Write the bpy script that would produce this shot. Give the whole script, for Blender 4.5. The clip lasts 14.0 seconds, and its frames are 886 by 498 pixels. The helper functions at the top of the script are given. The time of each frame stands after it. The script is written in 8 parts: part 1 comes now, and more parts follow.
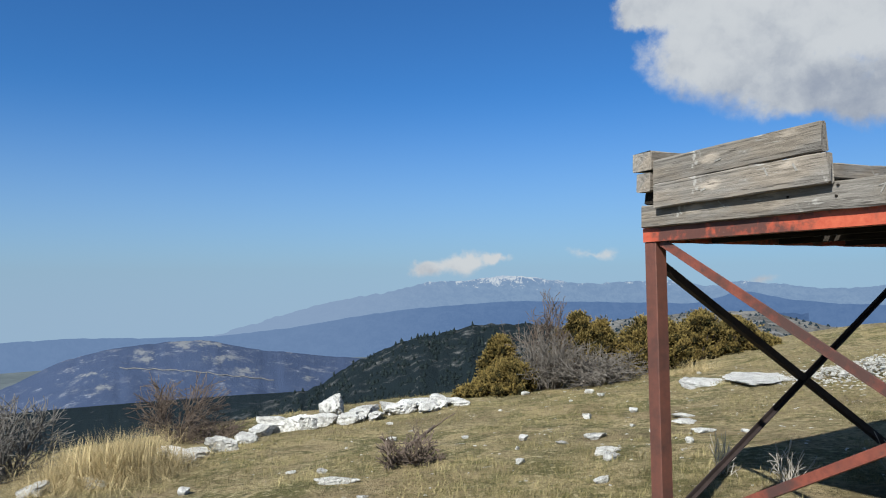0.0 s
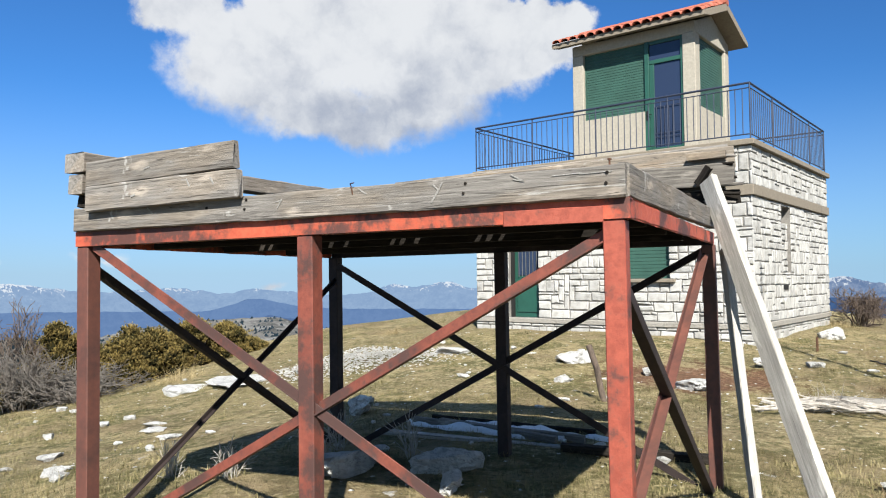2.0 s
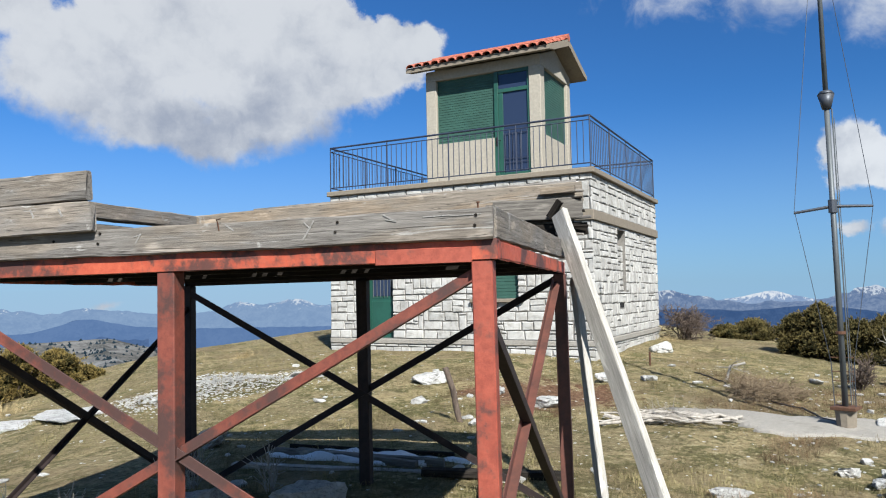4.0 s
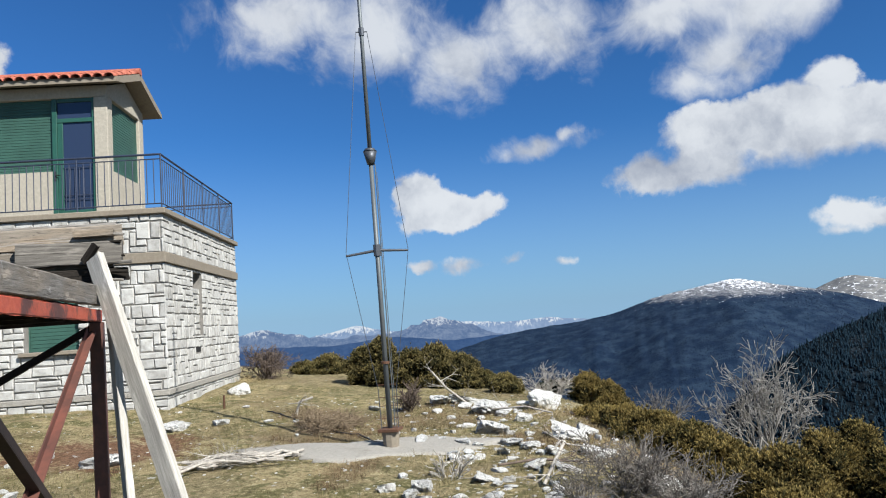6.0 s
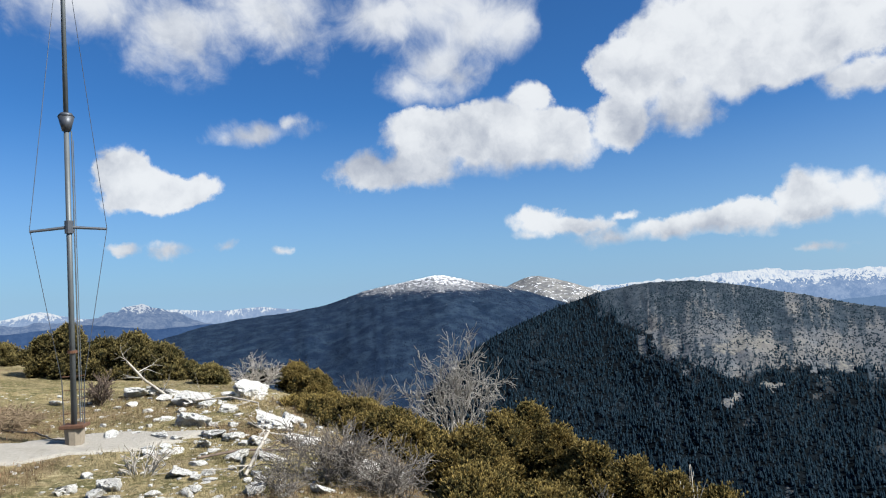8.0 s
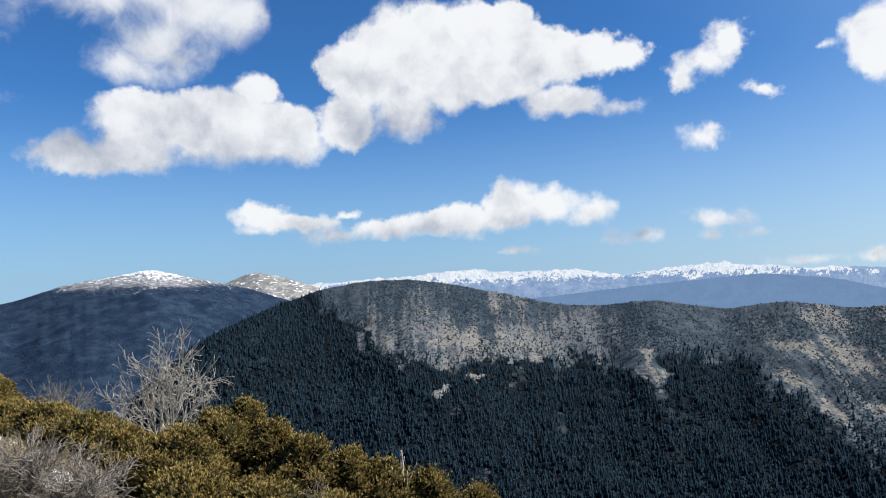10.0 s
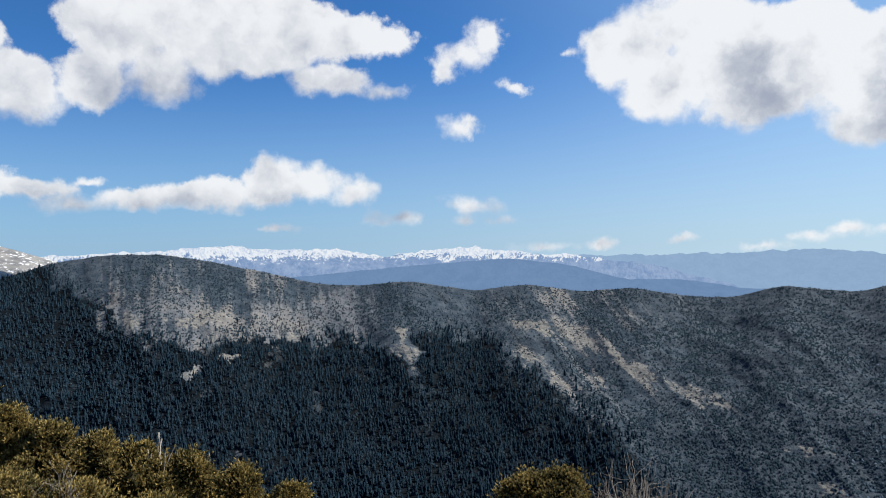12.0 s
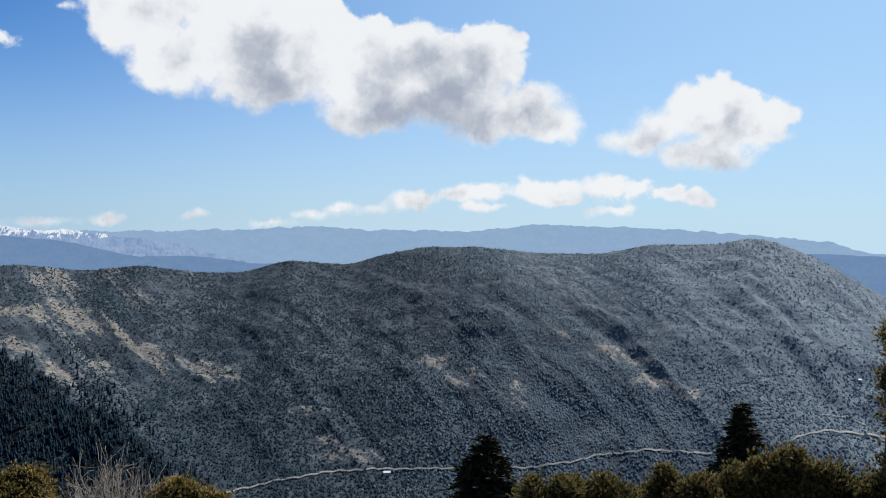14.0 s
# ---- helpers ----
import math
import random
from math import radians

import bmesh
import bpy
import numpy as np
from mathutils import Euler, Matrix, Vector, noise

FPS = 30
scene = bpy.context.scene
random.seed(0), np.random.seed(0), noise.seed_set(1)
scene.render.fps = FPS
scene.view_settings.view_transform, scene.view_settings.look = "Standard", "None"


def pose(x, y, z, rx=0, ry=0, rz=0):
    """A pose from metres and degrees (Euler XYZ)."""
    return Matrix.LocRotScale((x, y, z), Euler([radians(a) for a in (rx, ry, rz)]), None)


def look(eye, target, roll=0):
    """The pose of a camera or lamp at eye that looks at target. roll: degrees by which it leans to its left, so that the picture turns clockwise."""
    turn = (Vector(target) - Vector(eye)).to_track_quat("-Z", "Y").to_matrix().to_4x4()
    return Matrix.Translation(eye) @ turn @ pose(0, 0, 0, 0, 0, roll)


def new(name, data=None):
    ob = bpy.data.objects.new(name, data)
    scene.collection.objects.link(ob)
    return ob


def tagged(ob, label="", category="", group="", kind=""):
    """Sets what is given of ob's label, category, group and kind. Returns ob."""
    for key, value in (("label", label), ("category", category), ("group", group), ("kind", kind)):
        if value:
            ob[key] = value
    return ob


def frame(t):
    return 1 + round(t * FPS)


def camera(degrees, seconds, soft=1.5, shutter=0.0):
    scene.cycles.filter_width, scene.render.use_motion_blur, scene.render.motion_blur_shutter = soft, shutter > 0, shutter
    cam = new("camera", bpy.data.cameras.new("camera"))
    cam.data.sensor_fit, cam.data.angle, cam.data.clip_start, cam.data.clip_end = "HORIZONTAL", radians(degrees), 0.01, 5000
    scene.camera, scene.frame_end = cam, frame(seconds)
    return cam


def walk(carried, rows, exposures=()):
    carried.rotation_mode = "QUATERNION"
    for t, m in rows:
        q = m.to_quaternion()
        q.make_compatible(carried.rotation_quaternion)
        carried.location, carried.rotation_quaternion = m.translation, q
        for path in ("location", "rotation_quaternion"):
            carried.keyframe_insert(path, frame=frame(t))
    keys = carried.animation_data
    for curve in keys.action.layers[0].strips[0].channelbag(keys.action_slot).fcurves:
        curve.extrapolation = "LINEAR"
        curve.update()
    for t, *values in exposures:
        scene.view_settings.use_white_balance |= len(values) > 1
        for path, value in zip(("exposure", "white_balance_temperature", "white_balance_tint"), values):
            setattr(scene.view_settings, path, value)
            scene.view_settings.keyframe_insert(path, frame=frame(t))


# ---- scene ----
# camera: seconds, x, y, z, yaw, pitch, roll
PATH = [
    (0.0, -0.238, 0.382, 1.569, 0.01, 2.16, -0.54), (0.5, -0.202, 0.39, 1.564, -13.19, 2.12, -0.19),
    (1.0, -0.1, 0.326, 1.566, -26.17, 2.51, -0.59), (1.5, 0.057, 0.208, 1.559, -33.08, 2.96, 0.02),
    (2.0, 0.129, 0.162, 1.554, -36.3, 2.45, -0.47), (2.2, 0.131, 0.187, 1.558, -36.9, 2.42, -0.46),
    (4.3, 0.018, 0.175, 1.646, -51.99, 4.0, -1.48), (4.5, 0.015, 0.156, 1.643, -55.35, 4.26, -1.84),
    (5.0, 0.04, 0.079, 1.641, -65.54, 4.13, -2.51), (5.5, 0.087, -0.043, 1.643, -72.83, 4.33, -3.64),
    (6.0, 0.111, -0.156, 1.643, -78.75, 5.36, -4.05), (6.5, 0.153, -0.264, 1.627, -83.54, 4.93, -3.51),
    (7.0, 0.091, -0.304, 1.614, -87.33, 4.27, -3.45), (7.5, 0.117, -0.216, 1.626, -92.55, 3.84, -2.6),
    (8.0, 0.093, -0.174, 1.625, -100.42, 3.39, -2.58), (8.5, 0.075, -0.194, 1.626, -105.63, 3.09, -2.5),
    (9.0, 0.064, -0.235, 1.591, -113.56, 2.38, -2.66), (9.2, 0.068, -0.23, 1.58, -116.38, 2.36, -2.6),
    (11.3, 0.167, -0.097, 1.573, -127.63, 1.13, -0.8), (11.5, 0.161, -0.082, 1.572, -130.33, 0.78, -0.69),
    (12.0, 0.106, -0.037, 1.567, -139.9, 0.43, -0.27), (12.5, 0.013, 0.007, 1.576, -152.89, 0.03, -0.04),
    (13.0, -0.118, 0.034, 1.624, -162.18, 0.22, 0.17), (13.5, -0.254, 0.048, 1.64, -168.83, 0.38, 0.68),
    (14.0, -0.36, 0.059, 1.623, -176.43, -1.46, 0.07),
]
cam = camera(61.84, 14.0, soft=1.1)
walk(cam, [(t, pose(x, y, z, 90, 0, yaw) @ pose(0, 0, 0, pitch) @ pose(0, 0, 0, 0, 0, roll))
           for t, x, y, z, yaw, pitch, roll in PATH],
     [(0.0, 0.92, 6300, 7), (0.5, 1.12, 6400, 7), (0.8, 1.28, 6400, 7), (1.2, 1.31, 6450, 8), (2.2, 1.32, 6450, 9), (4.3, 1.06, 6200, 9), (6.0, 1.06, 6250, 9), (7.5, 1.12, 6300, 9), (9.2, 1.32, 6500, 10), (11.3, 1.24, 6500, 10), (12.1, 1.22, 6450, 10), (12.5, 1.05, 6400, 10), (13.2, 1.05, 6400, 10), (14.0, 1.22, 6500, 10)])

# ---- light ----
SUN_AZ, SUN_EL = -213.0, 42.0   # degrees left of +y, degrees above the horizon
EXPOSURE = 1.25
SUN_STRENGTH, SKY_STRENGTH = 5.0, 0.080
SKY_LEVEL = 2 ** -EXPOSURE      # the sky and the hazy distance, before the exposure


def bearing(az, el=0.0):
    a, e = radians(az), radians(el)
    return Vector((-math.sin(a) * math.cos(e), math.cos(a) * math.cos(e), math.sin(e)))


sun = new("sun", bpy.data.lights.new("sun", "SUN"))
sun.data.energy, sun.data.angle, sun.data.color = SUN_STRENGTH, radians(0.55), (1.0, 0.96, 0.88)
sun.matrix_world = look(bearing(SUN_AZ, SUN_EL) * 50, (0, 0, 0))

# clouds: bearing, height, half width, half height, all in degrees
CLOUDS = dict(
    big_west=[(-16.6, 19.5, 2.6, 1.7), (-20.7, 16.2, 4.5, 3.4), (-26.6, 18.9, 6.0, 4.4), (-26.6, 13.2, 5.1, 2.3), (-30.5, 11.7, 3.9, 1.8), (-34.5, 17.9, 8.4, 4.9), (-33.6, 13.3, 5.7, 2.3), (-41.6, 18.2, 5.3, 2.8), (-39.8, 15.8, 3.5, 2.1), (-45.5, 18.8, 2.6, 1.5)],
    veil=[(-67.6, 22.5, 6.0, 2.4), (-75.0, 21.7, 6.0, 2.7), (-81.0, 19.7, 4.0, 2.8), (-88.2, 21.3, 5.8, 2.4), (-98.0, 21.4, 7.7, 2.0), (-104.3, 20.1, 4.5, 2.5), (-101.2, 17.6, 2.7, 2.0), (-98.9, 15.9, 2.1, 1.5), (-87.2, 12.5, 2.7, 0.7), (-89.5, 13.2, 0.7, 0.6)],
    small=[(-77.6, 9.6, 2.2, 1.5), (-78.6, 8.2, 2.8, 1.4), (-81.2, 8.6, 2.2, 1.0), (-76.5, 9.9, 1.1, 1.1), (-80.4, 4.0, 1.1, 0.5), (-84.2, 4.3, 0.7, 0.3), (-88.2, 3.9, 0.8, 0.3), (-76.9, 4.0, 1.0, 0.3)],
    north_low=[(-94.8, 9.5, 2.3, 1.1), (-98.6, 9.6, 3.7, 1.4), (-99.6, 12.0, 3.1, 1.9), (-104.2, 11.8, 4.7, 2.5), (-107.6, 11.3, 4.8, 2.2), (-110.3, 10.8, 2.2, 1.5), (-108.0, 14.5, 1.6, 1.0)],
    north_high=[(-114.7, 12.1, 2.6, 1.9), (-116.3, 16.0, 3.2, 2.9), (-119.9, 17.4, 4.8, 3.0), (-119.2, 12.7, 2.6, 1.9), (-124.3, 18.3, 4.7, 2.4), (-123.6, 15.1, 4.7, 2.2), (-127.6, 16.7, 3.7, 2.4), (-131.7, 16.6, 3.6, 1.6), (-135.6, 16.2, 2.3, 0.9), (-131.2, 13.1, 2.8, 1.1), (-126.0, 19.5, 3.0, 1.2)],
    shelf=[(-107.8, 5.4, 2.6, 0.6), (-110.0, 4.8, 3.5, 0.7), (-114.0, 5.4, 1.1, 0.3), (-107.3, 4.2, 1.1, 0.3), (-113.4, 3.7, 2.4, 0.5), (-117.4, 4.0, 3.1, 0.8), (-121.3, 4.3, 3.9, 1.0), (-123.5, 4.9, 2.5, 0.8)],
    lump=[(-126.7, 5.8, 1.9, 1.4), (-126.4, 4.5, 1.9, 0.8), (-130.2, 5.5, 2.4, 1.2), (-133.0, 5.0, 1.9, 1.0), (-136.8, 2.9, 1.5, 0.6), (-135.5, 2.5, 0.7, 0.3), (-127.6, 2.4, 1.6, 0.3)],
    scraps=[(-143.3, 16.5, 1.9, 1.2), (-141.6, 15.0, 1.9, 1.2), (-140.1, 13.8, 1.1, 0.9), (-135.8, 12.4, 1.5, 0.5), (-145.9, 12.7, 1.6, 0.5), (-141.3, 9.7, 1.3, 0.8), (-149.2, 15.2, 0.6, 0.3), (-142.1, 3.7, 1.8, 0.6), (-141.8, 2.5, 1.0, 0.3), (-144.8, 2.6, 1.0, 0.3)],
    big_east=[(-153.7, 15.0, 3.0, 2.4), (-156.3, 12.3, 3.0, 2.3), (-158.5, 16.4, 3.3, 2.2), (-161.1, 14.4, 3.9, 3.3), (-162.8, 11.1, 4.4, 1.9), (-165.9, 14.8, 3.5, 2.7), (-169.8, 12.3, 3.9, 3.3), (-170.7, 8.9, 3.9, 1.5), (-174.5, 12.9, 3.8, 2.6), (-177.0, 10.3, 4.9, 2.5), (-179.4, 13.0, 3.2, 2.4), (-180.2, 8.6, 3.2, 1.8), (-183.3, 9.2, 2.7, 2.0), (-185.2, 8.3, 2.0, 1.5)],
    peak=[(-190.8, 6.6, 2.0, 0.8), (-192.8, 7.6, 2.4, 1.2), (-195.2, 8.5, 2.3, 1.8), (-196.9, 10.0, 1.2, 1.3), (-197.5, 8.0, 2.7, 2.0), (-199.4, 7.3, 1.8, 1.4), (-195.2, 5.7, 2.2, 1.1), (-197.5, 5.4, 1.3, 1.0)],
    low_east=[(-147.8, 0.7, 1.5, 0.3), (-151.7, 0.5, 1.3, 0.4), (-157.3, 0.9, 1.0, 0.3), (-163.4, 0.8, 1.7, 0.4), (-166.7, 1.4, 1.7, 0.4), (-168.9, 1.8, 1.1, 0.4), (-171.0, 1.5, 0.9, 0.3), (-174.1, 2.0, 2.0, 0.7), (-178.0, 2.7, 1.7, 0.6), (-179.7, 3.0, 2.0, 0.6), (-179.7, 1.6, 1.7, 0.3), (-184.5, 2.9, 2.6, 0.9), (-185.4, 2.1, 1.7, 0.4), (-188.5, 3.1, 1.6, 1.1), (-191.2, 2.7, 1.6, 0.8), (-189.2, 1.4, 2.1, 0.3), (-193.8, 2.6, 1.0, 0.8), (-195.4, 2.2, 1.3, 0.8)],
    low_west=[(1.3, 0.7, 1.3, 0.7), (-1.3, 1.0, 1.7, 0.8), (-3.7, 1.2, 1.3, 0.5), (-11.1, 1.5, 1.5, 0.3), (-23.3, -0.2, 0.9, 0.2)],
)


class Nodes:
    """Short hand for building a node tree."""

    def __init__(self, tree):
        self.tree = tree
        tree.nodes.clear()

    def add(self, kind):
        return self.tree.nodes.new(kind)

    def put(self, node, socket, value):
        target = node.inputs[socket]
        if isinstance(value, bpy.types.NodeSocket):
            self.tree.links.new(value, target)
        else:
            target.default_value = value
        return node

    def math(self, op, a, b=None, c=None, clamp=False):
        n = self.add("ShaderNodeMath")
        n.operation, n.use_clamp = op, clamp
        for k, v in enumerate((a, b, c)):
            if v is not None:
                self.put(n, k, v)
        return n.outputs[0]

    def vmath(self, op, a, b=None, c=None):
        n = self.add("ShaderNodeVectorMath")
        n.operation = op
        for k, v in enumerate((a, b, c)):
            if v is not None:
                self.put(n, k, v)
        return n.outputs["Value"] if op in ("LENGTH", "DOT_PRODUCT") else n.outputs["Vector"]

    def noise(self, vec, scale, detail=4.0, rough=0.55, distortion=0.0, color=False):
        n = self.add("ShaderNodeTexNoise")
        self.put(n, "Vector", vec), self.put(n, "Scale", scale), self.put(n, "Detail", detail)
        self.put(n, "Roughness", rough), self.put(n, "Distortion", distortion)
        return n.outputs["Color" if color else "Fac"]

    def ramp(self, fac, stops, interp="LINEAR"):
        n = self.add("ShaderNodeValToRGB")
        n.color_ramp.interpolation = interp
        for k, (p, c) in enumerate(stops):
            e = n.color_ramp.elements[k] if k < 2 else n.color_ramp.elements.new(p)
            e.position, e.color = p, (*c, 1.0) if len(c) == 3 else c
        self.put(n, 0, fac)
        return n.outputs[0]

    def smooth(self, x, lo, hi, a=0.0, b=1.0):
        n = self.add("ShaderNodeMapRange")
        n.interpolation_type = "SMOOTHSTEP"
        for k, v in enumerate((x, lo, hi, a, b)):
            self.put(n, k, v)
        return n.outputs[0]

    def mix(self, fac, a, b, blend="MIX"):
        n = self.add("ShaderNodeMix")
        n.data_type, n.blend_type = "RGBA", blend
        self.put(n, 0, fac)
        for k, v in ((6, a), (7, b)):
            self.put(n, k, (*v, 1.0) if isinstance(v, tuple) and len(v) == 3 else v)
        return n.outputs[2]

    def join(self, x, y, z):
        n = self.add("ShaderNodeCombineXYZ")
        for k, v in enumerate((x, y, z)):
            self.put(n, k, v)
        return n.outputs[0]


def build_world():
    world = bpy.data.worlds.new("sky")
    scene.world = world
    world.use_nodes = True
    g = Nodes(world.node_tree)
    way = g.add("ShaderNodeTexCoord").outputs["Generated"]
    sep = g.add("ShaderNodeSeparateXYZ")
    g.put(sep, 0, way)
    x, y, z = sep.outputs
    sky = g.add("ShaderNodeTexSky")
    sky.sky_type, sky.sun_disc = "NISHITA", False
    sky.sun_elevation, sky.sun_rotation = radians(SUN_EL), radians(-SUN_AZ)
    sky.altitude, sky.air_density, sky.dust_density, sky.ozone_density = 1000, 1.0, 0.7, 2.0
    g.put(sky, 0, g.join(x, y, g.math("MAXIMUM", z, 0.012)))
    base = g.mix(1.0, sky.outputs[0], tuple(SKY_STRENGTH * k for k in (0.41, 0.92, 1.48)), "MULTIPLY")
    az = g.math("MULTIPLY", g.math("ARCTAN2", g.math("SUBTRACT", 0.0, x), y), 57.29578)
    turn = g.math("SUBTRACT", g.math("FLOORED_MODULO", g.math("ADD", az, 250.0), 360.0), 250.0)
    el = g.math("MULTIPLY", g.math("ARCSINE", z), 57.29578)
    flat = g.join(turn, el, 0.0)
    pale = g.smooth(turn, -80.0, -5.0, 1.0, 1.22)
    base = g.mix(1.0, base, g.join(pale, pale, pale), "MULTIPLY")
    # uneven edges: large and small swirls
    w1 = g.vmath("SUBTRACT", g.noise(way, 6.0, 3.0, 0.55, color=True), (0.5, 0.5, 0.5))
    w2 = g.vmath("SUBTRACT", g.noise(way, 24.0, 5.0, 0.62, color=True), (0.5, 0.5, 0.5))
    bent = g.vmath("ADD", flat, g.vmath("ADD", g.vmath("MULTIPLY", w1, (3.2, 1.8, 0.0)), g.vmath("MULTIPLY", w2, (2.4, 1.6, 0.0))))
    bent = g.vmath("MULTIPLY", bent, (1.0, 1.0, 0.0))
    field, lift, veil = None, None, None
    for name, blobs in CLOUDS.items():
        for a, e, half_w, half_h in blobs:
            half_w, half_h = 1.12 * half_w + min(0.25, 0.2 * half_w), 1.12 * half_h + min(0.2, 0.2 * half_h)
            off = g.vmath("MULTIPLY_ADD", bent, (1 / half_w, 1 / half_h, 0.0), (-a / half_w, -e / half_h, 0.0))
            if name == "veil":
                value = g.math("SUBTRACT", 1.0, g.vmath("LENGTH", off))
                veil = value if veil is None else g.math("SMOOTH_MAX", veil, value, 0.3)
                continue
            firm = 1.15 * half_h ** 0.6 * (0.7 if name == "scraps" else 1.0)
            value = g.math("MULTIPLY_ADD", g.vmath("LENGTH", off), -firm, firm)
            field = value if field is None else g.math("SMOOTH_MAX", field, value, 0.55)
    # how high a spot lies within its cloud
    for name, blobs in CLOUDS.items():
        left, right = min(q[0] - q[2] for q in blobs), max(q[0] + q[2] for q in blobs)
        low, high = min(q[1] - q[3] for q in blobs), max(q[1] + q[3] for q in blobs)
        wide, tall = (right - left) / 2, (high - low) / 2
        off = g.vmath("MULTIPLY_ADD", bent, (1 / wide, 1 / tall, 0.0), (-(left + right) / 2 / wide, -(low + high) / 2 / tall, 0.0))
        near = g.smooth(g.vmath("LENGTH", off), 1.5, 0.8)
        term = g.math("MULTIPLY", g.vmath("DOT_PRODUCT", off, (0.0, 1.0, 0.0)), near)
        lift = term if lift is None else g.math("ADD", lift, term)
    towards = bearing(SUN_AZ, SUN_EL)
    fine = g.noise(way, 26.0, 9.0, 0.60)
    swirl = g.vmath("ADD", way, g.vmath("MULTIPLY", w2, (0.03, 0.03, 0.03)))
    puff = g.math("ABSOLUTE", g.math("MULTIPLY_ADD", g.noise(swirl, 15.0, 4.0, 0.5), 2.0, -1.0))
    body = g.math("ADD", field, g.math("ADD", g.math("MULTIPLY_ADD", fine, 1.6, -0.80), g.math("MULTIPLY_ADD", puff, 0.8, -0.24)))
    # some edges are crisp, others, most of them below, fray out
    fray = g.math("ADD", g.smooth(g.noise(way, 4.5, 2.0), 0.42, 0.62, 0.0, 0.55), g.smooth(lift, 0.1, -0.9, 0.0, 0.45))
    full = g.smooth(body, g.math("MULTIPLY_ADD", fray, -0.25, -0.12), g.math("MULTIPLY_ADD", fray, 0.75, 0.30))
    wisp = g.noise(g.vmath("ADD", way, g.vmath("MULTIPLY", w1, (0.12, 0.12, 0.12))), 12.0, 8.0, 0.6)
    thin = g.smooth(g.math("ADD", veil, g.math("MULTIPLY_ADD", wisp, 2.4, -1.2)), -0.25, 0.85, 0.0, 0.92)
    cover = g.math("MAXIMUM", full, thin)
    # relief lit from the sun's side
    here = g.noise(swirl, 9.0, 7.0, 0.55)
    there = g.noise(g.vmath("ADD", swirl, tuple(towards * 0.035)), 9.0, 7.0, 0.55)
    relief = g.math("MULTIPLY", g.math("SUBTRACT", here, there), 3.2)
    thick = g.smooth(g.math("ADD", field, g.math("MULTIPLY_ADD", there, 4.0, -2.0)), 0.0, 2.8)
    against = g.smooth(turn, -115.0, -160.0)
    core = g.math("MULTIPLY", g.math("SUBTRACT", 0.45, thick), g.math("MULTIPLY_ADD", against, 0.70, 0.12))
    rise = g.math("MULTIPLY", lift, g.math("MULTIPLY_ADD", against, -0.02, 0.62))
    lit = g.smooth(g.math("ADD", g.math("ADD", relief, rise), core), -1.15, 0.45)
    tone = g.mix(lit, (0.38, 0.42, 0.51), g.mix(g.smooth(turn, -80.0, -45.0), (0.91, 0.925, 0.94), (0.80, 0.81, 0.825)))
    east = g.smooth(turn, -110.0, -180.0)
    haze = g.smooth(el, -4.0, g.math("MULTIPLY_ADD", east, 4.0, 15.0), g.math("MULTIPLY_ADD", east, 0.10, 0.78), 0.0)
    low = g.mix(g.smooth(turn, -75.0, -40.0), (0.38, 0.56, 0.78), (0.445, 0.555, 0.735))
    low = g.mix(east, low, (0.60, 0.735, 0.85))
    clear = g.mix(haze, base, low)
    glare = g.smooth(g.vmath("DOT_PRODUCT", way, tuple(towards)), 0.35, 1.05, 0.0, 0.7)
    clear = g.mix(glare, clear, (0.52, 0.745, 0.92))
    final = g.mix(g.math("MULTIPLY", cover, 0.96), clear, tone)
    back = g.add("ShaderNodeBackground")
    g.put(back, 0, final), g.put(back, 1, SKY_LEVEL)
    out = g.add("ShaderNodeOutputWorld")
    world.node_tree.links.new(back.outputs[0], out.inputs[0])


build_world()

# ---- materials ----
ALBEDO = 0.76   # scales every base colour


def material(name, build, rough=0.85, metal=0.0, bump=0.0, spec=0.3, leafy=0.0):
    """A principled material; build(g, p) returns the colour and, if wanted, a height for the bump."""
    m = bpy.data.materials.new(name)
    m.use_nodes = True
    g = Nodes(m.node_tree)
    geo = g.add("ShaderNodeNewGeometry")
    p = geo.outputs["Position"]
    made = build(g, p, geo)
    colour, height = made[:2] if isinstance(made, tuple) else (made, None)
    colour = g.mix(1.0, colour, (ALBEDO, ALBEDO, ALBEDO), "MULTIPLY")
    shader = g.add("ShaderNodeBsdfPrincipled")
    g.put(shader, "Base Color", colour), g.put(shader, "Metallic", metal), g.put(shader, "Specular IOR Level", spec)
    g.put(shader, "Roughness", made[2] if isinstance(made, tuple) and len(made) > 2 else rough)
    if height is not None:
        b = g.add("ShaderNodeBump")
        g.put(b, "Height", height), g.put(b, "Distance", bump), g.put(b, "Strength", 1.0)
        g.tree.links.new(b.outputs[0], shader.inputs["Normal"])
    out = g.add("ShaderNodeOutputMaterial")
    if leafy:
        thin, both = g.add("ShaderNodeBsdfTranslucent"), g.add("ShaderNodeMixShader")
        g.put(thin, "Color", colour), g.put(both, 0, leafy)
        g.tree.links.new(shader.outputs[0], both.inputs[1]), g.tree.links.new(thin.outputs[0], both.inputs[2])
        shader = both
    g.tree.links.new(shader.outputs[0], out.inputs[0])
    return m


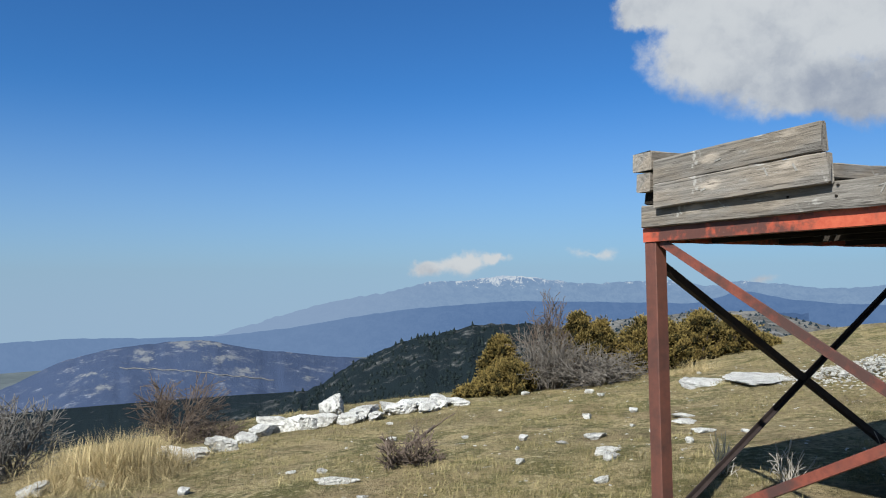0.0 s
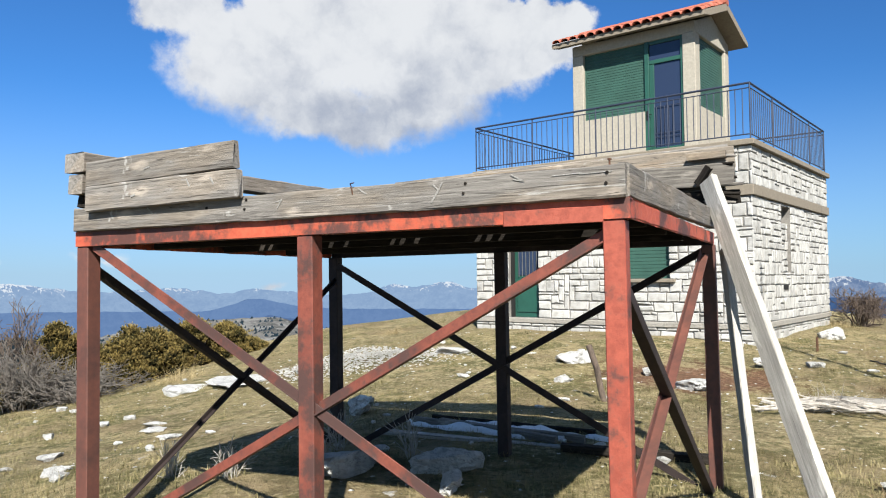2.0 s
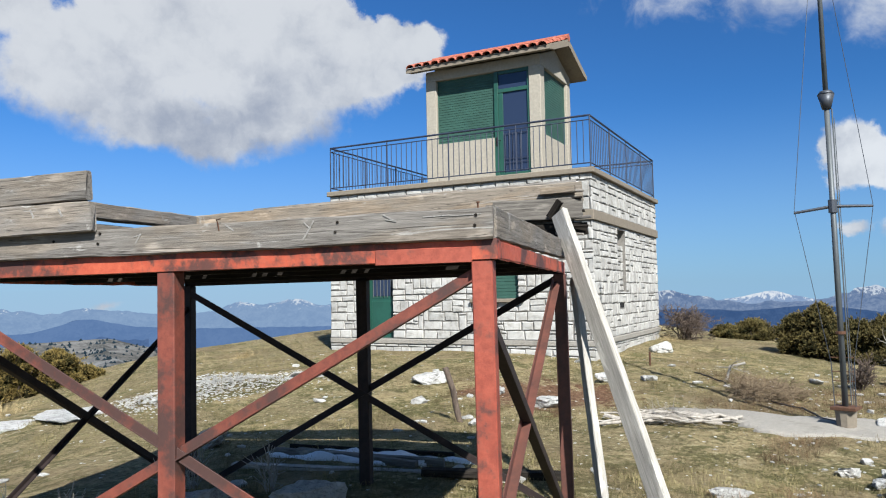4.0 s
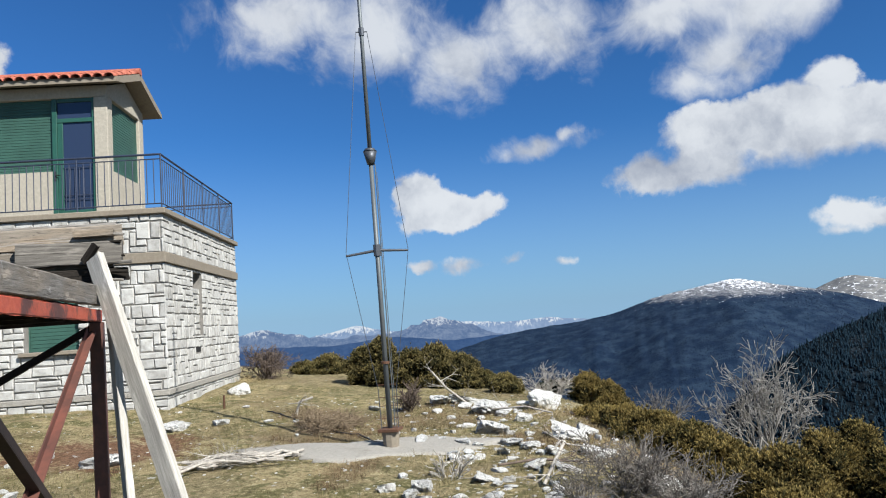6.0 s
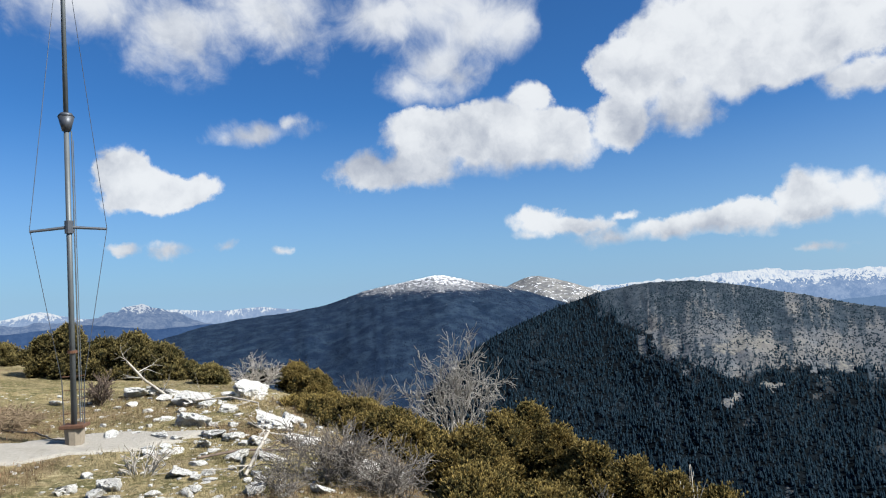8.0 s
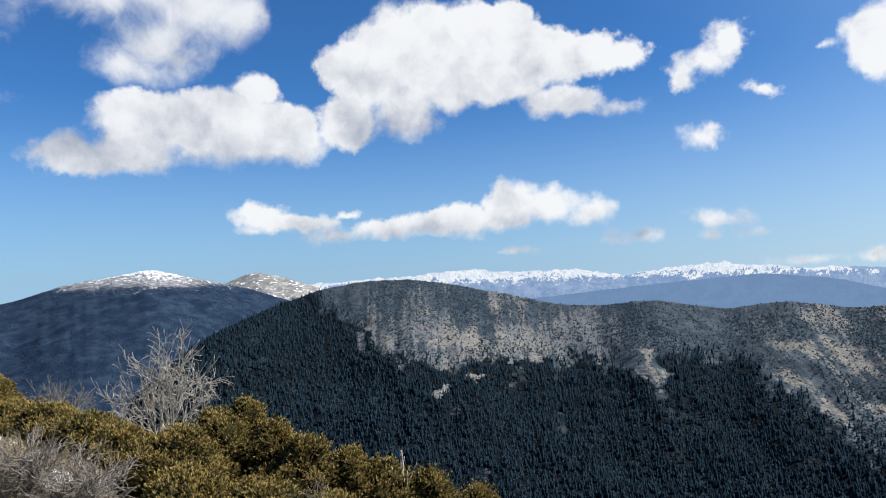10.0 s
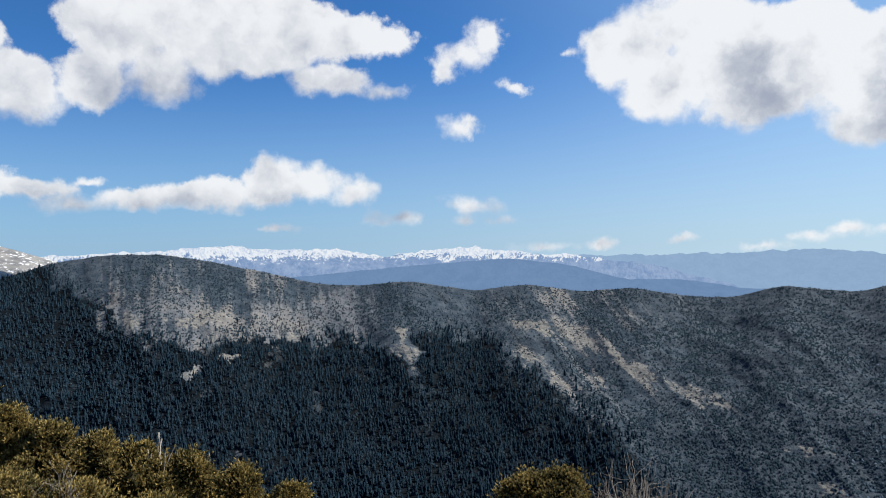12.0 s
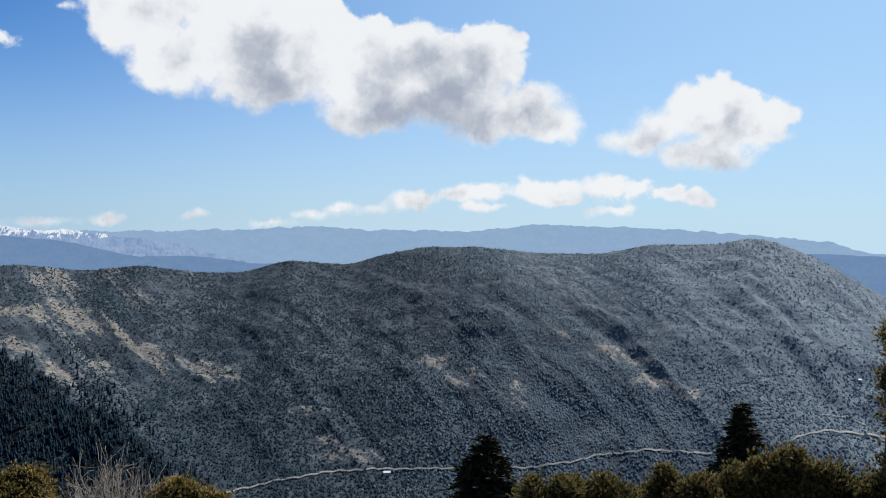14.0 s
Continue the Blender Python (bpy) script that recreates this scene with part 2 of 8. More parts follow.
def mottled(dark, light, scale, fine=6.0, seed=0.0):
    """Two tones in patches, with a fine grain."""
    def build(g, p, geo):
        q = g.vmath("ADD", p, (seed, seed * 1.7, 0.0))
        a, b = g.noise(q, scale, 4.0), g.noise(q, scale * fine, 5.0, 0.65)
        c = g.math("ADD", g.math("MULTIPLY", a, 0.6), g.math("MULTIPLY", b, 0.4))
        return g.ramp(c, [(0.33, dark), (0.66, light)]), c
    return build


def per_object(g, spread=0.25):
    info = g.add("ShaderNodeObjectInfo")
    return g.math("ADD", g.math("MULTIPLY", info.outputs["Random"], spread), 1.0 - spread / 2)


def per_island(g, geo, spread):
    return g.math("ADD", g.math("MULTIPLY", geo.outputs["Random Per Island"], spread), 1.0 - spread / 2)


def turf(g, p, geo):
    big, mid, fine = g.noise(p, 0.35, 4.0, 0.6), g.noise(p, 1.9, 6.0, 0.68, 0.5), g.noise(p, 15.0, 6.0, 0.74)
    c = g.mix(g.smooth(mid, 0.44, 0.56), (0.160, 0.145, 0.062), (0.400, 0.320, 0.175))
    c = g.mix(g.smooth(big, 0.44, 0.60, 0.0, 0.75), c, (0.285, 0.228, 0.130))
    c = g.mix(g.smooth(fine, 0.52, 0.63), c, (0.49, 0.42, 0.25))
    c = g.mix(g.smooth(fine, 0.48, 0.36, 0.0, 0.75), c, (0.070, 0.062, 0.030))
    tuft = g.noise(p, 5.5, 5.0, 0.7, 0.8)
    c = g.mix(g.smooth(tuft, 0.53, 0.64, 0.0, 0.75), c, (0.100, 0.102, 0.038))
    soil = g.smooth(g.math("ADD", g.noise(g.vmath("ADD", p, (11.0, 3.0, 0.0)), 0.7, 5.0, 0.65), g.math("MULTIPLY", g.math("SUBTRACT", fine, 0.5), 0.25)), 0.50, 0.62)
    c = g.mix(g.math("MULTIPLY", soil, 0.42), c, (0.21, 0.148, 0.092))
    # bare reddish earth between the platform and the house
    red = g.vmath("LENGTH", g.vmath("MULTIPLY", g.vmath("SUBTRACT", p, (8.35, 6.0, 0.0)), (0.75, 0.62, 0.0)))
    red = g.math("ADD", red, g.math("ADD", g.math("MULTIPLY", g.math("SUBTRACT", mid, 0.5), 2.4), g.math("MULTIPLY", g.math("SUBTRACT", fine, 0.5), 1.4)))
    c = g.mix(g.smooth(red, 0.95, 0.45, 0.0, 0.85), c, g.mix(g.smooth(fine, 0.4, 0.6), (0.130, 0.062, 0.038), (0.250, 0.130, 0.082)))
    pale = g.smooth(g.noise(g.vmath("ADD", p, (5.0, 9.0, 0.0)), 4.2, 5.0, 0.72), 0.64, 0.69)
    c = g.mix(pale, c, (0.50, 0.48, 0.44))
    return c, g.math("ADD", fine, mid)


def blades(a, b, spread=0.6):
    def build(g, p, geo):
        c = g.mix(geo.outputs["Random Per Island"], a, b)
        tone = g.math("ADD", 0.9 - 0.35 * spread, g.math("MULTIPLY", g.smooth(g.noise(p, 1.1, 5.0, 0.6), 0.36, 0.62), spread * 0.8))
        return g.mix(1.0, c, g.join(tone, tone, tone), "MULTIPLY")
    return build


def limestone(g, p, geo):
    a, b = g.noise(p, 6.0, 8.0, 0.68, 0.6), g.noise(p, 30.0, 6.0, 0.75)
    c = g.ramp(a, [(0.26, (0.27, 0.262, 0.245)), (0.40, (0.56, 0.548, 0.525)), (0.60, (0.80, 0.79, 0.765))])
    c = g.mix(g.smooth(b, 0.58, 0.70, 0.0, 0.6), c, (0.33, 0.31, 0.275))
    crack = g.noise(g.vmath("MULTIPLY", p, (1.0, 1.0, 2.2)), 7.0, 5.0, 0.6, 1.2)
    c = g.mix(g.smooth(g.math("ABSOLUTE", g.math("SUBTRACT", crack, 0.5)), 0.018, 0.003, 0.0, 0.5), c, (0.13, 0.122, 0.108))
    t = per_object(g, 0.3)
    return g.mix(1.0, c, g.join(t, t, t), "MULTIPLY"), g.math("ADD", a, b)


def wall_stone_varied(by_island):
    return lambda g, p, geo: wall_stone(g, p, geo, by_island)


def wall_stone(g, p, geo, by_island=False):
    a, b = g.noise(p, 7.0, 5.0, 0.6), g.noise(p, 38.0, 6.0, 0.7)
    c = g.ramp(a, [(0.28, (0.33, 0.318, 0.293)), (0.48, (0.485, 0.472, 0.446)), (0.72, (0.58, 0.571, 0.55))])
    c = g.mix(g.smooth(b, 0.56, 0.72, 0.0, 0.8), c, (0.42, 0.38, 0.33))
    t = per_island(g, geo, 0.3) if by_island else per_object(g, 0.3)
    return g.mix(1.0, c, g.join(t, t, t), "MULTIPLY"), g.math("ADD", a, g.math("MULTIPLY", b, 0.7))


def old_wood(dark, light, knots=True):
    """Weathered timber, its grain along the object's own x."""
    def build(g, p, geo):
        q = g.add("ShaderNodeTexCoord").outputs["Object"]
        long = g.vmath("MULTIPLY", q, (2.4, 46.0, 46.0))
        a = g.noise(long, 1.6, 8.0, 0.72, 0.5)
        b = g.noise(g.vmath("MULTIPLY", q, (3.0, 9.0, 9.0)), 1.3, 4.0)
        c = g.ramp(a, [(0.32, dark), (0.52, tuple(0.55 * d + 0.45 * l for d, l in zip(dark, light))), (0.70, light)])
        c = g.mix(g.smooth(b, 0.60, 0.74, 0.0, 0.65), c, tuple(min(1.0, v * 1.5) for v in light))
        c = g.mix(g.smooth(g.noise(g.vmath("MULTIPLY", q, (1.0, 60.0, 60.0)), 1.1, 3.0), 0.66, 0.72, 0.0, 0.8), c, (0.03, 0.026, 0.022))
        t = per_object(g, 0.3)
        return g.mix(1.0, c, g.join(t, t, t), "MULTIPLY"), a
    return build


def flecked_wood(dark, light, flecks):
    """Weathered timber with cracks, warm stains and the last flakes of white paint."""
    base = old_wood(dark, light)

    def build(g, p, geo):
        c, a = base(g, p, geo)
        q = g.add("ShaderNodeTexCoord").outputs["Object"]
        warm = g.smooth(g.noise(g.vmath("MULTIPLY", q, (2.0, 7.0, 7.0)), 1.0, 4.0), 0.46, 0.62, 0.0, 0.7)
        c = g.mix(warm, c, g.mix(1.0, c, (1.08, 0.98, 0.86), "MULTIPLY"))
        spot = g.noise(g.vmath("MULTIPLY", q, (5.0, 9.0, 9.0)), 1.0, 5.0, 0.68, 0.9)
        c = g.mix(g.smooth(spot, 0.63, 0.71, 0.0, flecks * 0.75), c, (0.44, 0.425, 0.40))
        scrape = g.noise(g.vmath("MULTIPLY", q, (2.2, 30.0, 30.0)), 1.0, 4.0, 0.6, 1.2)
        c = g.mix(g.smooth(scrape, 0.62, 0.70, 0.0, flecks * 0.7), c, (0.44, 0.425, 0.40))
        crack = g.noise(g.vmath("MULTIPLY", q, (0.7, 40.0, 40.0)), 1.0, 3.0, 0.5, 0.4)
        c = g.mix(g.smooth(g.math("ABSOLUTE", g.math("SUBTRACT", crack, 0.5)), 0.012, 0.0, 0.0, 0.8), c, (0.035, 0.03, 0.026))
        return c, a
    return build


def red_paint(dark, light, rusting):
    """Red lead paint over rusting steel."""
    def build(g, p, geo):
        q = g.vmath("MULTIPLY", p, (0.8, 0.8, 0.8))
        a, b = g.noise(q, 3.2, 6.0, 0.62), g.noise(p, 28.0, 6.0, 0.7)
        c = g.mix(g.smooth(b, 0.3, 0.7), dark, light)
        worn = g.math("ADD", a, g.math("MULTIPLY", g.math("SUBTRACT", b, 0.5), 0.30))
        c = g.mix(g.smooth(worn, 0.36, 0.24, 0.0, 0.5), c, tuple(min(1.0, v * 1.25 + 0.04) for v in light))
        c = g.mix(g.smooth(worn, 0.68 - rusting, 0.80 - rusting, 0.0, 0.9), c, (0.060, 0.034, 0.030))
        c = g.mix(g.smooth(b, 0.66, 0.76, 0.0, 0.4), c, (0.30, 0.20, 0.16))
        return c, b, g.math("ADD", 0.45, g.math("MULTIPLY", a, 0.35))
    return build


def concrete(tone, stain=(0.12, 0.10, 0.085)):
    def build(g, p, geo):
        a, b = g.noise(p, 1.7, 5.0, 0.6), g.noise(p, 22.0, 6.0, 0.7)
        c = g.mix(g.smooth(b, 0.35, 0.68), tuple(v * 0.82 for v in tone), tone)
        streak = g.noise(g.vmath("MULTIPLY", p, (3.0, 3.0, 0.5)), 2.0, 5.0, 0.65)
        c = g.mix(g.smooth(g.math("ADD", g.math("MULTIPLY", a, 0.5), g.math("MULTIPLY", streak, 0.5)), 0.54, 0.70, 0.0, 0.55), c, stain)
        return c, b
    return build


def painted(tone, worn, amount=0.5):
    def build(g, p, geo):
        a, b = g.noise(p, 3.0, 5.0, 0.65), g.noise(p, 30.0, 5.0, 0.7)
        c = g.mix(g.smooth(a, 0.35, 0.65), tuple(v * 0.8 for v in tone), tone)
        return g.mix(g.smooth(b, 0.62, 0.74, 0.0, amount), c, worn), b
    return build


def roof_tile(g, p, geo):
    t = per_island(g, geo, 0.5)
    a = g.noise(p, 12.0, 5.0, 0.65)
    c = g.ramp(a, [(0.3, (0.27, 0.075, 0.050)), (0.6, (0.41, 0.125, 0.080)), (0.8, (0.48, 0.23, 0.165))])
    return g.mix(1.0, c, g.join(t, t, t), "MULTIPLY"), a


def juniper_leaf(dark, gold, tips=True):
    def build(g, p, geo):
        patch = g.noise(p, 2.6, 4.0, 0.62)
        tip = g.add("ShaderNodeAttribute")
        tip.attribute_name = "tip"
        c = g.mix(g.smooth(g.math("ADD", g.math("MULTIPLY", patch, 0.75), g.math("MULTIPLY", geo.outputs["Random Per Island"], 0.3)), 0.29, 0.60), dark, gold)
        # pale new tips; leaf bases darkened like the shade between tufts
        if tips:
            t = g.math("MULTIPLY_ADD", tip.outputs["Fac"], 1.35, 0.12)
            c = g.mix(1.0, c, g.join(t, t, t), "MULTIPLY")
        return c
    return build


def bark(dark, light):
    def build(g, p, geo):
        a = g.noise(g.vmath("MULTIPLY", p, (1.0, 1.0, 0.4)), 20.0, 5.0, 0.7)
        return g.ramp(a, [(0.3, dark), (0.7, light)]), a
    return build


def mountainside(rock, scrub, earth, cover, scale=1.0, streaks=0.6, low_scrub=0.0):
    """Limestone, scrub and bare earth on a distant slope."""
    def build(g, p, geo):
        q = g.vmath("MULTIPLY", p, (scale, scale, scale))
        big = g.noise(q, 0.0045, 4.0, 0.55)
        mid = g.noise(q, 0.022, 5.0, 0.62, 0.4)
        fine = g.noise(q, 0.13, 5.0, 0.7)
        run = g.noise(g.vmath("MULTIPLY", q, (0.035, 0.035, 0.006)), 1.0, 5.0, 0.6, 0.5)
        c = g.mix(g.smooth(big, 0.40, 0.62), rock, earth)
        bare = g.math("ADD", g.math("MULTIPLY", mid, 0.5), g.math("ADD", g.math("MULTIPLY", fine, 0.3), g.math("MULTIPLY", run, 0.4 * streaks)))
        sep = g.add("ShaderNodeSeparateXYZ")
        g.put(sep, 0, p)
        lush = g.smooth(g.math("ADD", sep.outputs[2], g.math("MULTIPLY", g.math("SUBTRACT", big, 0.5), 500.0)), -110.0, -300.0, 0.0, low_scrub)
        green = g.smooth(g.math("SUBTRACT", bare, lush), cover + 0.07, cover - 0.07)
        c = g.mix(green, c, scrub)
        pale = g.smooth(g.math("ADD", g.math("MULTIPLY", run, 0.65), g.math("MULTIPLY", fine, 0.35)), 0.60, 0.70, 0.0, 0.8)
        return g.mix(pale, c, tuple(min(1.0, v * 1.6) for v in rock)), g.math("ADD", fine, mid)
    return build


M_TURF = material("turf", turf, 0.95, bump=0.07, spec=0.1)
M_GRASS = material("grass_blades", blades((0.175, 0.157, 0.068), (0.33, 0.270, 0.142), 0.9), 0.9, spec=0.1)
M_STRAW = material("straw", blades((0.15, 0.124, 0.064), (0.30, 0.25, 0.14)), 0.9, spec=0.1)
M_HEATH = material("withered_heath", blades((0.105, 0.066, 0.036), (0.30, 0.205, 0.120)), 0.9, spec=0.1)
M_HAY = material("hay", blades((0.30, 0.235, 0.120), (0.60, 0.480, 0.270)), 0.9, spec=0.1)
M_ROCK = material("limestone", limestone, 0.9, bump=0.045, spec=0.2)
M_WALL = material("wall_stone", wall_stone, 0.92, bump=0.014, spec=0.15)
M_WALL_REST = material("wall_stonework", wall_stone_varied(True), 0.92, bump=0.014, spec=0.15)
M_MORTAR = material("mortar", mottled((0.16, 0.150, 0.138), (0.30, 0.282, 0.258), 4.0), 0.95, bump=0.01)
M_GREYWOOD = material("grey_timber", old_wood((0.085, 0.077, 0.069), (0.270, 0.245, 0.215)), 0.9, bump=0.004, spec=0.15)
M_PALEWOOD = material("pale_timber", old_wood((0.27, 0.254, 0.230), (0.55, 0.520, 0.473)), 0.85, bump=0.003, spec=0.15)
# old dark timber; its near-black tone also deepens shade under the deck
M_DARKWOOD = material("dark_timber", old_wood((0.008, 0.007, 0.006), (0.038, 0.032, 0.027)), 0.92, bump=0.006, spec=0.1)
M_FRONTWOOD = material("flecked_timber", flecked_wood((0.125, 0.114, 0.104), (0.330, 0.306, 0.280), 1.0), 0.9, bump=0.004, spec=0.15)
M_BROWNWOOD = material("brown_timber", flecked_wood((0.126, 0.107, 0.087), (0.335, 0.287, 0.235), 0.6), 0.9, bump=0.004, spec=0.15)
M_RED = material("red_steel", red_paint((0.260, 0.054, 0.033), (0.390, 0.090, 0.054), 0.20), 0.55, bump=0.002, spec=0.4)
M_BEAM = material("orange_red_steel", red_paint((0.400, 0.070, 0.036), (0.540, 0.120, 0.060), 0.21), 0.55, bump=0.002, spec=0.4)
M_BRACE = material("scuffed_red_steel", red_paint((0.135, 0.040, 0.028), (0.235, 0.066, 0.042), 0.22), 0.55, bump=0.002, spec=0.4)
M_POST = material("dull_red_steel", red_paint((0.165, 0.044, 0.030), (0.270, 0.072, 0.046), 0.19), 0.55, bump=0.002, spec=0.4)
# dark brown paint, taken near black for the shade under the deck
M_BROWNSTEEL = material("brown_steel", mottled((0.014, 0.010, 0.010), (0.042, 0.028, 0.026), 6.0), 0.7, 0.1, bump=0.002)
M_OLDRED = material("brownish_red_steel", mottled((0.070, 0.034, 0.028), (0.165, 0.060, 0.042), 5.0), 0.6, bump=0.002, spec=0.4)
M_CONCRETE = material("concrete", concrete((0.265, 0.225, 0.175)), 0.92, bump=0.006)
M_RENDER = material("rendered_wall", concrete((0.44, 0.400, 0.330), (0.265, 0.234, 0.190)), 0.92, bump=0.004)
M_PAD = material("pale_concrete", concrete((0.37, 0.345, 0.305), (0.20, 0.175, 0.14)), 0.95, bump=0.02)
M_GREEN = material("green_paint", painted((0.020, 0.092, 0.066), (0.06, 0.13, 0.10), 0.4), 0.45, bump=0.001, spec=0.5)
M_SHUTTER = material("green_shutter", painted((0.038, 0.105, 0.080), (0.08, 0.14, 0.11), 0.3), 0.6, bump=0.001, spec=0.4)
M_RAIL = material("rail_paint", painted((0.028, 0.038, 0.072), (0.09, 0.06, 0.055), 0.4), 0.45, spec=0.5)
M_TILE = material("roof_tile", roof_tile, 0.85, bump=0.004)
M_STEEL = material("galvanised_steel", painted((0.135, 0.150, 0.160), (0.10, 0.095, 0.085), 0.5), 0.55, 0.35)
M_WIRE = material("wire", painted((0.10, 0.11, 0.13), (0.12, 0.08, 0.06), 0.3), 0.5, 0.5)
M_RUST = material("rusty_iron", mottled((0.07, 0.035, 0.022), (0.17, 0.085, 0.05), 8.0), 0.85, 0.2, bump=0.003)
M_DARK = material("dark_inside", mottled((0.010, 0.010, 0.011), (0.022, 0.021, 0.020), 3.0), 0.9)
M_JUNIPER = material("juniper_leaf", juniper_leaf((0.036, 0.046, 0.018), (0.355, 0.262, 0.088)), 0.85, spec=0.15, leafy=0.25)
M_JUNIPER_DARK = material("dark_juniper_leaf", juniper_leaf((0.038, 0.048, 0.022), (0.250, 0.200, 0.076)), 0.85, spec=0.15, leafy=0.25)
M_FIR = material("fir_needles", juniper_leaf((0.006, 0.010, 0.007), (0.018, 0.025, 0.014), False), 0.85, spec=0.15)
M_BARK = material("grey_bark", bark((0.075, 0.068, 0.064), (0.235, 0.22, 0.205)), 0.9, bump=0.002)
M_BARK_BROWN = material("brown_bark", bark((0.06, 0.045, 0.035), (0.20, 0.15, 0.12)), 0.9, bump=0.002)
M_BARK_PALE = material("pale_bark", bark((0.15, 0.14, 0.13), (0.37, 0.35, 0.325)), 0.9, bump=0.002)
M_TWIG = material("greybrown_twigs", bark((0.085, 0.072, 0.062), (0.25, 0.225, 0.20)), 0.9, bump=0.002)
M_FLAKE = material("flaked_paint", mottled((0.14, 0.13, 0.12), (0.40, 0.385, 0.36), 90.0), 0.9)
M_DRYBUSH = material("dry_bush", bark((0.13, 0.092, 0.056), (0.33, 0.25, 0.165)), 0.9, bump=0.002)
M_DEADWOOD = material("dead_wood", bark((0.25, 0.22, 0.19), (0.55, 0.51, 0.45)), 0.9, bump=0.002)
M_SNOW = material("old_snow", mottled((0.62, 0.66, 0.72), (0.86, 0.88, 0.90), 6.0), 0.6, bump=0.01)
M_RUBBER = material("black_rubber", mottled((0.015, 0.015, 0.016), (0.035, 0.034, 0.033), 9.0), 0.6)
M_BEYOND = material("valley_floor", mottled((0.05, 0.07, 0.08), (0.12, 0.14, 0.15), 0.004), 0.95)


def glass():
    m = bpy.data.materials.new("window_glass")
    m.use_nodes = True
    s = m.node_tree.nodes["Principled BSDF"]
    s.inputs["Base Color"].default_value = (0.02, 0.03, 0.06, 1)
    s.inputs["Roughness"].default_value, s.inputs["Specular IOR Level"].default_value = 0.06, 0.45
    return m


M_GLASS = glass()

# ---- building blocks ----
def link(name, mesh, mat=None, parent=None, label="", at=None):
    ob = new(name, mesh)
    if mat is not None and not mesh.materials:
        mesh.materials.append(mat)
    if parent is not None:
        ob.parent = parent
    if at is not None:
        ob.matrix_basis = at
    if label:
        ob["label"] = label
    return ob


def part(name, bm, mat, parent=None, label="", at=None, smooth=False):
    mesh = bpy.data.meshes.new(name)
    bm.to_mesh(mesh)
    bm.free()
    if smooth:
        mesh.shade_smooth()
    return link(name, mesh, mat, parent, label, at)


def raw_mesh(name, verts, faces, smooth=False):
    """A mesh from arrays: verts (n, 3), faces (m, k)."""
    verts, faces = np.ascontiguousarray(verts, np.float32), np.ascontiguousarray(faces, np.int32)
    mesh = bpy.data.meshes.new(name)
    mesh.vertices.add(len(verts))
    mesh.vertices.foreach_set("co", verts.ravel())
    mesh.loops.add(faces.size)
    mesh.loops.foreach_set("vertex_index", faces.ravel())
    mesh.polygons.add(len(faces))
    mesh.polygons.foreach_set("loop_start", np.arange(0, faces.size, faces.shape[1], dtype=np.int32))
    if smooth:
        mesh.polygons.foreach_set("use_smooth", np.ones(len(faces), bool))
    mesh.update(calc_edges=True)
    return mesh


def empty(name, at):
    ob = new(name)
    ob.matrix_basis = at
    ob.empty_display_size = 0.2
    return ob


def box(bm, x0, x1, y0, y1, z0, z1, bevel=0.0):
    """Adds a box to bm, its edges bevelled."""
    made = bmesh.ops.create_cube(bm, size=1.0, matrix=Matrix.Translation(((x0 + x1) / 2, (y0 + y1) / 2, (z0 + z1) / 2)) @ Matrix.Diagonal((x1 - x0, y1 - y0, z1 - z0, 1)))
    if bevel:
        edges = list({e for v in made["verts"] for e in v.link_edges})
        bmesh.ops.bevel(bm, geom=edges, offset=bevel, segments=1, affect="EDGES", clamp_overlap=True)
    return bm


def boxed(*args, bevel=0.004):
    return box(bmesh.new(), *args, bevel=bevel)


def tube(bm, a, b, r0, r1=None, sides=8, caps=True):
    a, b = Vector(a), Vector(b)
    m = Matrix.Translation((a + b) / 2) @ (b - a).to_track_quat("Z", "Y").to_matrix().to_4x4()
    bmesh.ops.create_cone(bm, cap_ends=caps, segments=sides, radius1=r0, radius2=r0 if r1 is None else r1, depth=(b - a).length, matrix=m)
    return bm


def pipe(points, r, sides=6):
    """A bent tube through the points."""
    pts = [Vector(p) for p in points]
    verts, faces = [], []
    for k, p in enumerate(pts):
        d = (pts[min(k + 1, len(pts) - 1)] - pts[max(k - 1, 0)]).normalized()
        s = d.cross(Vector((0.3, 0.2, 1.0))).normalized()
        t = d.cross(s)
        for n in range(sides):
            a = 2 * math.pi * n / sides
            verts.append(p + r * (math.cos(a) * s + math.sin(a) * t))
    for k in range(len(pts) - 1):
        for n in range(sides):
            m = (n + 1) % sides
            faces.append((k * sides + n, k * sides + m, (k + 1) * sides + m, (k + 1) * sides + n))
    return raw_mesh("pipe", [tuple(v) for v in verts], faces, True)


# smooth value noise on arrays
def hashed(ix, iy, seed):
    h = (ix.astype(np.int64) * 374761393 + iy.astype(np.int64) * 668265263 + seed * 974711) & 0xFFFFFFFF
    h = ((h ^ (h >> 13)) * 1274126177) & 0xFFFFFFFF
    return ((h ^ (h >> 16)) & 0xFFFF) / 65535.0


def vnoise(x, y, seed=0):
    ix, iy = np.floor(x), np.floor(y)
    fx, fy = x - ix, y - iy
    fx, fy = fx * fx * (3 - 2 * fx), fy * fy * (3 - 2 * fy)
    a, b = hashed(ix, iy, seed), hashed(ix + 1, iy, seed)
    c, d = hashed(ix, iy + 1, seed), hashed(ix + 1, iy + 1, seed)
    return (a * (1 - fx) + b * fx) * (1 - fy) + (c * (1 - fx) + d * fx) * fy


